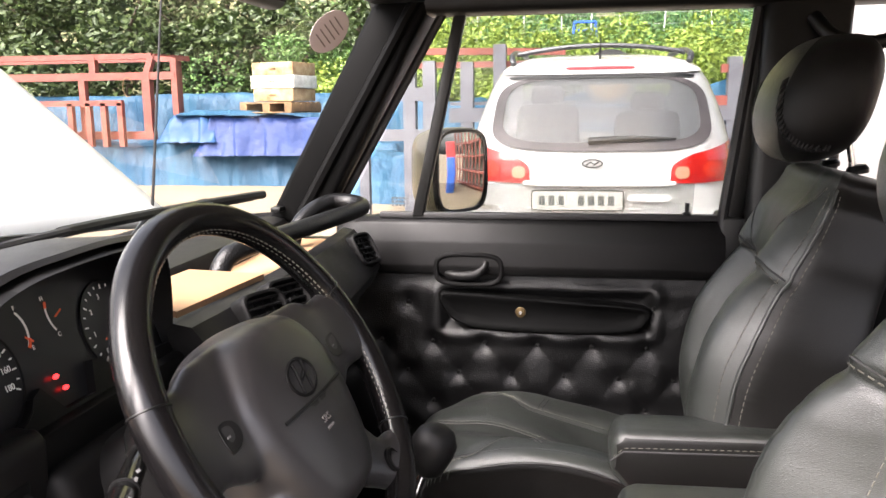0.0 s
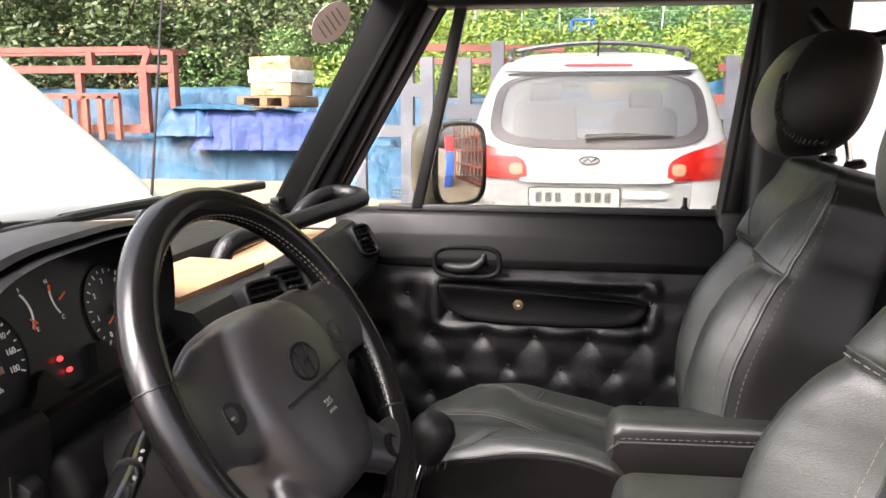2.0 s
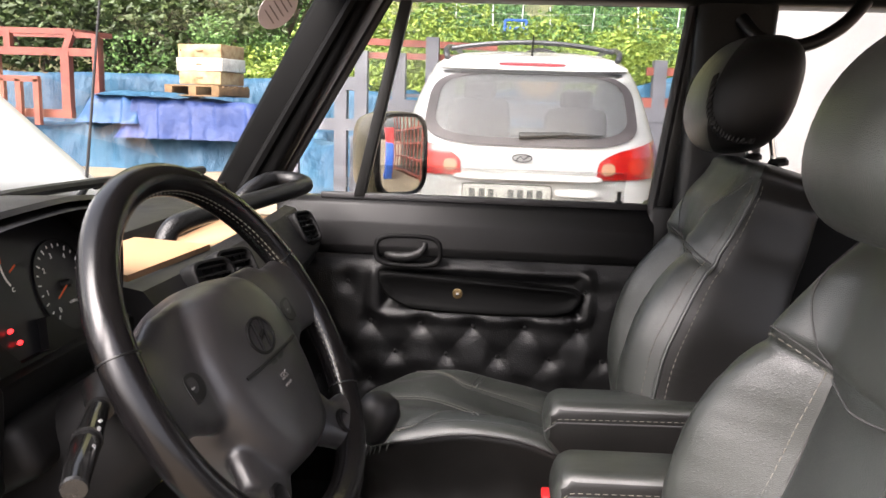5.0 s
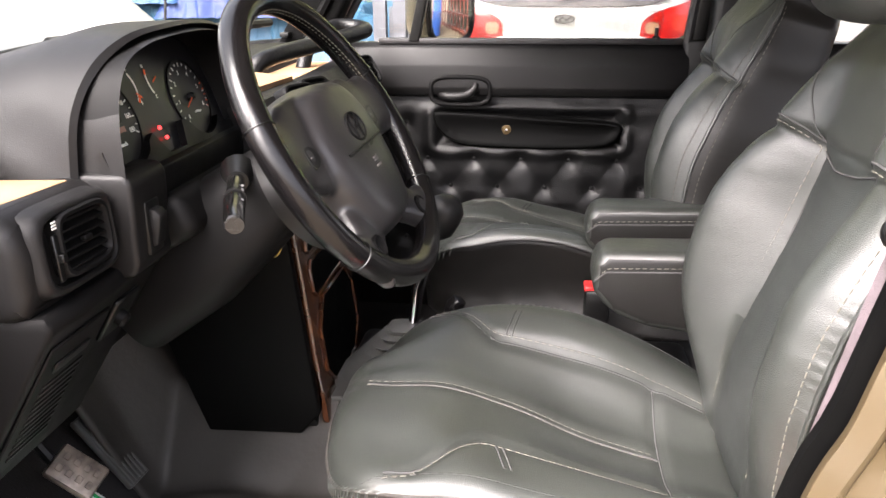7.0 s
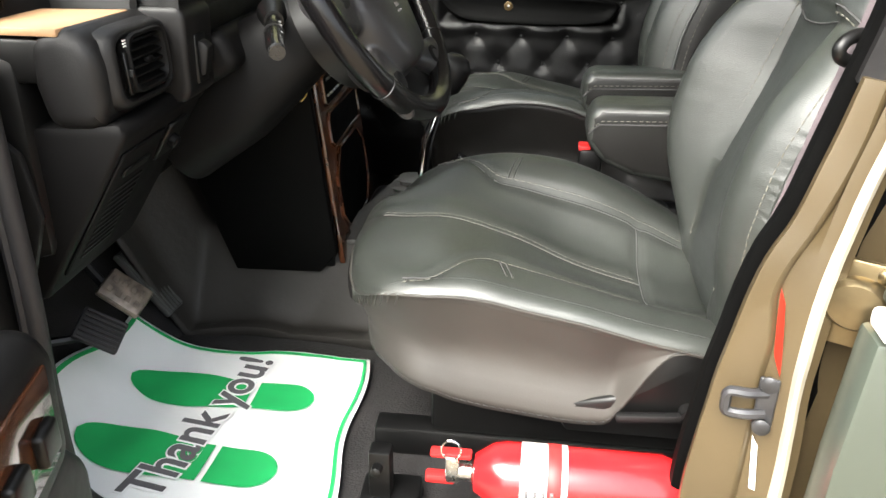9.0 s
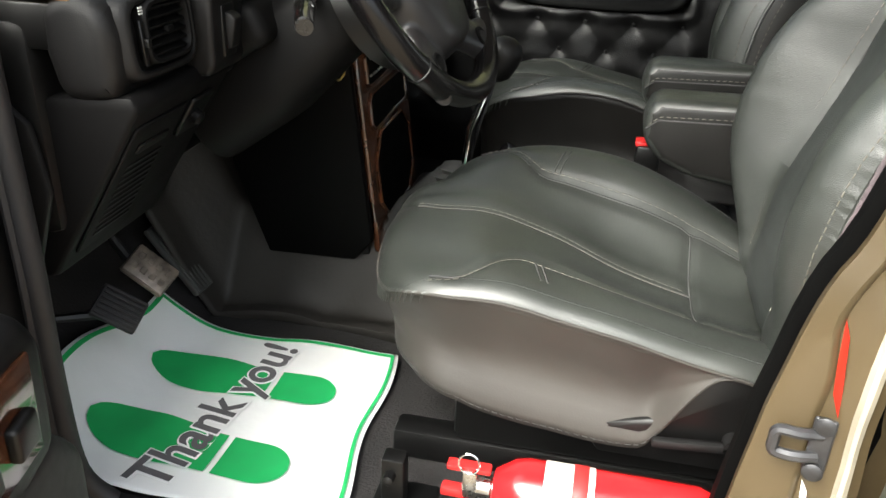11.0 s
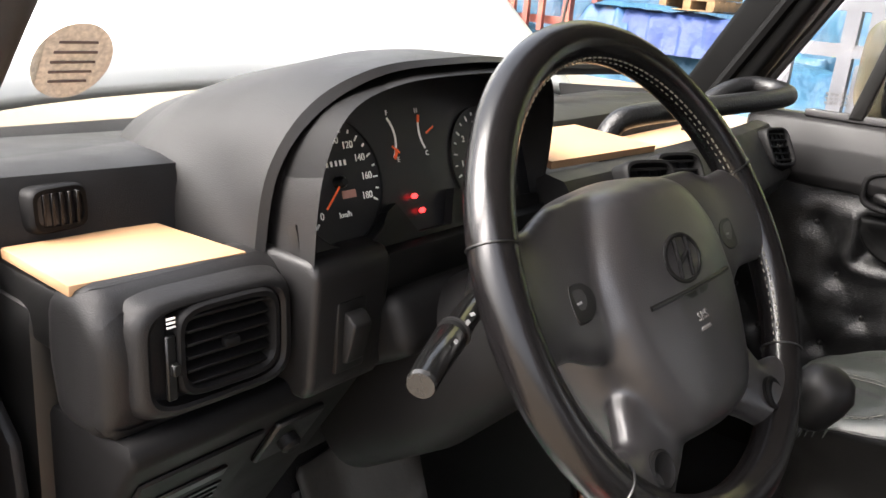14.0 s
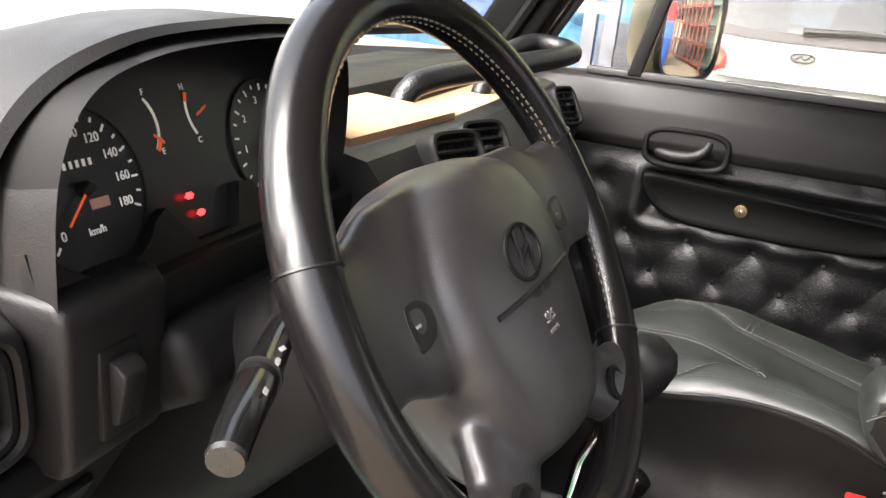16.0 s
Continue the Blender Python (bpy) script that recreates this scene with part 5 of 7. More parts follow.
def rim_pt(a, ro=0.0, z=0.0):
    return WM @ Vector(((RR + ro) * math.cos(a), (RR + ro) * math.sin(a), z))


part("rim", tube([rim_pt(2 * math.pi * k / 96) for k in range(96)], TR, 20, loop=True), RIM, wheel, "worn glossy black leather rim")
for a in (17, 163, 218, 322):
    aa = radians(a)
    part("rim_joint", tube([rim_pt(aa) + (rim_pt(aa, TR * 1.02 * math.cos(b), TR * 1.02 * math.sin(b)) - rim_pt(aa)) for b in (2 * math.pi * q / 24 for q in range(24))], 0.0009, 5, loop=True), BLACK, wheel)
part("stitching", dashes([rim_pt(radians(-38 + 256 * k / 160), -TR * 0.95, 0.006) for k in range(161)], 0.0007, 0.004, 0.003), THREAD, wheel, "grey rim stitching")
part("stitching", dashes([rim_pt(radians(-38 + 256 * k / 160), -TR * 1.0, 0.002) for k in range(161)], 0.0005, 0.003, 0.004), THREAD, wheel)


PX, PY = -0.004, -0.027


def pad_outline(grow, n=72):
    """Rounded trapezoid of the airbag cover, wide at the shoulders."""
    out = []
    for q in range(n):
        t = 2 * math.pi * q / n
        y = (0.086 + grow * 0.6) * sgn_pow(math.sin(t), 0.50)
        w = 0.084 + grow - 0.020 * ease(0.01, -0.08, y) - 0.012 * ease(0.03, 0.085, y)
        out.append((PX + w * sgn_pow(math.cos(t), 0.42), PY + y - 0.006 * (1 - abs(sgn_pow(math.cos(t), 0.42))) * (1 if y < 0 else -1)))
    return out


def pad():
    rings = []
    for grow, z in ((0.006, -0.060), (0.018, -0.040), (0.016, -0.022), (0.010, -0.008), (0.004, 0.004), (-0.003, 0.0125), (-0.011, 0.0175), (-0.024, 0.0205)):
        rings.append([WM @ Vector((x, y, z)) for x, y in pad_outline(grow)])
    edge = pad_outline(-0.024)
    for k, z in ((0.75, 0.0225), (0.5, 0.0240), (0.22, 0.0246)):
        rings.append([WM @ Vector((PX + (x - PX) * k, PY + (y - PY) * k, z)) for x, y in edge])
    return loft(rings)




def spoke(path, widths, lifts):
    """A padded arm through points of the wheel's plane, flaring into hub and rim."""
    P = smooth_line([(x, y, z) for (x, y), z in zip(path, lifts)], 6)
    m = len(P)
    rings = []
    for i, c in enumerate(P):
        a, b = P[max(0, i - 1)], P[min(m - 1, i + 1)]
        d = (b - a).normalized()
        q = Vector((-d.y, d.x, 0)).normalized()
        f = i / (m - 1) * (len(widths) - 1)
        k = min(int(f), len(widths) - 2)
        w = widths[k] + (widths[k + 1] - widths[k]) * ease(0, 1, f - k)
        rings.append([WM @ (c + q * w * sgn_pow(math.cos(t), 0.75) + Vector((0, 0, 0.0135 * sgn_pow(math.sin(t), 0.8)))) for t in (2 * math.pi * e / 24 for e in range(24))])
    return loft(rings)


ARMS = ((((-0.040, 0.010), (-0.095, 0.012), (-0.135, 0.013), (-0.174, 0.014)), (0.060, 0.056, 0.044, 0.046), (-0.012, -0.009, -0.008, -0.002)),
        (((0.040, 0.008), (0.095, 0.010), (0.130, 0.011), (0.174, 0.012)), (0.058, 0.054, 0.042, 0.045), (-0.012, -0.009, -0.008, -0.002)),
        (((-0.030, -0.060), (-0.066, -0.096), (-0.094, -0.120), (-0.122, -0.130)), (0.044, 0.038, 0.029, 0.038), (-0.018, -0.013, -0.008, -0.001)),
        (((0.025, -0.060), (0.058, -0.098), (0.082, -0.126), (0.108, -0.141)), (0.044, 0.036, 0.027, 0.036), (-0.018, -0.013, -0.008, -0.001)))
pd = part("airbag_pad", merge(pad(), *[spoke(*arm) for arm in ARMS]), PAD, wheel, "dull charcoal airbag cover moulded with its four spokes")
blend = pd.modifiers.new("blend", 'REMESH')
blend.mode, blend.voxel_size, blend.use_smooth_shade = 'VOXEL', 0.0026, True
soften = pd.modifiers.new("soften", 'SMOOTH')
soften.factor, soften.iterations = 0.5, 14


def on_pad(x, y, z=0.0250):
    return WM @ Matrix.Translation((x, y, z))


em = part("emblem", loft([[on_pad(-0.008, 0.002, 0.0238) @ Vector((rx * math.cos(t), ry * math.sin(t), z)) for t in (2 * math.pi * q / 40 for q in range(40))] for rx, ry, z in ((0.0255, 0.0185, -0.003), (0.0255, 0.0185, 0.0010), (0.0242, 0.0174, 0.0018), (0.0224, 0.0156, 0.0016), (0.0218, 0.0150, -0.0004), (0.001, 0.001, -0.0002))], cap=False), DASH_SMOOTH, pd, "oval embossed badge")
part("badge_bar", merge(tube([on_pad(-0.008, 0.002, 0.0244) @ Vector(v) for v in ((-0.011, -0.0135, 0), (-0.008, 0, 0.0006), (-0.005, 0.0145, 0))], 0.0019, 6), tube([on_pad(-0.008, 0.002, 0.0244) @ Vector(v) for v in ((0.005, -0.0145, 0), (0.008, 0, 0.0006), (0.011, 0.0135, 0))], 0.0019, 6), tube([on_pad(-0.008, 0.002, 0.0244) @ Vector(v) for v in ((-0.007, -0.003, 0), (0.0, 0.0, 0.0006), (0.007, 0.003, 0))], 0.0019, 6)), DASH_SMOOTH, em)
part("groove", tube([WM @ Vector((x, -0.0205, 0.0243 - 0.0042 * (abs(x - PX) / 0.062) ** 2)) for x in (-0.064 + 0.010 * k for k in range(13))], 0.0019, 8), BLACK, pd)
part("groove_step", prism([(-0.024, 0.0), (-0.016, -0.005), (0.008, -0.005), (0.016, 0.0)], 'z', -0.003, 0.0012, 0.0006, 1), BLACK, pd).matrix_basis = on_pad(0, -0.0222, 0.0234)
SOFT_MARK = plain("faded_grey_lettering", (0.075, 0.07, 0.07), 0.5)
lettering("SRS", 0.0095, on_pad(-0.010, -0.041, 0.0250), SOFT_MARK, pd, "lettering", 0.0005)
lettering("AIRBAG", 0.0042, on_pad(-0.010, -0.0495, 0.0247), SOFT_MARK, pd, "lettering", 0.0004)


for sg in (-1, 1):
    x, y = sg * 0.112, 0.001
    bm_h = on_pad(x, y, 0.0015)
    hbtn = part("horn_button", loft([[bm_h @ Vector((rx * (math.cos(t) if math.cos(t) * sg < 0 else sgn_pow(math.cos(t), 0.3) * 0.72), ry * math.sin(t), z)) for t in (2 * math.pi * q / 36 for q in range(36))] for rx, ry, z in ((0.0165, 0.0140, -0.008), (0.0165, 0.0140, 0.002), (0.0150, 0.0125, 0.0035), (0.002, 0.003, 0.0028))]), BLACK, wheel, "black horn button")
    part("button_rim", tube([bm_h @ Vector((0.0180 * (math.cos(t) if math.cos(t) * sg < 0 else sgn_pow(math.cos(t), 0.3) * 0.72), 0.0155 * math.sin(t), 0.0005)) for t in (2 * math.pi * q / 36 for q in range(36))], 0.0013, 6, loop=True), DASH_SMOOTH, hbtn)
    part("horn_symbol", rbox(-0.0022, 0.0022, -0.0008, 0.0008, 0, 0.0006, 0, m=on_pad(x - 0.003, y, 0.0048)), GREY_MARK, hbtn)
for x, y in ((-0.094, -0.119), (0.086, -0.130)):
    part("spoke_dimple", lathe([(0.0125, -0.004), (0.0135, 0.001), (0.0115, 0.0022), (0.009, 0.0), (0.0005, -0.0005)], 24, on_pad(x, y, 0.0065)), DASH_SMOOTH, wheel)
part("rear_cowl", loft([[WM @ Vector((r * 1.0 * math.cos(t) + PX, r * 0.88 * math.sin(t) - 0.025, z)) for t in (2 * math.pi * q / 40 for q in range(40))] for r, z in ((0.078, -0.03), (0.098, -0.050), (0.098, -0.074), (0.070, -0.082))]), BLACK, wheel)

# ---------------- centre console and levers ----------------
cons = thing("centre_console", "tall black console with burl wood trim", "console")
SIDE = [(-0.214, 0.810), (-0.158, 0.648), (-0.004, 0.652), (0.028, 0.690), (-0.006, 0.985), (-0.012, 1.06), (-0.16, 1.06)]
part("side_panel", prism(SIDE, 'y', -0.125, -0.108, 0.004), FELT, cons, "plain matt black side panel")
part("console_box", prism([(-0.205, 0.81), (-0.15, 0.655), (0.018, 0.655), (-0.014, 1.03), (-0.03, 1.08), (-0.16, 1.08)], 'y', -0.107, 0.17, 0.004), BLACK, cons)
# burl facing, leaning forward at its head
FM = Matrix.Translation((0.024, 0.03, 0.690)) @ Matrix.Rotation(radians(-6.5), 4, 'Y')
fr = part("wood_trim", rbox(-0.002, 0.010, -0.134, 0.134, -0.030, 0.325, 0.004, 2, m=FM), BURL, cons, "glossy dark burl wood facing")


def octagon(y0, y1, z0, z1, c):
    return [(y0 + c, z0), (y1 - c, z0), (y1, z0 + c), (y1, z1 - c), (y1 - c, z1), (y0 + c, z1), (y0, z1 - c), (y0, z0 + c)]


for z0, z1, c in ((0.012, 0.165, 0.040), (0.178, 0.235, 0.010), (0.250, 0.300, 0.006)):
    o8 = octagon(-0.105, 0.105, z0, z1, c)
    rc8 = prism(o8, 'x', 0.009, 0.0125, 0.001, 1)
    bmesh.ops.transform(rc8, matrix=FM, verts=rc8.verts)
    part("recess", rc8, FELT, fr)
    part("trim_edge", tube([FM @ Vector((0.0125, y, z)) for y, z in o8], 0.0030, 8, loop=True), BURL, fr, "rounded wooden edge")
part("radio_trim", merge(*[rbox(0.012, 0.016, -0.090, 0.090, z, z + 0.004, 0.001, 1, m=FM) for z in (0.262, 0.288)]), STEEL, fr, "bright metal strip")
part("hook", tube(smooth_line([(0.014, -0.224, 1.014), (0.021, -0.228, 1.002), (0.013, -0.230, 0.990), (0.004, -0.228, 0.998)], 6), 0.0016, 6), plain("brass", (0.6, 0.42, 0.15), 0.3, 1.0), cons, "small brass hook")

gl = thing("gear_lever", "bright steel gear lever with black knob and ribbed boot", "gear lever", at=(0.145, -0.012, 0.79))
part("lever_rod", tube([(0, 0, -0.05), (0.018, -0.003, 0.02), (0.026, -0.004, 0.08), (0.055, -0.004, 0.165)], [0.010, 0.0085, 0.011, 0.006], 14), CHROME, gl, "bright steel rod")
part("gear_knob", lathe([(0.006, -0.03), (0.016, -0.022), (0.022, -0.004), (0.024, 0.010), (0.019, 0.022), (0.010, 0.028), (0.0005, 0.029)], 24, pose(0.068, -0.004, 0.198, 0, 14, 0) @ Matrix.Scale(1.22, 4)), DASH, gl, "worn black pear-shaped knob")
def boot_ring(f, k):
    z = -0.088 + 0.100 * f
    rx, ry = (0.100 - 0.074 * f) * k, (0.084 - 0.060 * f) * k
    return [(-0.016 + 0.022 * f + rx * sgn_pow(math.cos(t), 0.6), 0.0 + ry * sgn_pow(math.sin(t), 0.6), z) for t in (2 * math.pi * q / 32 for q in range(32))]


bt = part("boot", loft([boot_ring((i + (0.35 if i % 2 else 0)) / 16, 1.06 if i % 2 else 0.74) for i in range(17)]), BOOT, gl, "ribbed dusty grey rubber boot", angle=25)
part("boot_frame", prism([(-0.108, -0.078), (0.085, -0.078), (0.085, 0.080), (-0.108, 0.080)], 'z', -0.096, -0.086, 0.004, 2), BOOT, bt, "dusty retaining frame")
tl = thing("transfer_lever", "short black lever between the seats", "lever", at=(0.20, 0.07, 0.78))
part("lever_rod", tube([(0.02, 0, -0.14), (0.005, 0.002, -0.03), (0.018, 0.006, 0.012)], 0.010, 10), BLACK, tl)
part("lever_knob", lathe([(0.008, -0.025), (0.014, -0.015), (0.017, 0.0), (0.013, 0.012), (0.0005, 0.015)], 18, pose(0.022, 0.007, 0.022, 0, 35, 0)), RIM, tl)
part("console_tray", rbox(0.05, 0.62, 0.0, 0.12, 0.70, 0.735, 0.02, 3), BLACK, cons)
tn = part("tunnel", prism([(-0.15, 0.555), (-0.12, 0.66), (-0.06, 0.71), (0.14, 0.71), (0.18, 0.66), (0.20, 0.555)], 'x', 0.04, 1.2, 0.02, 3), PILE)
tagged(tn, "carpeted gearbox tunnel between the seats", "tunnel", kind="structure")

# ---------------- pedals ----------------
pa = thing("accelerator_pedal", "long ribbed black accelerator pedal", "pedal", "pedals", at=(0, 0, 0))
am = facing((-0.286, -0.200, 0.655), (0.78, -0.05, 0.62))
part("pedal_plate", rbox(-0.024, 0.024, -0.068, 0.068, -0.008, 0.004, 0.003, 2, m=am), BOOT, pa)
for k in range(5):
    part("rib", rbox(-0.020 + 0.0088 * k, -0.0155 + 0.0088 * k, -0.064, 0.064, 0.004, 0.0075, 0.001, 1, m=am), BOOT, pa)
WORN = material("worn_pedal_metal", (0.17, 0.14, 0.115), 0.42, 0.5, scale=60, vary=0.4)
pb = thing("brake_pedal", "bare steel brake pedal with worn pad", "pedal", "pedals")
bm_ = facing((-0.254, -0.336, 0.705), (0.60, -0.45, 0.66), (0.35, 0.75, 0.55))
part("pedal_plate", rbox(-0.036, 0.036, -0.026, 0.026, -0.008, 0.003, 0.005, 3, m=bm_), WORN, pb, "bare steel plate")
part("pedal_pad", rbox(-0.034, 0.034, -0.024, 0.024, 0.003, 0.007, 0.003, 2, m=bm_), WORN, pb)
for i in range(4):
    for j in range(2):
        part("stud", rbox(-0.027 + 0.0155 * i, -0.018 + 0.0155 * i, -0.014 + 0.018 * j, -0.004 + 0.018 * j, 0.007, 0.0085, 0.001, 1, m=bm_), WORN, pb)
part("pedal_arm", tube([(-0.275, -0.335, 0.70), (-0.345, -0.33, 0.79), (-0.38, -0.33, 0.95)], 0.008, 8), BLACK, pb)
pc = thing("clutch_pedal", "ribbed black rubber clutch pedal", "pedal", "pedals")
cm = facing((-0.226, -0.460, 0.715), (0.62, -0.40, 0.68), (0.3, 0.6, 0.7))
part("pedal_plate", rbox(-0.032, 0.032, -0.025, 0.025, -0.008, 0.004, 0.004, 2, m=cm), RUBBER, pc)
for k in range(6):
    part("rib", rbox(-0.028, 0.028, -0.022 + 0.0077 * k, -0.0175 + 0.0077 * k, 0.004, 0.008, 0.001, 1, m=cm), RUBBER, pc)
part("pedal_arm", tube([(-0.248, -0.470, 0.708), (-0.33, -0.535, 0.720), (-0.38, -0.54, 0.90)], 0.007, 8), BLACK, pc)

# ---------------- paper floor mat ----------------
mat_t = thing("paper_mat", "white paper floor mat with green shoe prints", "floor mat")
MB, MC_, MD, ME_ = Vector((-0.285, -0.272)), Vector((0.112, -0.262)), Vector((0.130, -0.630)), Vector((-0.312, -0.625))


def mat_z(p):
    x, y = p
    z = 0.5665 + 0.5 * ((-0.225 - x) + math.sqrt((x + 0.225) ** 2 + 0.0012)) * 1.0
    z += 0.018 * ease(-0.29, -0.20, y)
    z += 0.0045 * noise.noise(Vector((x * 7, y * 9, 0.5))) + 0.0022 * noise.noise(Vector((x * 22, y * 16, 3.5)))
    return z


def mat_pt(u, v, out=0.0):
    a = MB.lerp(MC_, u)
    b = ME_.lerp(MD, u)
    p = a.lerp(b, v)
    p += Vector((0.006 * math.sin(v * 9), 0.004 * math.sin(u * 11)))
    return Vector((p.x, p.y, mat_z(p) + out))


sheet = part("sheet", loft([[mat_pt(i / 50, j / 44) for j in range(45)] for i in range(51)], closed=False), PAPER, mat_t, "creased white paper")
sheet.modifiers.new("thick", 'SOLIDIFY').thickness = 0.0012


def strip(f, n=60, w=0.5):
    bm = bmesh.new()
    rows = []
    for k in range(n + 1):
        a, b = f(k / n)
        rows.append((bm.verts.new(a), bm.verts.new(b)))
    for (a, b), (c, d) in zip(rows, rows[1:]):
        bm.faces.new((a, c, d, b))
    return bm


UP = 0.0042
part("border", strip(lambda t: (mat_pt(0.014 + 0.97 * t, 0.018, UP), mat_pt(0.014 + 0.97 * t, 0.034, UP))), GREEN_INK, mat_t, "green border line")
part("border", strip(lambda t: (mat_pt(0.985, 0.018 + 0.96 * t, UP), mat_pt(0.972, 0.018 + 0.96 * t, UP))), GREEN_INK, mat_t)
part("border", strip(lambda t: (mat_pt(0.014, 0.018 + 0.96 * t, UP), mat_pt(0.027, 0.018 + 0.96 * t, UP))), GREEN_INK, mat_t)


def shoe(toe, heel, half, a, b):
    """Part of a shoe sole between a and b along its length."""
    toe, heel = Vector(toe), Vector(heel)
    d = heel - toe
    q = Vector((-d.y, d.x)).normalized()
    def wid(t):
        base = 0.92 * math.sqrt(max(0.0, 1 - (1 - t / 0.30) ** 2)) if t < 0.30 else (0.92 - 0.22 * ease(0.30, 0.66, t) if t < 0.70 else 0.70 + 0.0 * t)
        if t > 0.86:
            base *= math.sqrt(max(0.0, 1 - ((t - 0.86) / 0.14) ** 2))
        return half * base
    n, m = 40, 10
    rows = []
    for i in range(n + 1):
        t = a + (b - a) * i / n
        c = toe + d * t
        w = max(0.0006, wid(t))
        row = []
        for j in range(m + 1):
            p = c + q * w * (-1 + 2 * j / m)
            row.append((p.x, p.y, mat_z(p) + UP))
        rows.append(row)
    return loft(rows, closed=False)


for toe, heel, h in (((-0.236, -0.386), (0.050, -0.388), 0.046), ((-0.244, -0.530), (0.043, -0.552), 0.049)):
    part("shoe_print", shoe(toe, heel, h, 0.0, 0.648), GREEN_INK, mat_t, "green printed shoe sole")
    part("heel_print", shoe(toe, heel, h, 0.680, 1.0), GREEN_INK, mat_t, "green printed shoe heel")
d = Vector((-0.072, -0.305)) - Vector((-0.120, -0.610))
ang = math.degrees(math.atan2(d.y, d.x))
for nm, up, bold, mt in (("lettering_edge", 0.0052, 0.0045, PAPER), ("lettering", 0.0062, 0.0016, GREY_INK)):
    lt = lettering("Thank you!", 0.088, pose(-0.090, -0.458, 0, 0, 0, ang) @ Matrix.Diagonal((0.84, 0.92, 1, 1)), mt, mat_t, nm, 0.0003, bold)
    for v in lt.data.vertices:
        v.co.z += mat_z((v.co.x, v.co.y)) + up

# ---------------- fire extinguisher and seat foot ----------------
fx = thing("fire_extinguisher", "small red fire extinguisher lying below the seat", "fire extinguisher", at=(0.335, -0.575, 0.624))
part("cylinder", lathe([(0.010, -0.030), (0.024, -0.026), (0.038, -0.004), (0.041, 0.012), (0.041, 0.20), (0.034, 0.22), (0.01, 0.225)], 32, pose(0, 0, 0, 0, 90, 0)), material("red_enamel", (0.52, 0.012, 0.015), 0.22, scale=12, vary=0.12, coat=0.5), fx)
part("label", lathe([(0.0415, 0.03), (0.0416, 0.031), (0.0416, 0.085), (0.0415, 0.086)], 32, pose(0, 0, 0, 0, 90, 0)), material("label_paper", (0.62, 0.60, 0.55), 0.5, scale=40, vary=0.2), fx, "pale printed label")
part("label_print", merge(*[rbox(0.036 + 0.010 * k, 0.040 + 0.010 * k, -0.046, -0.041, -0.012 + 0.002 * k, 0.014, 0.0005, 1) for k in range(4)]), GREY_INK, fx)
part("band", lathe([(0.0418, 0.062), (0.0425, 0.063), (0.0425, 0.078), (0.0418, 0.079)], 32, pose(0, 0, 0, 0, 90, 0)), plain("strap_red", (0.45, 0.02, 0.02), 0.5), fx)
part("valve", merge(tube([(-0.03, 0, 0), (-0.062, 0, 0)], 0.012, 14), rbox(-0.062, -0.045, -0.012, 0.012, -0.012, 0.026, 0.003)), STEEL, fx, "metal valve")
part("squeeze_lever", rbox(-0.082, -0.03, -0.008, 0.008, 0.022, 0.030, 0.003, 2), plain("lever_red", (0.5, 0.02, 0.02), 0.35), fx)
part("squeeze_lever", rbox(-0.088, -0.05, -0.008, 0.008, -0.018, -0.006, 0.003, 2), plain("lever_red_b", (0.5, 0.02, 0.02), 0.35), fx)
part("pin_ring", tube([(-0.055 + 0.012 * math.cos(t), -0.012, 0.040 + 0.014 * math.sin(t)) for t in (2 * math.pi * q / 20 for q in range(20))], 0.0014, 6, loop=True), CHROME, fx)
sb = part("seat_bracket", merge(rbox(0.178, 0.206, -0.595, -0.570, 0.585, 0.655, 0.004), rbox(0.165, 0.24, -0.60, -0.545, 0.556, 0.585, 0.004), lathe([(0.007, 0), (0.007, 0.012), (0.004, 0.014)], 8, pose(0.190, -0.595, 0.635, 90, 0, 0))), BLACK)
tagged(sb, "black steel seat mounting bracket with bolt", "bracket")
# ---------------- driver's door opening ----------------
X_IN = ((0.40, 0.535), (0.70, 0.546), (0.807, 0.558), (0.89, 0.571), (0.968, 0.589), (1.004, 0.603), (1.06, 0.618), (1.137, 0.637), (1.64, 0.735))
X_FOLD = ((0.40, 0.590), (0.70, 0.597), (0.835, 0.600), (0.88, 0.602), (0.938, 0.598), (1.005, 0.621), (1.06, 0.639), (1.126, 0.652), (1.64, 0.750))
X_LIP = ((0.40, 0.630), (0.74, 0.632), (0.84, 0.630), (0.915, 0.631), (0.995, 0.640), (1.065, 0.652), (1.14, 0.668), (1.64, 0.765))


def pillar_skin(columns, z0, z1, n=44, rough=0.0015):
    """A skin whose columns are (knots of x, offset in x, y), drawn from z0 to z1."""
    rings = []
    for i in range(n + 1):
        z = z0 + (z1 - z0) * i / n
        rings.append([(line_at(k, z) + dx + rough * 1.6 * noise.noise(Vector((dx * 30, z * 16, y * 9))), y + rough * noise.noise(Vector((dx * 40, z * 11, y * 30))), z) for k, dx, y in columns])
    return loft(rings)


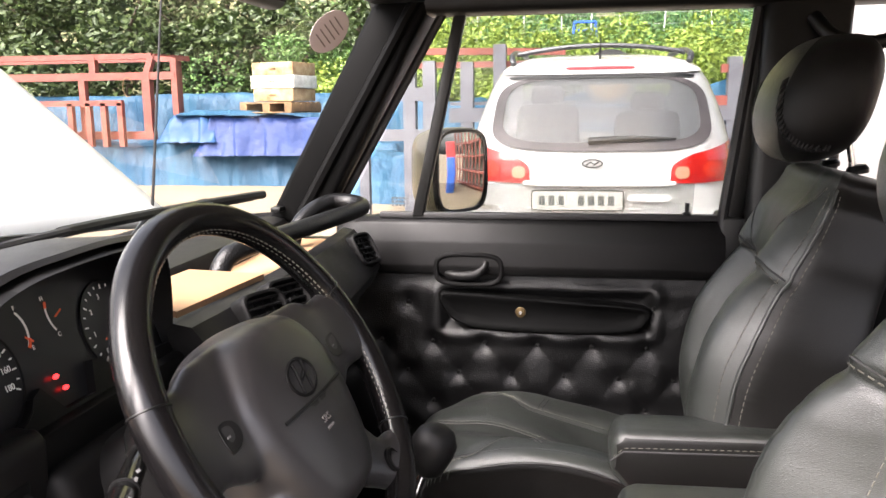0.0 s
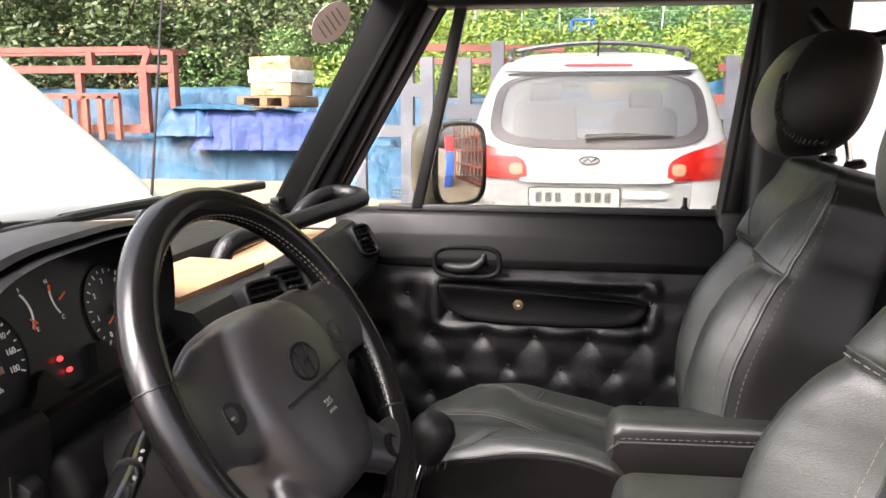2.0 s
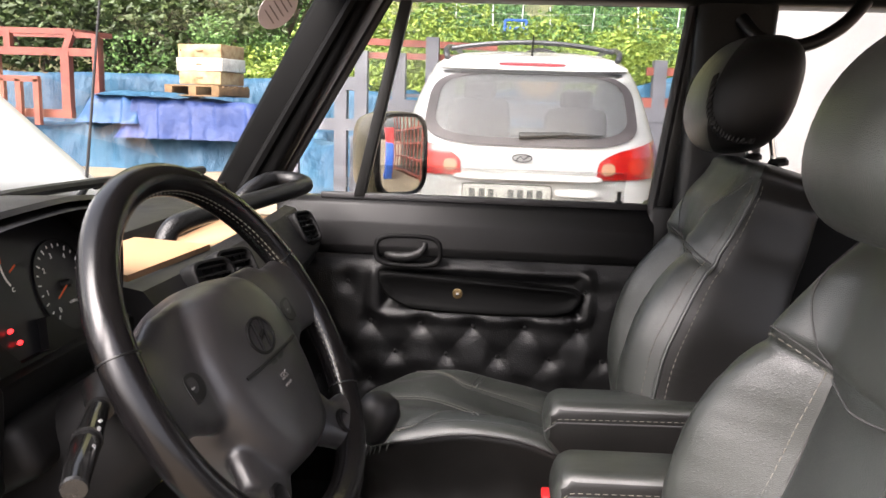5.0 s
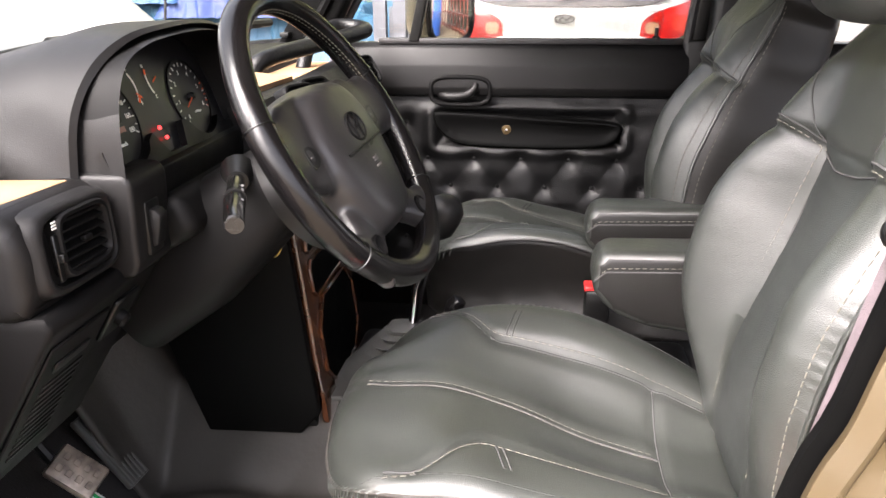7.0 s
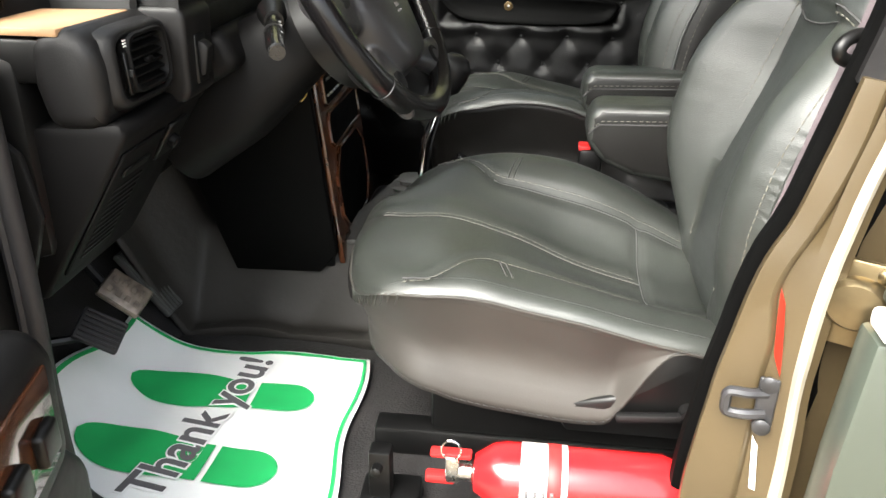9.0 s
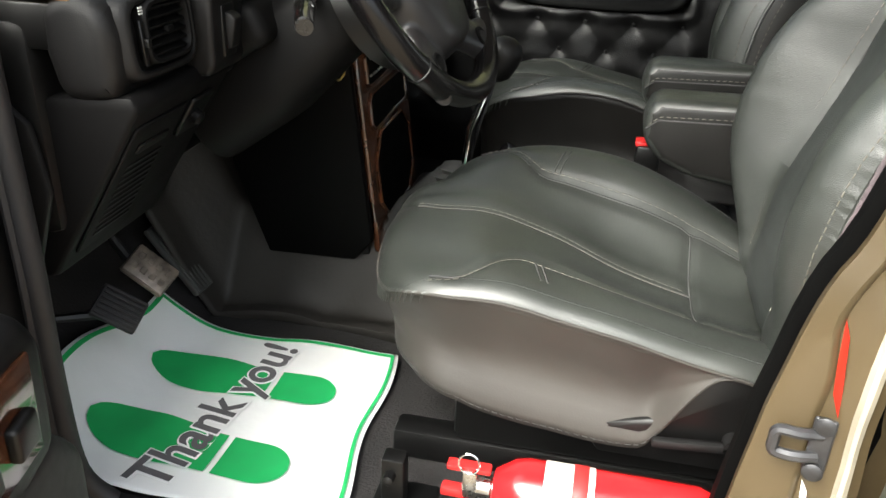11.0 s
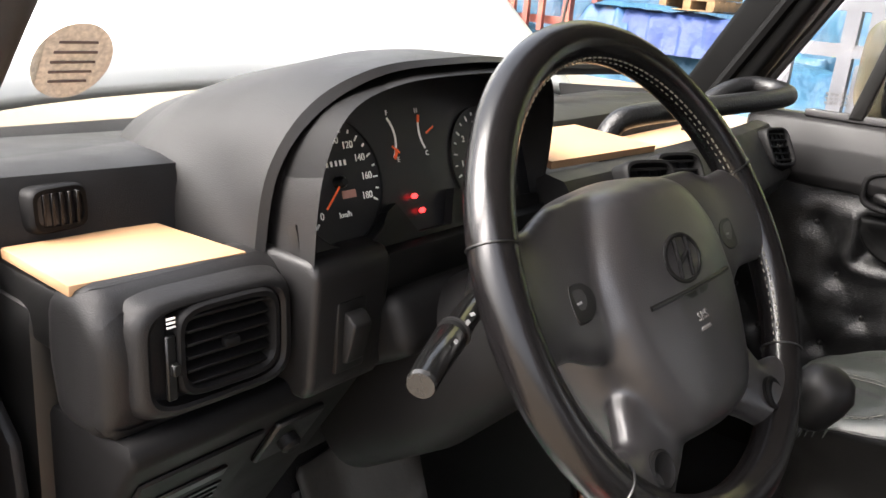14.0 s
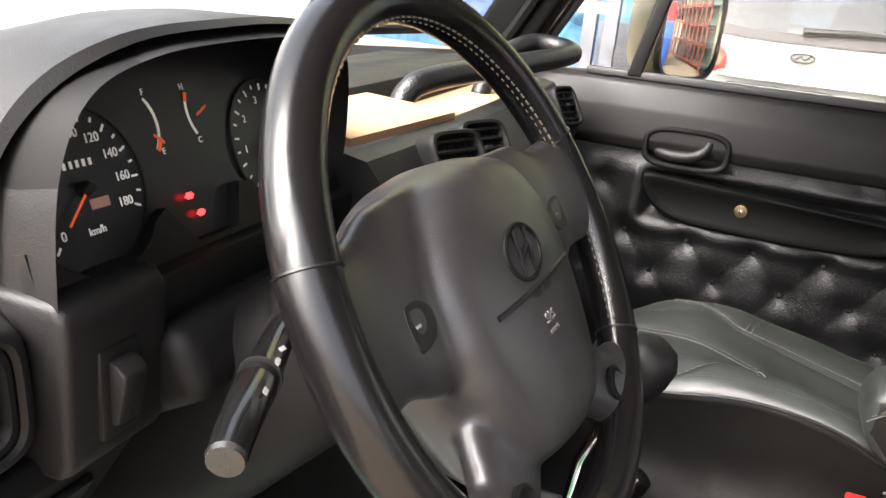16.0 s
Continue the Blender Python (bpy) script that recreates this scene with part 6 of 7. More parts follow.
part("door_pillar", pillar_skin([(X_IN, 0.012, -0.604), (X_IN, 0.0, -0.622), (X_IN, 0.0, -0.630), (X_IN, 0.006, -0.635), (X_FOLD, -0.004, -0.645), (X_FOLD, 0.0, -0.6445), (X_FOLD, 0.005, -0.640), (X_LIP, -0.014, -0.651), (X_LIP, 0.0, -0.656), (X_LIP, 0.020, -0.650), (X_LIP, 0.022, -0.604)], 0.42, 1.142), BEIGE, body, "beige painted middle pillar, chipped at its edge")
part("pillar_trim", pillar_skin([(X_IN, -0.004, -0.602), (X_IN, -0.006, -0.594), (X_IN, 0.10, -0.56), (X_IN, 0.12, -0.602)], 0.55, 1.64), FELT, body, "black trim inside the pillar")
part("upper_pillar", pillar_skin([(X_IN, 0.004, -0.600), (X_IN, 0.000, -0.618), (X_IN, 0.012, -0.636), (X_LIP, -0.002, -0.650), (X_LIP, 0.03, -0.648), (X_LIP, 0.05, -0.60)], 1.135, 1.64), SEAL, body, "dusty grey-brown seal round the upper pillar")
part("pillar_lip", pillar_skin([(X_LIP, -0.003, -0.655), (X_LIP, -0.001, -0.662), (X_LIP, 0.003, -0.664), (X_LIP, 0.008, -0.661), (X_LIP, 0.010, -0.654)], 0.45, 1.62), PALE_LIP, body, "pale worn pillar edge")
part("channel", pillar_skin([(X_LIP, 0.016, -0.580), (X_LIP, 0.020, -0.598), (X_LIP, 0.060, -0.604), (X_LIP, 0.10, -0.610), (X_LIP, 0.14, -0.612), (X_LIP, 0.14, -0.580)], 0.40, 1.60), BEIGE, body, "shaded beige door channel")
part("rear_panel", merge(prism([(0.640, 0.40), (0.650, 0.80), (0.658, 0.938), (2.2, 0.938), (2.2, 0.40)], 'y', -0.735, -0.690, 0.006, 2), prism([(0.668, 0.962), (0.72, 1.15), (2.2, 1.15), (2.2, 0.962)], 'y', -0.735, -0.690, 0.006, 2)), GREEN_GREY, body, "grey-green rear body panel")
part("panel_moulding", rbox(0.660, 2.2, -0.742, -0.700, 0.940, 0.960, 0.006, 2), OLD_WHITE, body, "white moulding on the rear panel")
part("sill", rbox(-0.30, 2.2, -0.72, -0.625, 0.42, 0.548, 0.02, 3), BEIGE, body)
part("sill_seal", tube([(-0.20, -0.635, 0.556), (0.50, -0.635, 0.556)], 0.012, 8), SEAL, body)
front_seal = smooth_line([(0.150, -0.668, 1.60), (0.028, -0.668, 1.41), (-0.064, -0.668, 1.308), (-0.100, -0.668, 1.271), (-0.140, -0.668, 1.226), (-0.154, -0.668, 1.187), (-0.164, -0.668, 1.14), (-0.165, -0.668, 1.05), (-0.165, -0.668, 0.90), (-0.172, -0.665, 0.74), (-0.170, -0.660, 0.62), (-0.14, -0.650, 0.57)], 6)
part("door_seal", tube(front_seal, 0.0125, 12), RUBBER, body, "dusty black door seal")
part("seal_groove", tube([p + Vector((-0.004, -0.012, 0)) for p in front_seal], 0.005, 6), RUBBER, body)
part("hinge_pillar", rbox(-0.34, -0.178, -0.735, -0.655, 0.45, 1.16, 0.015, 3), BLACK, body, "black hinge pillar")

def on_pillar(f, z, out=0.0):
    """A place on the pillar's outer face, f from its fold to its lip."""
    a, b = line_at(X_FOLD, z) + 0.005, line_at(X_LIP, z) - 0.014
    return Vector((a + (b - a) * f - out * 0.28, -0.640 - 0.011 * f - out * 0.96, z))


PILLAR_M = facing(on_pillar(0.42, 0.812, 0.003), (-0.28, -0.96, 0))
DARK_STEEL = material("greasy_dark_steel", (0.05, 0.05, 0.053), 0.35, 0.6, scale=40, vary=0.3)
stk = thing("door_striker", "greasy steel door striker on the pillar", "door striker")
part("striker_plate", rbox(-0.010, 0.010, -0.030, 0.030, 0.0, 0.005, 0.003, 3, m=PILLAR_M), DARK_STEEL, stk)
part("striker_loop", tube([PILLAR_M @ v for v in smooth_line([(0.0, 0.013, 0.004), (-0.018, 0.013, 0.012), (-0.036, 0.012, 0.014), (-0.038, 0.0, 0.014), (-0.036, -0.012, 0.014), (-0.018, -0.013, 0.012), (0.0, -0.013, 0.004)], 5)], 0.0055, 8), DARK_STEEL, stk)
for dz in (-0.026, 0.026):
    part("bolt", lathe([(0.0080, 0), (0.0095, 0.005), (0.006, 0.007), (0.0005, 0.007)], 14, PILLAR_M @ Matrix.Translation((0, dz, 0.006))), DARK_STEEL, stk)


def sticker_on_pillar(name, pts, mat, label):
    a = [on_pillar(f, z, 0.0012) for f, z in pts]
    b = [on_pillar(f, z, 0.0030) for f, z in pts]
    return tagged(part(name, loft([a, b]), mat, smooth=False), label, "sticker")


sticker_on_pillar("reflector_strip", [(-0.05, 0.940), (0.35, 0.925), (0.75, 0.872), (0.95, 0.846), (0.20, 0.866), (0.02, 0.90)], plain("orange_red_reflector", (0.30, 0.012, 0.005), 0.4), "orange-red reflective sticker on the door pillar")
sticker_on_pillar("pillar_label", [(0.10, 0.765), (0.50, 0.755), (0.90, 0.700), (0.55, 0.700)], PAPER, "small white paper sticker on the pillar")
cup_ = thing("body_bracket", "gold plated bracket in the door channel", "bracket", at=(0.676, -0.652, 0.932))
GOLD = material("gold_plating", (0.16, 0.125, 0.07), 0.34, 0.9, scale=20, vary=0.25)
BRM = facing((0, 0, 0), (-0.45, -0.89, 0))
part("bracket_plate", rbox(-0.026, 0.026, -0.046, 0.046, -0.004, 0.004, 0.003, 2, m=BRM), GOLD, cup_)
part("bracket_cup", loft([[BRM @ Vector((-0.006 + r * 1.15 * math.cos(t), 0.004 + r * math.sin(t), z)) for t in (2 * math.pi * q / 28 for q in range(28))] for r, z in ((0.027, 0.0), (0.026, 0.014), (0.022, 0.019), (0.008, 0.021))]), GOLD, cup_)
for dz in (-0.036, 0.036):
    part("bolt", lathe([(0.007, 0), (0.007, 0.005), (0.004, 0.007)], 12, BRM @ Matrix.Translation((0.012, dz, 0.004))), GOLD, cup_)

belt = thing("seat_belt", "mauve-black seat belt with black guide ring", "seat belt")
bl = smooth_line([(0.715, -0.560, 1.42), (0.682, -0.566, 1.26), (0.660, -0.572, 1.165), (0.640, -0.578, 1.09), (0.622, -0.585, 1.02), (0.604, -0.590, 0.94), (0.590, -0.594, 0.80), (0.585, -0.594, 0.62)], 6)
part("webbing", tube(bl, 0.020, 10, flat=0.12), material("belt_webbing", (0.060, 0.045, 0.050), 0.6, scale=30, bump=0.3, bump_scale=600), belt)
part("guide_ring", tube([(0.644 + 0.020 * math.cos(t), -0.580 + 0.012 * math.cos(t), 1.158 + 0.012 * math.sin(t)) for t in (2 * math.pi * q / 24 for q in range(24))], 0.0065, 10, loop=True), BLACK, belt)

ddoor = thing("driver_door", "open black trimmed driver's door with wooden switch plate", "car door", at=(-0.195, -0.705, 0))
ddoor.rotation_euler = (0, 0, math.atan2(-0.975, 0.21))
part("door_panel", rbox(0.02, 1.02, -0.05, 0.0, 0.55, 1.17, 0.015, 3), VINYL, ddoor)
part("door_shell", rbox(0.0, 1.03, -0.11, -0.05, 0.48, 1.18, 0.02, 3), BEIGE, ddoor)
part("armrest", prism([(0.125, 0.80), (0.112, 0.915), (0.140, 0.950), (0.70, 0.955), (0.74, 0.90), (0.70, 0.80), (0.40, 0.77)], 'y', 0.0, 0.118, 0.024, 4), DASH, ddoor, "black padded armrest")
wp = part("switch_plate", prism([(0.160, 0.828), (0.152, 0.918), (0.40, 0.922), (0.40, 0.828)], 'y', 0.114, 0.122, 0.003, 2), BURL, ddoor, "glossy burl wood switch plate")
for dx in (0.175, 0.235, 0.295):
    part("window_switch", rbox(dx, dx + 0.035, 0.120, 0.132, 0.850, 0.882, 0.004, 3), BLACK, wp)
part("door_pocket", prism([(0.06, 0.56), (0.05, 0.74), (0.10, 0.80), (0.80, 0.80), (0.86, 0.56)], 'y', 0.0, 0.10, 0.025, 4), RUBBER, ddoor, "black moulded door pocket")

# ---------------- windscreen furniture ----------------
def wiper(y0, y1, z, root, thick):
    w = thing("windscreen_wiper", "black windscreen wiper resting at the screen's foot", "wiper", "windscreen wipers")
    a, b = screen_at(y0, z, 0.055), screen_at(y1, z + 0.002, 0.055)
    mid = a.lerp(b, 0.5) + Vector((-0.010, 0, 0.010))
    part("arm", tube([screen_at(y0 - root, z - 0.030, 0.045), a + Vector((-0.012, 0, 0.002)), mid], [0.007, 0.005, 0.0035], 8), BLACK, w)
    part("blade", tube([a, a.lerp(b, 0.5) + Vector((-0.004, 0, 0)), b], 0.0055 * thick, 8), RUBBER, w)
    part("blade_bow", tube([a.lerp(b, 0.15), a.lerp(b, 0.35) + Vector((-0.010, 0, 0.006)), mid, a.lerp(b, 0.65) + Vector((-0.010, 0, 0.006)), b.lerp(a, 0.15)], 0.0042 * thick, 6), BLACK, w)
    part("blade_clip", tube([mid + Vector((0, -0.018, -0.001)), mid + Vector((0, 0.018, -0.001))], 0.0075 * thick, 6), BLACK, w)


wiper(-0.21, 0.11, 1.243, 0.12, 1.15)
wiper(0.335, 0.62, 1.236, 0.05, 0.9)


def oval_sticker(c, rx, rz, tilt, mat, label, nrm=(1, 0, -0.66)):
    """Thin oval label on the inside of the screen."""
    nrm = Vector(nrm).normalized()
    ey = Vector((0, 1, 0))
    ey = (ey - nrm * ey.dot(nrm)).normalized()
    ez = ey.cross(nrm) * -1
    pts = []
    for off in (0.0, 0.0008):
        ring = []
        for q in range(40):
            t = 2 * math.pi * q / 40
            u, v = rx * math.cos(t), rz * math.sin(t)
            uu = u * math.cos(tilt) - v * math.sin(tilt)
            vv = u * math.sin(tilt) + v * math.cos(tilt)
            ring.append(Vector(c) + ey * uu + ez * vv + nrm * (0.004 + off))
        pts.append(ring)
    s = part("oval_sticker", loft(pts), mat)
    bars = []
    for k in range(5):
        vv = (k - 2) * rz * 0.26
        half = rx * 0.55 * math.sqrt(1 - ((k - 2) * 0.26) ** 2)
        p0, p1 = [Vector(c) + ey * (h * math.cos(tilt) - vv * math.sin(tilt)) + ez * (h * math.sin(tilt) + vv * math.cos(tilt)) + nrm * 0.0055 for h in (-half, half)]
        bars.append(tube([p0, p1], 0.0012, 4))
    part("print_bar", merge(*bars), plain("faded_print", (0.14, 0.10, 0.09), 0.7), s)
    return tagged(s, label, "sticker", "oval windscreen stickers")


oval_sticker(screen_at(0.437, 1.556) + Vector((0.012, 0, 0)), 0.034, 0.043, radians(-24), plain("pink_paper", (0.46, 0.38, 0.35), 0.8), "faded pinkish oval paper sticker on the windscreen", (0.72, -0.55, -0.42))
oval_sticker(screen_at(-0.548, 1.279), 0.029, 0.033, 0.0, material("brown_dotted_paper", (0.66, 0.62, 0.56), 0.8, scale=260, vary=0.2), "dark dotted oval sticker on the windscreen")

im = thing("rear_view_mirror", "black interior mirror below the roof", "mirror", at=(-0.01, -0.03, 1.605))
part("mirror_shell", rbox(-0.022, 0.012, -0.13, 0.13, -0.055, 0.03, 0.012, 4), BLACK, im)
part("mirror_pane", rbox(0.012, 0.0145, -0.12, 0.12, -0.046, 0.022, 0.002, 1), CHROME, im)
part("mirror_stem", tube([(-0.02, 0, 0.0), (-0.01, 0, 0.06)], 0.009, 10), BLACK, im)
an = part("aerial", tube([(-0.55, 0.66, 1.08), (-0.47, 0.675, 1.80)], [0.004, 0.0018], 8), RUBBER)
tagged(an, "thin black whip aerial on the wing", "aerial")
part("lettering", merge(*[rbox(0.006 + 0.008 * i, 0.0115 + 0.008 * i, 0.6615, 0.663, 1.220 + 0.0075 * j, 1.2245 + 0.0075 * j) for i in range(5) for j in range(3)]), plain("etched_print", (0.05, 0.05, 0.05), 0.6), pdoor, "etched glass marking")

# =====================================================================
# Outside: parked car, yard, tarpaulins, hillside
# =====================================================================
suv = thing("parked_suv", "white parked off-road estate car seen from behind", "car", at=(0, 0, 0))
SX = 0.495
#            z     half  rear  front
SECT = [(0.30, 0.80, 4.72, 8.85), (0.38, 0.88, 4.58, 9.05), (0.55, 0.925, 4.50, 9.15), (0.66, 0.935, 4.49, 9.15), (0.70, 0.93, 4.55, 9.14), (0.85, 0.925, 4.56, 9.05), (1.00, 0.915, 4.57, 8.9), (1.08, 0.895, 4.58, 8.3),
        (1.17, 0.865, 4.61, 7.75), (1.30, 0.825, 4.67, 7.45), (1.45, 0.775, 4.745, 7.1), (1.60, 0.715, 4.83, 6.8), (1.70, 0.660, 4.92, 6.6), (1.755, 0.60, 5.05, 6.4), (1.80, 0.50, 5.25, 6.3), (1.825, 0.34, 5.45, 6.1)]


def suv_row(z):
    for a, b in zip(SECT, SECT[1:]):
        if a[0] <= z <= b[0]:
            t = (z - a[0]) / (b[0] - a[0])
            return [p + (q - p) * t for p, q in zip(a, b)]
    return list(SECT[-1])


EXPO = 0.36


def suv_ring(z, grow=0.0):
    _, w, r, f = suv_row(z)
    cy, L = (r + f) / 2, (f - r) / 2
    return [(SX + (w + grow) * sgn_pow(math.cos(t), EXPO), cy + (L + grow) * sgn_pow(math.sin(t), EXPO), z) for t in (2 * math.pi * q / 72 for q in range(144))]


def rear_y(x, z):
    _, w, r, f = suv_row(z)
    cy, L = (r + f) / 2, (f - r) / 2
    u = min(0.999, abs(x - SX) / w)
    return cy - L * (1 - u ** (2 / EXPO)) ** (EXPO / 2)


zs = sorted(set([s[0] for s in SECT] + [0.62, 0.78, 1.13] + [1.19 + 0.025 * k for k in range(19)] + [1.73]))


def in_oblong(x, z, hx, z0, z1, top):
    """Inside the rounded oblong of the tail's window."""
    v = (z - (z0 + z1) / 2) / ((z1 - z0) / 2)
    return abs((x - SX) / (hx * (1 - top * (v + 1) / 2))) ** 4 + abs(v) ** 4 < 1


shell = loft([suv_ring(z) for z in zs])
gone = []
for fc in shell.faces:
    c = fc.calc_center_median()
    if c.y < 5.6 and in_oblong(c.x, c.z, 0.658, 1.163, 1.640, 0.085) or c.y > 6.2 and abs(c.x - SX) < 0.60 and 1.19 < c.z < 1.66:
        gone.append(fc)
bmesh.ops.delete(shell, geom=gone, context='FACES')
part("body", shell, WHITE, suv, "white car body", angle=50)


def rear_patch(outline, off, th=0.004, n=10):
    """Fills an outline of (x, z) on the tail, following its curve."""
    cx = sum(p[0] for p in outline) / len(outline)
    cz = sum(p[1] for p in outline) / len(outline)
    rings = []
    for k in range(n, 0, -1):
        s = k / n
        rings.append([Vector((cx + (x - cx) * s, rear_y(cx + (x - cx) * s, cz + (z - cz) * s) - off, cz + (z - cz) * s)) for x, z in outline])
    rings.insert(0, [p + Vector((0, th + off, 0)) for p in rings[0]])
    return loft(rings)


def oblong(x0, x1, z0, z1, e=0.5, n=48, top=0.0, skew=0.0):
    cx, cz, hx, hz = (x0 + x1) / 2, (z0 + z1) / 2, (x1 - x0) / 2, (z1 - z0) / 2
    out = []
    for q in range(n):
        t = 2 * math.pi * q / n
        u, v = sgn_pow(math.cos(t), e), sgn_pow(math.sin(t), e)
        out.append((cx + hx * u * (1 - top * (v + 1) / 2) + skew * v, cz + hz * v))
    return out


def rear_line(outline, off):
    return [Vector((x, rear_y(x, z) - off, z)) for x, z in outline]


o1, o2 = oblong(SX - 0.695, SX + 0.695, 1.135, 1.650, 0.5, 72, top=0.09), oblong(SX - 0.622, SX + 0.622, 1.19, 1.630, 0.5, 72, top=0.08)
part("window_band", loft([rear_line(o1, -0.01), rear_line(o1, 0.014), rear_line(o2, 0.014), rear_line(o2, -0.03)], cap=False), material("grey_window_band", (0.040, 0.035, 0.037), 0.55, spec=0.25, scale=6), suv, "grey band round the rear window")


def dusty(name, clear, dust):
    """Pane under an even film of dust."""
    m = bpy.data.materials.new(name)
    m.use_nodes = True
    t = m.node_tree
    N, L = t.nodes, t.links
    N.clear()
    out, mix, tr, b = N.new("ShaderNodeOutputMaterial"), N.new("ShaderNodeMixShader"), N.new("ShaderNodeBsdfTransparent"), N.new("ShaderNodeBsdfPrincipled")
    tr.inputs["Color"].default_value = (0.85, 0.88, 0.88, 1)
    b.inputs["Base Color"].default_value = (*dust, 1)
    b.inputs["Roughness"].default_value = 0.35
    b.inputs["Specular IOR Level"].default_value = 0.35
    tc, n1, mr = N.new("ShaderNodeTexCoord"), N.new("ShaderNodeTexNoise"), N.new("ShaderNodeMapRange")
    n1.inputs["Scale"].default_value, n1.inputs["Detail"].default_value = 3.0, 5
    mr.inputs["To Min"].default_value, mr.inputs["To Max"].default_value = 1 - clear - 0.10, 1 - clear + 0.10
    L.new(tc.outputs["Object"], n1.inputs["Vector"])
    L.new(n1.outputs["Fac"], mr.inputs["Value"])
    L.new(mr.outputs["Result"], mix.inputs[0])
    L.new(tr.outputs[0], mix.inputs[1])
    L.new(b.outputs[0], mix.inputs[2])
    L.new(mix.outputs[0], out.inputs[0])
    return m


pane = part("rear_window", rear_patch(o2, 0.006, 0.004), dusty("dusty_rear_glass", 0.60, (0.075, 0.075, 0.08)), suv, "dusty grey rear window")
pane.visible_shadow = False
fw = part("front_window", loft([[(SX - 0.63 + 1.26 * k / 8, suv_row(z)[3] - 0.03 - 0.10 * (k / 4 - 1) ** 2, z) for k in range(9)] for z in (1.17, 1.3, 1.45, 1.58, 1.68)], closed=False), GLASS, suv)
fw.visible_shadow = False
CABIN = material("dark_cabin_cloth", (0.022, 0.022, 0.025), 0.8, scale=6)
part("load_cover", rbox(SX - 0.72, SX + 0.72, 4.78, 7.2, 1.06, 1.12, 0.02), CABIN, suv, "dark load cover behind the seats")
for sg, yy, zt in ((-1, 5.75, 1.46), (1, 5.75, 1.40)):
    sb_ = part("seat_back", loft([[(SX + sg * 0.36 + w * sgn_pow(math.cos(t), 0.5), yy + 0.08 * sgn_pow(math.sin(t), 0.5), z) for t in (2 * math.pi * q / 20 for q in range(20))] for z, w in ((1.12, 0.24), (zt - 0.06, 0.23), (zt - 0.01, 0.20), (zt, 0.15))]), CABIN, suv, "dark seat back inside the car")
    part("head_rest", rbox(SX + sg * 0.36 - 0.12, SX + sg * 0.36 + 0.12, yy - 0.05, yy + 0.05, zt - 0.01, zt + 0.15, 0.045, 3), CABIN, sb_)
part("window_shade", rear_patch(oblong(SX - 0.58, SX + 0.58, 1.632, 1.652, 0.5), 0.024), BLACK, suv)
part("spoiler", rear_patch(oblong(SX - 0.66, SX + 0.66, 1.660, 1.76, 0.5, top=0.12), 0.035, 0.05), WHITE, suv)
part("brake_lamp", rear_patch(oblong(SX - 0.215, SX + 0.215, 1.690, 1.715, 0.4), 0.046), plain("brake_lens", (0.17, 0.006, 0.010), 0.3), suv, "red high brake lamp")
LENS = material("red_lamp_lens", (0.20, 0.004, 0.004), 0.22, scale=9, color2=(0.27, 0.010, 0.006), coat=0.3)
for sg in (-1, 1):
    o = [(SX + sg * (0.893 - (0.893 - a) * 1.02), z) for a, z in ((0.455, 0.925), (0.435, 0.965), (0.450, 1.045), (0.55, 1.110), (0.68, 1.150), (0.80, 1.195), (0.866, 1.208), (0.885, 1.12), (0.893, 1.00), (0.885, 0.945), (0.70, 0.930))]
    lamp = part("tail_lamp", rear_patch([tuple(p)[0::1][:2] for p in [(v.x, v.y) for v in smooth_line([(a, b, 0) for a, b in o], 4, loop=True)]], 0.014, 0.02), LENS, suv, "red tail lamp")
    part("indicator", rear_patch(oblong(SX + sg * 0.492 - 0.042, SX + sg * 0.492 + 0.042, 0.955, 1.035, 0.7), 0.019), plain("clear_lens", (0.24, 0.13, 0.08), 0.2), lamp, "clear indicator lens")
    part("stop_disc", rear_patch(oblong(SX + sg * 0.675 - 0.06, SX + sg * 0.675 + 0.06, 0.96, 1.075, 1.0), 0.020), plain("red_disc", (0.30, 0.016, 0.006), 0.25), lamp)
part("tailgate_garnish", rear_patch(oblong(SX - 0.465, SX + 0.455, 0.905, 0.945, 0.4), 0.035, 0.03), WHITE, suv)
ring = [(SX - 0.042 + 0.060 * math.cos(t), 1.054 + 0.026 * math.sin(t)) for t in (2 * math.pi * q / 32 for q in range(32))]
bd = part("badge", tube([Vector((x, rear_y(x, z) - 0.012, z)) for x, z in ring], 0.0045, 6, loop=True), DARK_STEEL, suv, "oval chrome badge")
part("badge_stroke", tube([Vector((SX - 0.042 + x, rear_y(SX, 1.054) - 0.014, 1.054 + z)) for x, z in ((-0.038, -0.012), (-0.010, 0.012), (0.010, -0.010), (0.040, 0.014))], 0.0055, 6), DARK_STEEL, bd)
part("plate_frame", rear_patch(oblong(SX - 0.413, SX + 0.151, 0.735, 0.875, 0.15), 0.012, 0.012), BLACK, suv)
pl = part("number_plate", rear_patch(oblong(SX - 0.406, SX + 0.144, 0.742, 0.868, 0.15), 0.020, 0.012), plain("plate_white", (0.30, 0.305, 0.29), 0.6), suv, "white number plate")
bars = []
for k, wd in ((0, .05), (1, .05), (2, .045), (4, .05), (5, .05), (6, .05), (7, .05)):
    xx = SX - 0.365 + 0.060 * k
    bars.append(rear_patch(oblong(xx, xx + wd * 0.75, 0.772, 0.838, 0.2, 12), 0.026, 0.004, 2))
part("plate_bar", merge(*bars), plain("plate_ink", (0.045, 0.05, 0.052), 0.6), pl, "dark bars on the plate")
part("tailgate_handle", rear_patch(oblong(SX + 0.17, SX + 0.43, 0.80, 0.85, 0.6), 0.022, 0.02), WHITE, suv)
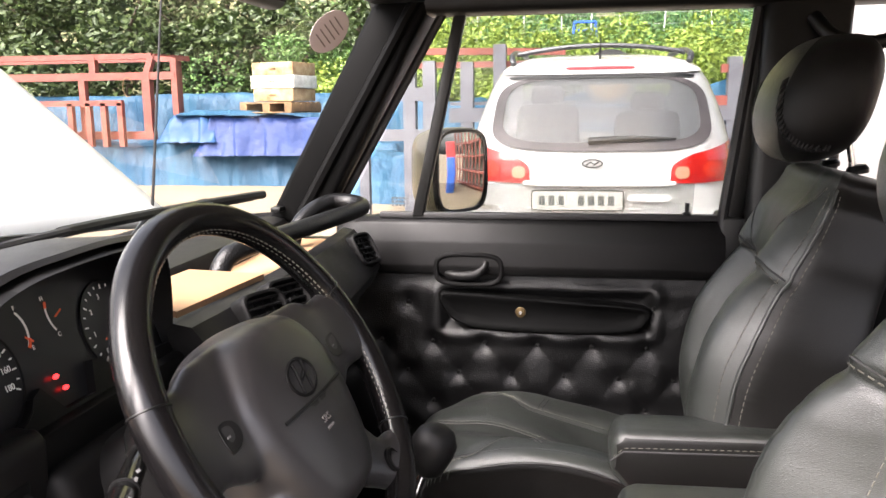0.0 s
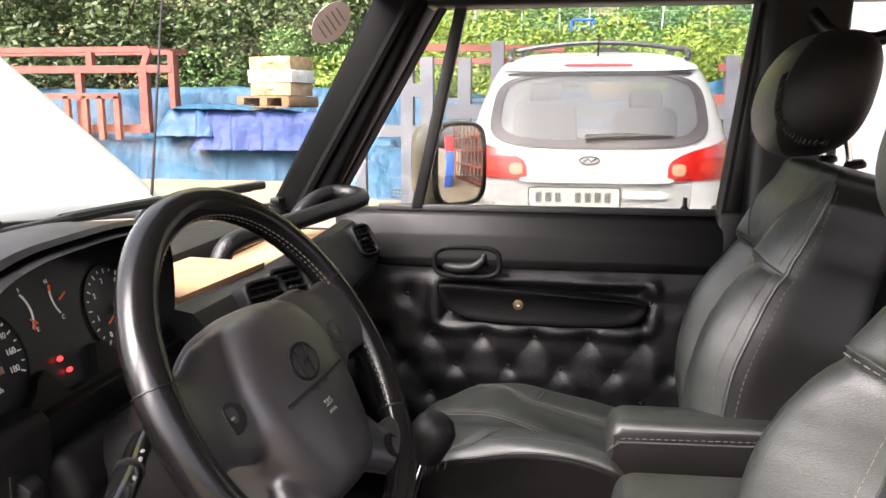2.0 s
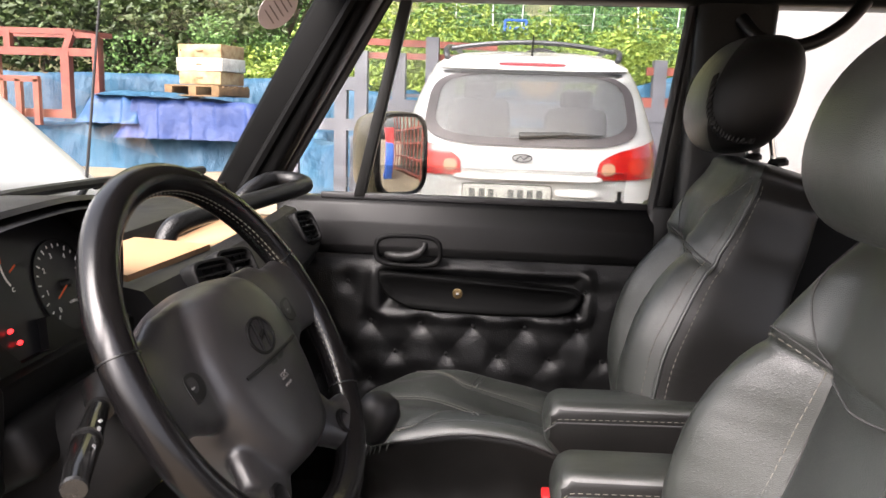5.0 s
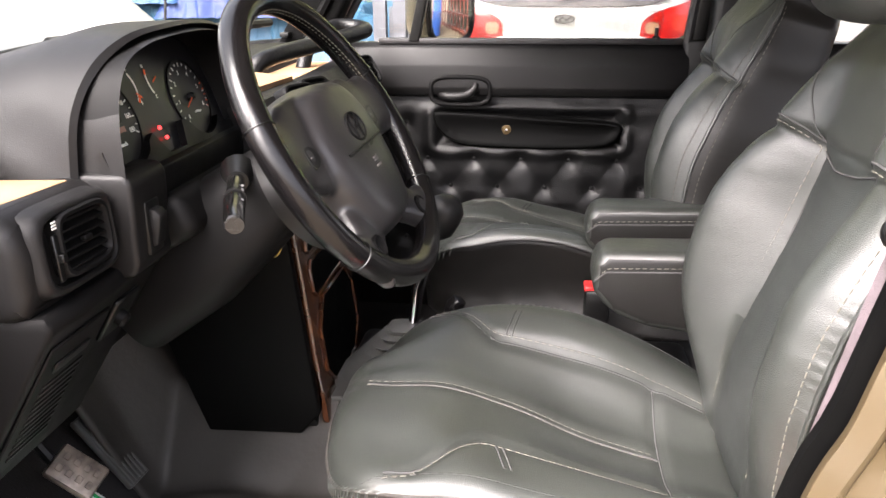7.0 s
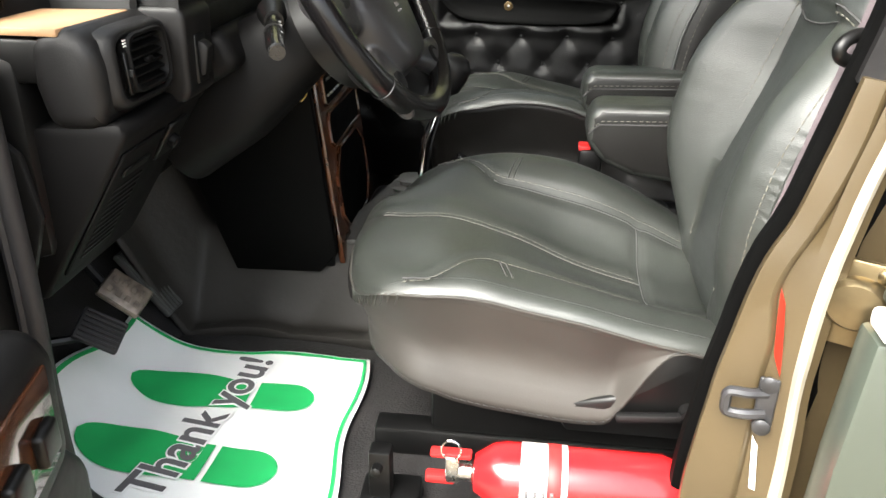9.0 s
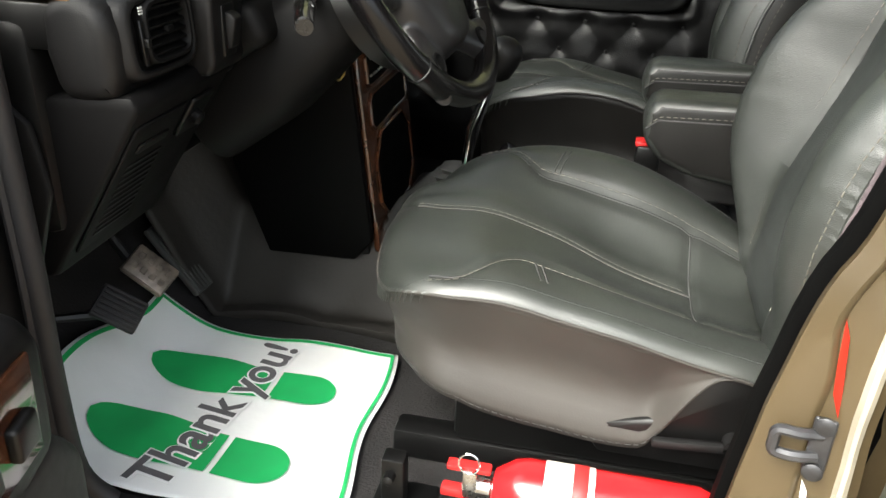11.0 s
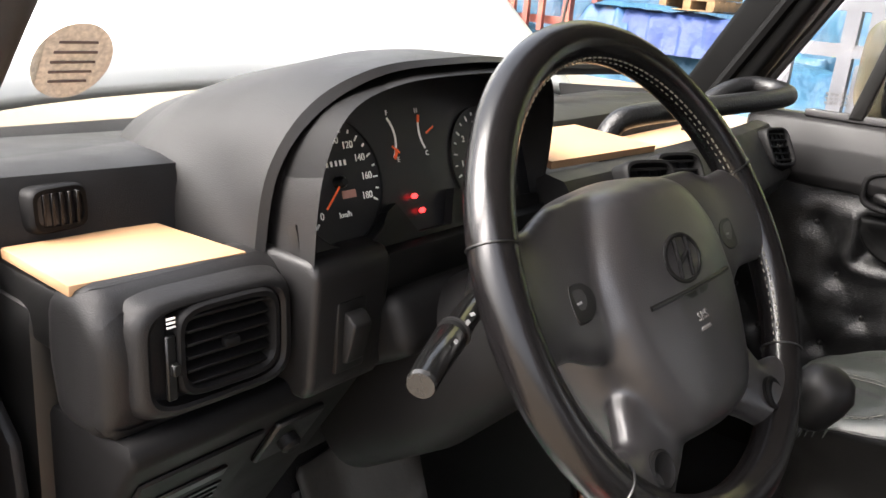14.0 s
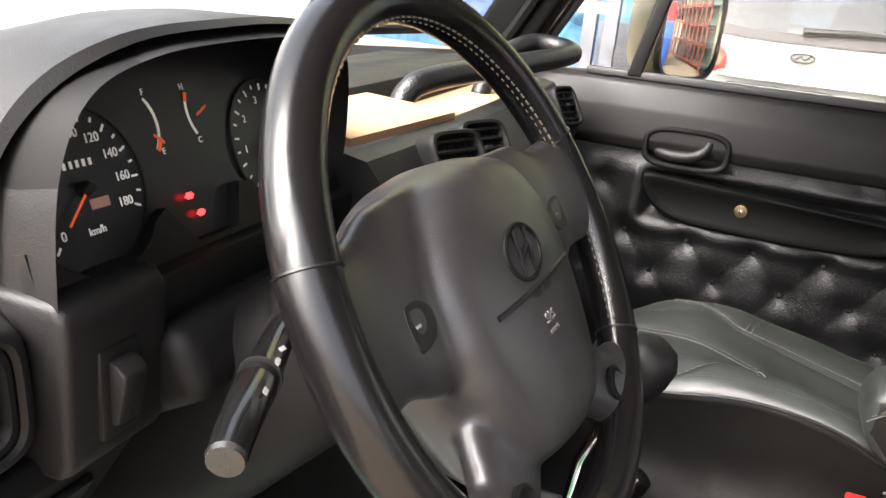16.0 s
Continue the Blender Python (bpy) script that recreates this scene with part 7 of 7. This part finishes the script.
part("model_bars", merge(rear_patch(oblong(SX - 0.80, SX - 0.62, 0.735, 0.765, 0.5), 0.010)), STEEL, suv)
wpz = [(SX - 0.07, 1.205), (SX + 0.20, 1.222), (SX + 0.45, 1.218)]
part("rear_wiper", merge(tube([Vector((x, rear_y(x, z) - 0.035, z)) for x, z in wpz], [0.024, 0.018, 0.008], 8)), BLACK, suv, "black rear wiper")
for sg in (-1, 1):
    rail = [Vector((SX + sg * 0.56, 5.05, 1.745)), Vector((SX + sg * 0.575, 5.12, 1.800)), Vector((SX + sg * 0.565, 5.4, 1.845)), Vector((SX + sg * 0.54, 6.0, 1.86)), Vector((SX + sg * 0.53, 6.4, 1.79))]
    part("roof_rail", tube(smooth_line(rail, 5), 0.021, 8), DARK_STEEL, suv, "dark grey roof rail")
cross = [Vector((SX + 0.56 * u, 5.30, 1.825 + 0.060 * (1 - u * u))) for u in (-1 + k / 8 for k in range(17))]
part("roof_bar", tube(cross, 0.018, 8), DARK_STEEL, suv)
part("aerial", tube([(SX, 5.15, 1.75), (SX + 0.004, 5.12, 1.93)], [0.009, 0.004], 8), BLACK, suv)
part("bumper_line", rear_patch(oblong(SX - 0.90, SX + 0.90, 0.665, 0.672, 0.2), 0.004), GREY_STEEL, suv)
for sx in (-0.80, 0.80):
    for yy in (5.45, 8.15):
        wl = part("wheel", lathe([(0.20, -0.11), (0.33, -0.11), (0.36, -0.07), (0.36, 0.07), (0.33, 0.11), (0.20, 0.11)], 28, pose(SX + sx, yy, 0.36, 0, 90, 0)), RUBBER, suv, "black tyre")
        part("wheel_rim", lathe([(0.0005, 0.09), (0.19, 0.10), (0.205, 0.10), (0.205, -0.1), (0.0005, -0.10)], 24, pose(SX + sx, yy, 0.36, 0, 90, 0)), STEEL, wl)


suv.scale, suv.location = (1.105, 1, 1), (-0.022, 0, 0)


# tarpaulin heaps
def tarp_heap(x0, x1, y0, y1, h, mat, seed, label, base=0.0, nx=60, ny=30, fold=0.10, steep=0.28, wave=1.0):
    rows = []
    for i in range(nx + 1):
        u = i / nx
        row = []
        for j in range(ny + 1):
            v = j / ny
            x, y = x0 + (x1 - x0) * u, y0 + (y1 - y0) * v
            edge = min(1.0, min(u, 1 - u) * (x1 - x0) / 0.25) ** 0.6
            rise = ease(0.0, steep, v)
            n1 = noise.noise(Vector((x * 0.9 + seed, y * 0.9, seed)))
            n2 = noise.noise(Vector((x * 3.2 + seed, y * 1.2 + 4, seed)))
            n3 = noise.noise(Vector((x * 8.0 + y * 2.0, y * 5.0, seed + 3)))
            z = base + h * rise * edge * (0.90 + 0.14 * n1 * wave) + fold * (0.6 * n2 * rise + 0.25 * n3) * wave
            hang = 0.5 * noise.noise(Vector((x * 1.7 + 0.9 * z, z * 0.7, seed))) + 0.35 * abs(noise.noise(Vector((x * 4.5 - 1.4 * z, z * 1.5, seed)))) + 0.15 * noise.noise(Vector((x * 2.0, z * 9.0, seed)))
            yy = y + fold * 1.2 * n2 * (1 - rise) + 0.05 * n3 - 0.25 * (1 - rise) * v + fold * 2.2 * hang * (1 - ease(0.6, 1.0, v))
            row.append((x + 0.06 * n3, yy, max(base + 0.004 if base == 0 else base - 0.2, z)))
        rows.append(row)
    ob = part("tarpaulin", loft(rows, closed=False), mat, angle=75)
    return tagged(ob, label, "tarpaulin", "tarpaulins over goods")


tarp_heap(-13.0, -2.3, 11.6, 13.0, 1.02, TARP, 1.0, "light blue tarpaulin draped over a low stack", nx=190, steep=0.12)
tarp_heap(-13.0, -1.9, 13.0, 14.6, 1.96, TARP, 5.0, "blue tarpaulin wall behind the yard", nx=190, fold=0.13, wave=0.2)
tarp_heap(-5.85, -3.4, 11.40, 12.7, 0.70, TARP2, 9.0, "deep ultramarine tarpaulin bundle on the stack", base=0.73, nx=70, fold=0.05, steep=0.14)
tarp_heap(-6.52, -5.45, 11.44, 12.6, 0.46, TARP3, 13.0, "mid blue tarpaulin bundle on the stack", base=0.95, nx=40, fold=0.06, steep=0.14)
tarp_heap(-6.25, -4.75, 11.46, 12.4, 0.08, TARP, 15.0, "light blue tarpaulin flap laid over the bundles", base=1.39, nx=50, fold=0.03, steep=0.2)
tarp_heap(-3.6, -0.9, 9.9, 12.6, 0.85, TARP, 17.0, "blue tarpaulin sagging over goods behind the posts", nx=80)
tarp_heap(-2.6, 8.0, 12.2, 13.8, 1.75, TARP, 21.0, "blue tarpaulin behind the parked car", nx=150)
tarp_heap(1.7, 6.0, 9.6, 10.8, 1.96, TARP, 25.0, "blue tarpaulin over a load beside the parked car", nx=90)


def beam(parent, a, b, w, mat, name="beam"):
    return part(name, tube([a, b], w * 0.72, 4), mat, parent, smooth=False)


rf = thing("red_scaffold", "red primed steel frame standing on the tarpaulins", "steel frame")
Y0, Y1 = 11.7, 12.5
beam(rf, (-12.6, Y0, 2.37), (-6.62, Y0, 2.36), 0.09, RUST_RED)
beam(rf, (-12.6, Y0, 2.04), (-6.22, Y0, 2.04), 0.12, RUST_RED)
beam(rf, (-12.6, Y0, 1.08), (-6.66, Y0, 1.06), 0.13, RUST_RED)
for x in (-10.9, -9.4, -7.92):
    beam(rf, (x, Y0, 1.08), (x, Y0, 2.04), 0.11, RUST_RED, "upright")
for x in (-10.4, -7.70):
    beam(rf, (x, Y0, 2.04), (x, Y0, 2.37), 0.11, RUST_RED, "upright")
beam(rf, (-6.74, Y0, 1.02), (-6.74, Y0, 2.08), 0.14, RUST_RED, "upright")
beam(rf, (-6.74, Y0, 2.08), (-6.62, Y0, 2.37), 0.10, RUST_RED, "brace")
beam(rf, (-6.62, Y0, 2.36), (-6.40, Y1, 2.36), 0.08, RUST_RED)
beam(rf, (-6.62, Y0, 2.33), (-6.24, Y0, 2.30), 0.07, RUST_RED)
beam(rf, (-6.24, Y0, 1.40), (-6.24, Y0, 2.32), 0.10, RUST_RED, "upright")
beam(rf, (-6.62, Y1, 1.20), (-6.62, Y1, 2.36), 0.12, RUST_RED, "upright")
beam(rf, (-12.6, Y1, 2.36), (-6.40, Y1, 2.36), 0.08, RUST_RED)
part("tie_loop", tube([(-7.05 + 0.09 * math.cos(t), Y0 - 0.09, 1.86 + 0.16 * math.sin(t)) for t in (0.4 + 0.28 * q for q in range(18))], 0.007, 6), PALLET, rf, "pale rope loop")
rf2 = thing("steel_trestle", "low red steel trestle beside the frame", "steel frame")
for z in (1.60,):
    beam(rf2, (-9.2, 11.5, z), (-7.10, 11.5, z), 0.09, RUST_RED)
for x in (-9.1, -8.05, -7.72, -7.44, -7.14):
    beam(rf2, (x, 11.5, 0.88), (x, 11.5, 1.60), 0.09, RUST_RED, "upright")

HZ = radians(-14)
hive = thing("hive_box", "stack of weathered wooden beehive boxes on a pallet", "wooden box", at=(-4.44, 11.95, 1.60))
hive.rotation_euler = (0, 0, HZ)
for k, (mat_, hx_) in enumerate(((HIVE_WOOD, 0.385), (HIVE_WHITE, 0.42), (HIVE_WOOD, 0.395))):
    z0 = 0.208 * k
    hb = part("box_tier", rbox(-hx_, hx_, -0.33 - 0.012 * (k == 1), 0.33, z0, z0 + 0.202, 0.008), mat_, hive, ("unpainted bottom box", "flaking white middle box", "stained top box")[k])
    part("grip_slot", rbox(-0.06, 0.06, -0.350, -0.326, z0 + 0.09, z0 + 0.115, 0.004), PALLET, hb)
    for x in (-hx_ + 0.05, hx_ - 0.05):
        part("nail", rbox(x - 0.008, x + 0.008, -0.348, -0.326, z0 + 0.10, z0 + 0.116, 0.002, 1), PALLET, hb)
pal = thing("pallet", "weathered wooden pallet under the boxes", "pallet", at=(-4.50, 11.95, 1.43))
pal.rotation_euler = (0, 0, HZ)
for k in range(6):
    part("plank", rbox(-0.52, 0.48, -0.44 + 0.15 * k, -0.33 + 0.15 * k, 0.13, 0.158, 0.004), PALLET, pal)
for x in (-0.45, 0.0, 0.42):
    part("block", rbox(x - 0.07, x + 0.07, -0.44, 0.44, 0.0, 0.13, 0.004), PALLET, pal)
for y in (-0.40, 0.40):
    part("plank", rbox(-0.52, 0.48, y - 0.05, y + 0.05, -0.02, 0.0, 0.004), PALLET, pal)

gf = thing("steel_stillage", "grey painted steel frame with rusty rails", "steel frame")
for x, z1 in ((-1.70, 2.02), (-1.45, 2.02), (-0.98, 2.0), (-0.58, 2.2), (2.15, 2.0), (2.9, 2.0)):
    beam(gf, (x, 9.0, 0), (x, 9.0, z1), 0.15, GREY_STEEL, "post")
for z, w in ((1.36, 0.17), (1.05, 0.10), (1.50, 0.04)):
    beam(gf, (-1.2, 9.0, z), (3.6, 9.0, z), w, GREY_STEEL)
beam(gf, (-2.4, 9.0, 1.62), (-1.4, 9.0, 1.62), 0.16, GREY_STEEL)
beam(gf, (-2.4, 9.0, 1.12), (-1.4, 9.0, 1.12), 0.14, GREY_STEEL)
beam(gf, (-2.3, 9.0, 0.0), (-2.3, 9.0, 1.62), 0.12, GREY_STEEL, "post")
beam(gf, (-1.7, 9.05, 1.97), (0.4, 9.05, 1.97), 0.07, RUST_RED, "rusty_rail")
beam(gf, (-1.7, 9.3, 2.16), (0.2, 9.3, 2.12), 0.08, RUST_RED, "rusty_rail")
beam(gf, (1.8, 9.0, 1.50), (3.8, 9.0, 1.50), 0.12, RUST_RED, "rusty_rail")
beam(gf, (2.0, 9.0, 1.87), (3.8, 9.0, 1.87), 0.09, RUST_RED, "rusty_rail")
bx = part("steel_box", rbox(-1.75, -1.05, 9.8, 10.4, 0.0, 0.95, 0.02), GREY_STEEL)
tagged(bx, "grey steel box among the tarpaulins", "box")

# rack and cabinet that show in the door mirror
rk = thing("red_steel_rack", "tall red steel rack in the yard behind", "steel rack")
RA, RB = Vector((7.5, 3.25, 0)), Vector((10.6, 2.25, 0))
UPZ = Vector((0, 0, 1))
for k in range(9):
    p = RA.lerp(RB, k / 8)
    beam(rk, p, p + UPZ * 2.15, 0.07, RUST_RED, "post")
for z in (0.12, 0.62, 1.12, 1.62, 2.12):
    beam(rk, RA + UPZ * z, RB + UPZ * z, 0.06, RUST_RED)
    if z < 2:
        part("shelf", prism([(RA.x, RA.y), (RB.x, RB.y), (RB.x + 0.14, RB.y + 0.45), (RA.x + 0.14, RA.y + 0.45)], 'z', z - 0.02, z + 0.01), GREY_STEEL, rk)
part("back_board", prism([(RA.x + 0.14, RA.y + 0.45), (RB.x + 0.14, RB.y + 0.45), (RB.x + 0.16, RB.y + 0.50), (RA.x + 0.16, RA.y + 0.50)], 'z', 0.1, 2.12), material("dim_green_board", (0.10, 0.13, 0.10), 0.7, scale=3), rk, "dull green back board")
cb = part("blue_cabinet", rbox(8.0, 8.5, 1.40, 1.80, 0, 1.15, 0.03, 2), material("blue_enamel", (0.03, 0.10, 0.40), 0.4, scale=3), None)
tagged(cb, "blue steel cabinet standing in the yard", "cabinet")
rc = part("red_cabinet", rbox(8.9, 9.4, 1.45, 1.95, 0, 1.70, 0.03, 2), material("red_enamel_cabinet", (0.35, 0.03, 0.03), 0.4, scale=3), None)
tagged(rc, "red steel cabinet standing in the yard", "cabinet")


def canvas():
    rows = []
    for i in range(40):
        x = 1.55 + 2.6 * i / 39
        rows.append([(x, 3.1 + 0.05 * noise.noise(Vector((x * 3, z, 0))) + 0.015 * math.sin(x * 9), z) for z in (0.5 + 2.6 * k / 16 for k in range(17))])
    return loft(rows, closed=False)


cv = thing("canvas_trailer", "light grey canvas-covered trailer", "trailer")
part("canvas_side", canvas(), CANVAS, cv)
part("trailer_bed", rbox(1.55, 4.15, 3.12, 4.4, 0.45, 0.6, 0.02), GREY_STEEL, cv)
part("canvas_top", rbox(1.55, 4.15, 3.1, 4.4, 3.05, 3.1, 0.02), CANVAS, cv)
for x in (2.2, 3.5):
    part("trailer_wheel", lathe([(0.0005, -0.08), (0.3, -0.08), (0.3, 0.08), (0.0005, 0.08)], 24, pose(x, 3.5, 0.3, 90, 0, 0)), RUBBER, cv)


# hillside and planting
def hill_z(x, y):
    d = max(0.0, y - 12.6)
    right = ease(-4, 1, x)
    return -0.01 + d * (0.10 + 0.02 * right) + 0.0068 * d * d + 0.10 * d / (1 + d) * noise.noise(Vector((x * 0.5, y * 0.5, 7)))


def hillside():
    rows = []
    for i in range(61):
        x = -60 + 120 * i / 60
        rows.append([(x, y, hill_z(x, y) if y > 12.61 else -0.02) for y in [12.6 + 0.5 * k for k in range(12)] + [18.6 + 3 * k for k in range(14)] + [64, 80, 110]])
    return loft(rows, closed=False)


hl = part("hillside", hillside(), SOIL)
tagged(hl, "earth hillside with weeds rising behind the yard", "ground", kind="structure")


def leaves(points, size, seed, spread=0.8):
    """Many small folded leaves at points: vertices and faces in one list."""
    rng = np.random.RandomState(seed)
    n = len(points)
    P = np.array(points)
    a = rng.normal(size=(n, 3))
    a[:, 2] = a[:, 2] * 0.5 - 0.25
    a /= np.linalg.norm(a, axis=1)[:, None]
    b = rng.normal(size=(n, 3))
    b -= a * (a * b).sum(1)[:, None]
    b /= np.linalg.norm(b, axis=1)[:, None]
    c = np.cross(a, b)
    s = size * (0.6 + 0.8 * rng.rand(n))[:, None]
    v = np.stack([P, P + a * s * 0.45 + b * s * 0.28 + c * s * 0.08, P + a * s, P + a * s * 0.45 - b * s * 0.28 + c * s * 0.08], 1).reshape(-1, 3)
    f = [(4 * i, 4 * i + 1, 4 * i + 2, 4 * i + 3) for i in range(n)]
    return v, f


def leaf_mesh(name, pts, size, seed, mat, parent=None):
    v, f = leaves(pts, size, seed)
    me = bpy.data.meshes.new(name)
    me.from_pydata(v.tolist(), [], f)
    me.materials.append(mat)
    ob = new(name, me)
    if parent is not None:
        ob.parent = parent
    return ob


def crown_points(seed, n, w, h, z0, clumps=26):
    rng = np.random.RandomState(seed)
    cs = rng.normal(size=(clumps, 3)) * np.array([w * 0.42, w * 0.36, h * 0.28]) + np.array([0, 0, z0 + h * 0.5])
    rad = 0.22 * w * (0.6 + 0.8 * rng.rand(clumps))
    k = rng.randint(0, clumps, n)
    d = rng.normal(size=(n, 3))
    d /= np.linalg.norm(d, axis=1)[:, None]
    r = rad[k][:, None] * (0.55 + 0.5 * rng.rand(n, 1) ** 0.5)
    p = cs[k] + d * r * np.array([1, 1, 0.8])
    return p[p[:, 2] > 0.05]


def tree(x, y, w, h, seed, mat, size, n, label, cat="tree", trunk=True):
    z = hill_z(x, y) if y > 12.6 else 0.0
    t = thing("tree" if trunk else "shrub", label, cat, "trees on the hillside" if trunk else "shrubs on the hillside", at=(x, y, z))
    rng = random.Random(seed)
    top = h * 0.6
    stem = [(0, 0, -0.1), (rng.uniform(-.1, .1), 0, top * 0.4), (rng.uniform(-.2, .2), rng.uniform(-.1, .1), top)]
    part("trunk" if trunk else "stem", tube(smooth_line(stem, 4), [0.10 * h / 4 * (1 - 0.08 * k) if trunk else 0.03 for k in range(9)], 8), BARK, t)
    if trunk:
        for k in range(5):
            a = rng.uniform(0, 6.28)
            z1 = top * rng.uniform(0.35, 0.9)
            part("limb", tube([(0, 0, z1), (0.25 * w * math.cos(a), 0.25 * w * math.sin(a), z1 + 0.18 * h), (0.42 * w * math.cos(a), 0.42 * w * math.sin(a), z1 + 0.26 * h)], [0.05, 0.035, 0.015], 6), BARK, t)
    leaf_mesh("crown" if trunk else "foliage", crown_points(seed, n, w, h, 0.12 * h if trunk else 0.0), size, seed, mat, t)
    return t


DK = "broad dark green tree with dense leaves"
for k, (x, y, w, h) in enumerate(((-16.5, 17.5, 3.6, 5.6), (-14.0, 16.2, 3.0, 5.0), (-11.8, 16.8, 3.4, 5.4), (-9.6, 15.8, 2.9, 4.4), (-7.8, 16.8, 3.2, 5.2), (-6.2, 16.0, 2.6, 4.0), (-13.0, 20.0, 4.2, 7.2), (-9.0, 20.0, 4.2, 7.4), (-5.5, 20.5, 4.0, 6.8), (-17, 21, 4.5, 7.5), (-20, 18, 4.0, 6.0))):
    tree(x, y, w, h, 100 + k, LEAF_DARK, 0.15, 8500, DK)
LG = "bright yellow-green shrub on the bank"
for k, (x, y, w, h) in enumerate(((-4.6, 15.3, 2.4, 3.2), (-3.2, 15.0, 2.2, 2.9), (-1.8, 14.8, 2.2, 2.8), (-0.5, 15.0, 2.1, 2.6), (0.8, 15.2, 2.2, 2.5), (2.1, 14.9, 2.2, 2.5), (3.4, 15.1, 2.3, 2.7), (4.8, 15.4, 2.2, 2.7), (6.4, 15.2, 2.5, 3.0), (-2.5, 17.0, 2.6, 3.2), (-0.2, 17.2, 2.3, 2.4), (4.0, 17.4, 2.3, 2.3), (1.9, 17.3, 2.2, 2.2), (6.0, 17.5, 2.6, 3.0))):
    tree(x, y, w, h * 0.84, 300 + k, LEAF_LIGHT if k % 4 else LEAF_MID, 0.085, 13000, LG, "shrub", False)
rng = np.random.RandomState(5)
gx, gy = rng.uniform(-12, 14, 110000), 13.2 + 24 * rng.rand(110000) ** 1.2
keep = np.array([noise.noise(Vector((a * 0.35, b * 0.5, 2))) > -0.42 for a, b in zip(gx, gy)])
gp = np.stack([gx, gy, np.array([hill_z(a, b) for a, b in zip(gx, gy)]) + 0.02 + 0.25 * rng.rand(110000)], 1)[keep]
gw = leaf_mesh("hillside_weeds", gp, 0.20, 8, LEAF_MID)
tagged(gw, "rough green weeds over the hillside", "weeds", kind="stuff")
fp = thing("wire_fence", "thin white fence posts with green netting on the hillside", "fence")
FENCE_WHITE = plain("fence_white", (0.5, 0.5, 0.48), 0.6)
FX = [-6 + 1.35 * k + 0.3 * math.sin(k * 5) for k in range(15)]
for k, x in enumerate(FX):
    part("post", tube([(x, 30, hill_z(x, 30) - 0.1), (x + 0.08 * math.sin(k * 3), 30, hill_z(x, 30) + 1.15 + 0.2 * math.sin(k * 7))], 0.026, 6), FENCE_WHITE, fp)
for z in (0.3, 0.7, 1.1):
    part("wire", tube([(x, 30, hill_z(x, 30) + z + 0.04 * math.sin(k * 2)) for k, x in enumerate(FX)], 0.007, 4), STEEL, fp)
net = [tube([(x, 30.03, hill_z(x, 30)), (x, 30.03, hill_z(x, 30) + 1.05)], 0.012, 3) for x in (-6 + 0.10 * k for k in range(190))]
part("netting", merge(*net), material("green_net", (0.03, 0.11, 0.06), 0.7, scale=4), fp, "green plastic netting")
sw_ = thing("blue_steel_gate", "small blue steel gate on the hillside", "gate")
gz = hill_z(0.5, 29.5) + 0.02
for a, b in (((-0.42, 0), (-0.38, 0.62)), ((0.42, 0), (0.38, 0.62)), ((-0.38, 0.60), (0.38, 0.60)), ((-0.40, 0.32), (0.40, 0.32))):
    part("bar", tube([(0.5 + a[0], 29.5, gz + a[1]), (0.5 + b[0], 29.5, gz + b[1])], 0.05, 6), bpy.data.materials["blue_enamel"], sw_)
drum = thing("cable_drum", "round wooden cable drum end with dark rim on the tarpaulin", "cable drum", at=(0.86, 12.75, 1.93))
part("rim", lathe([(0.36, -0.05), (0.45, -0.05), (0.45, 0.05), (0.36, 0.05), (0.36, -0.05)], 40, pose(0, 0, 0, 90, 0, 0)), RUBBER, drum, "dark rim")
part("boards", lathe([(0.0005, -0.03), (0.365, -0.03), (0.365, 0.03), (0.0005, 0.03)], 40, pose(0, 0, 0, 90, 0, 0)), HIVE_WOOD, drum, "orange-brown boards")
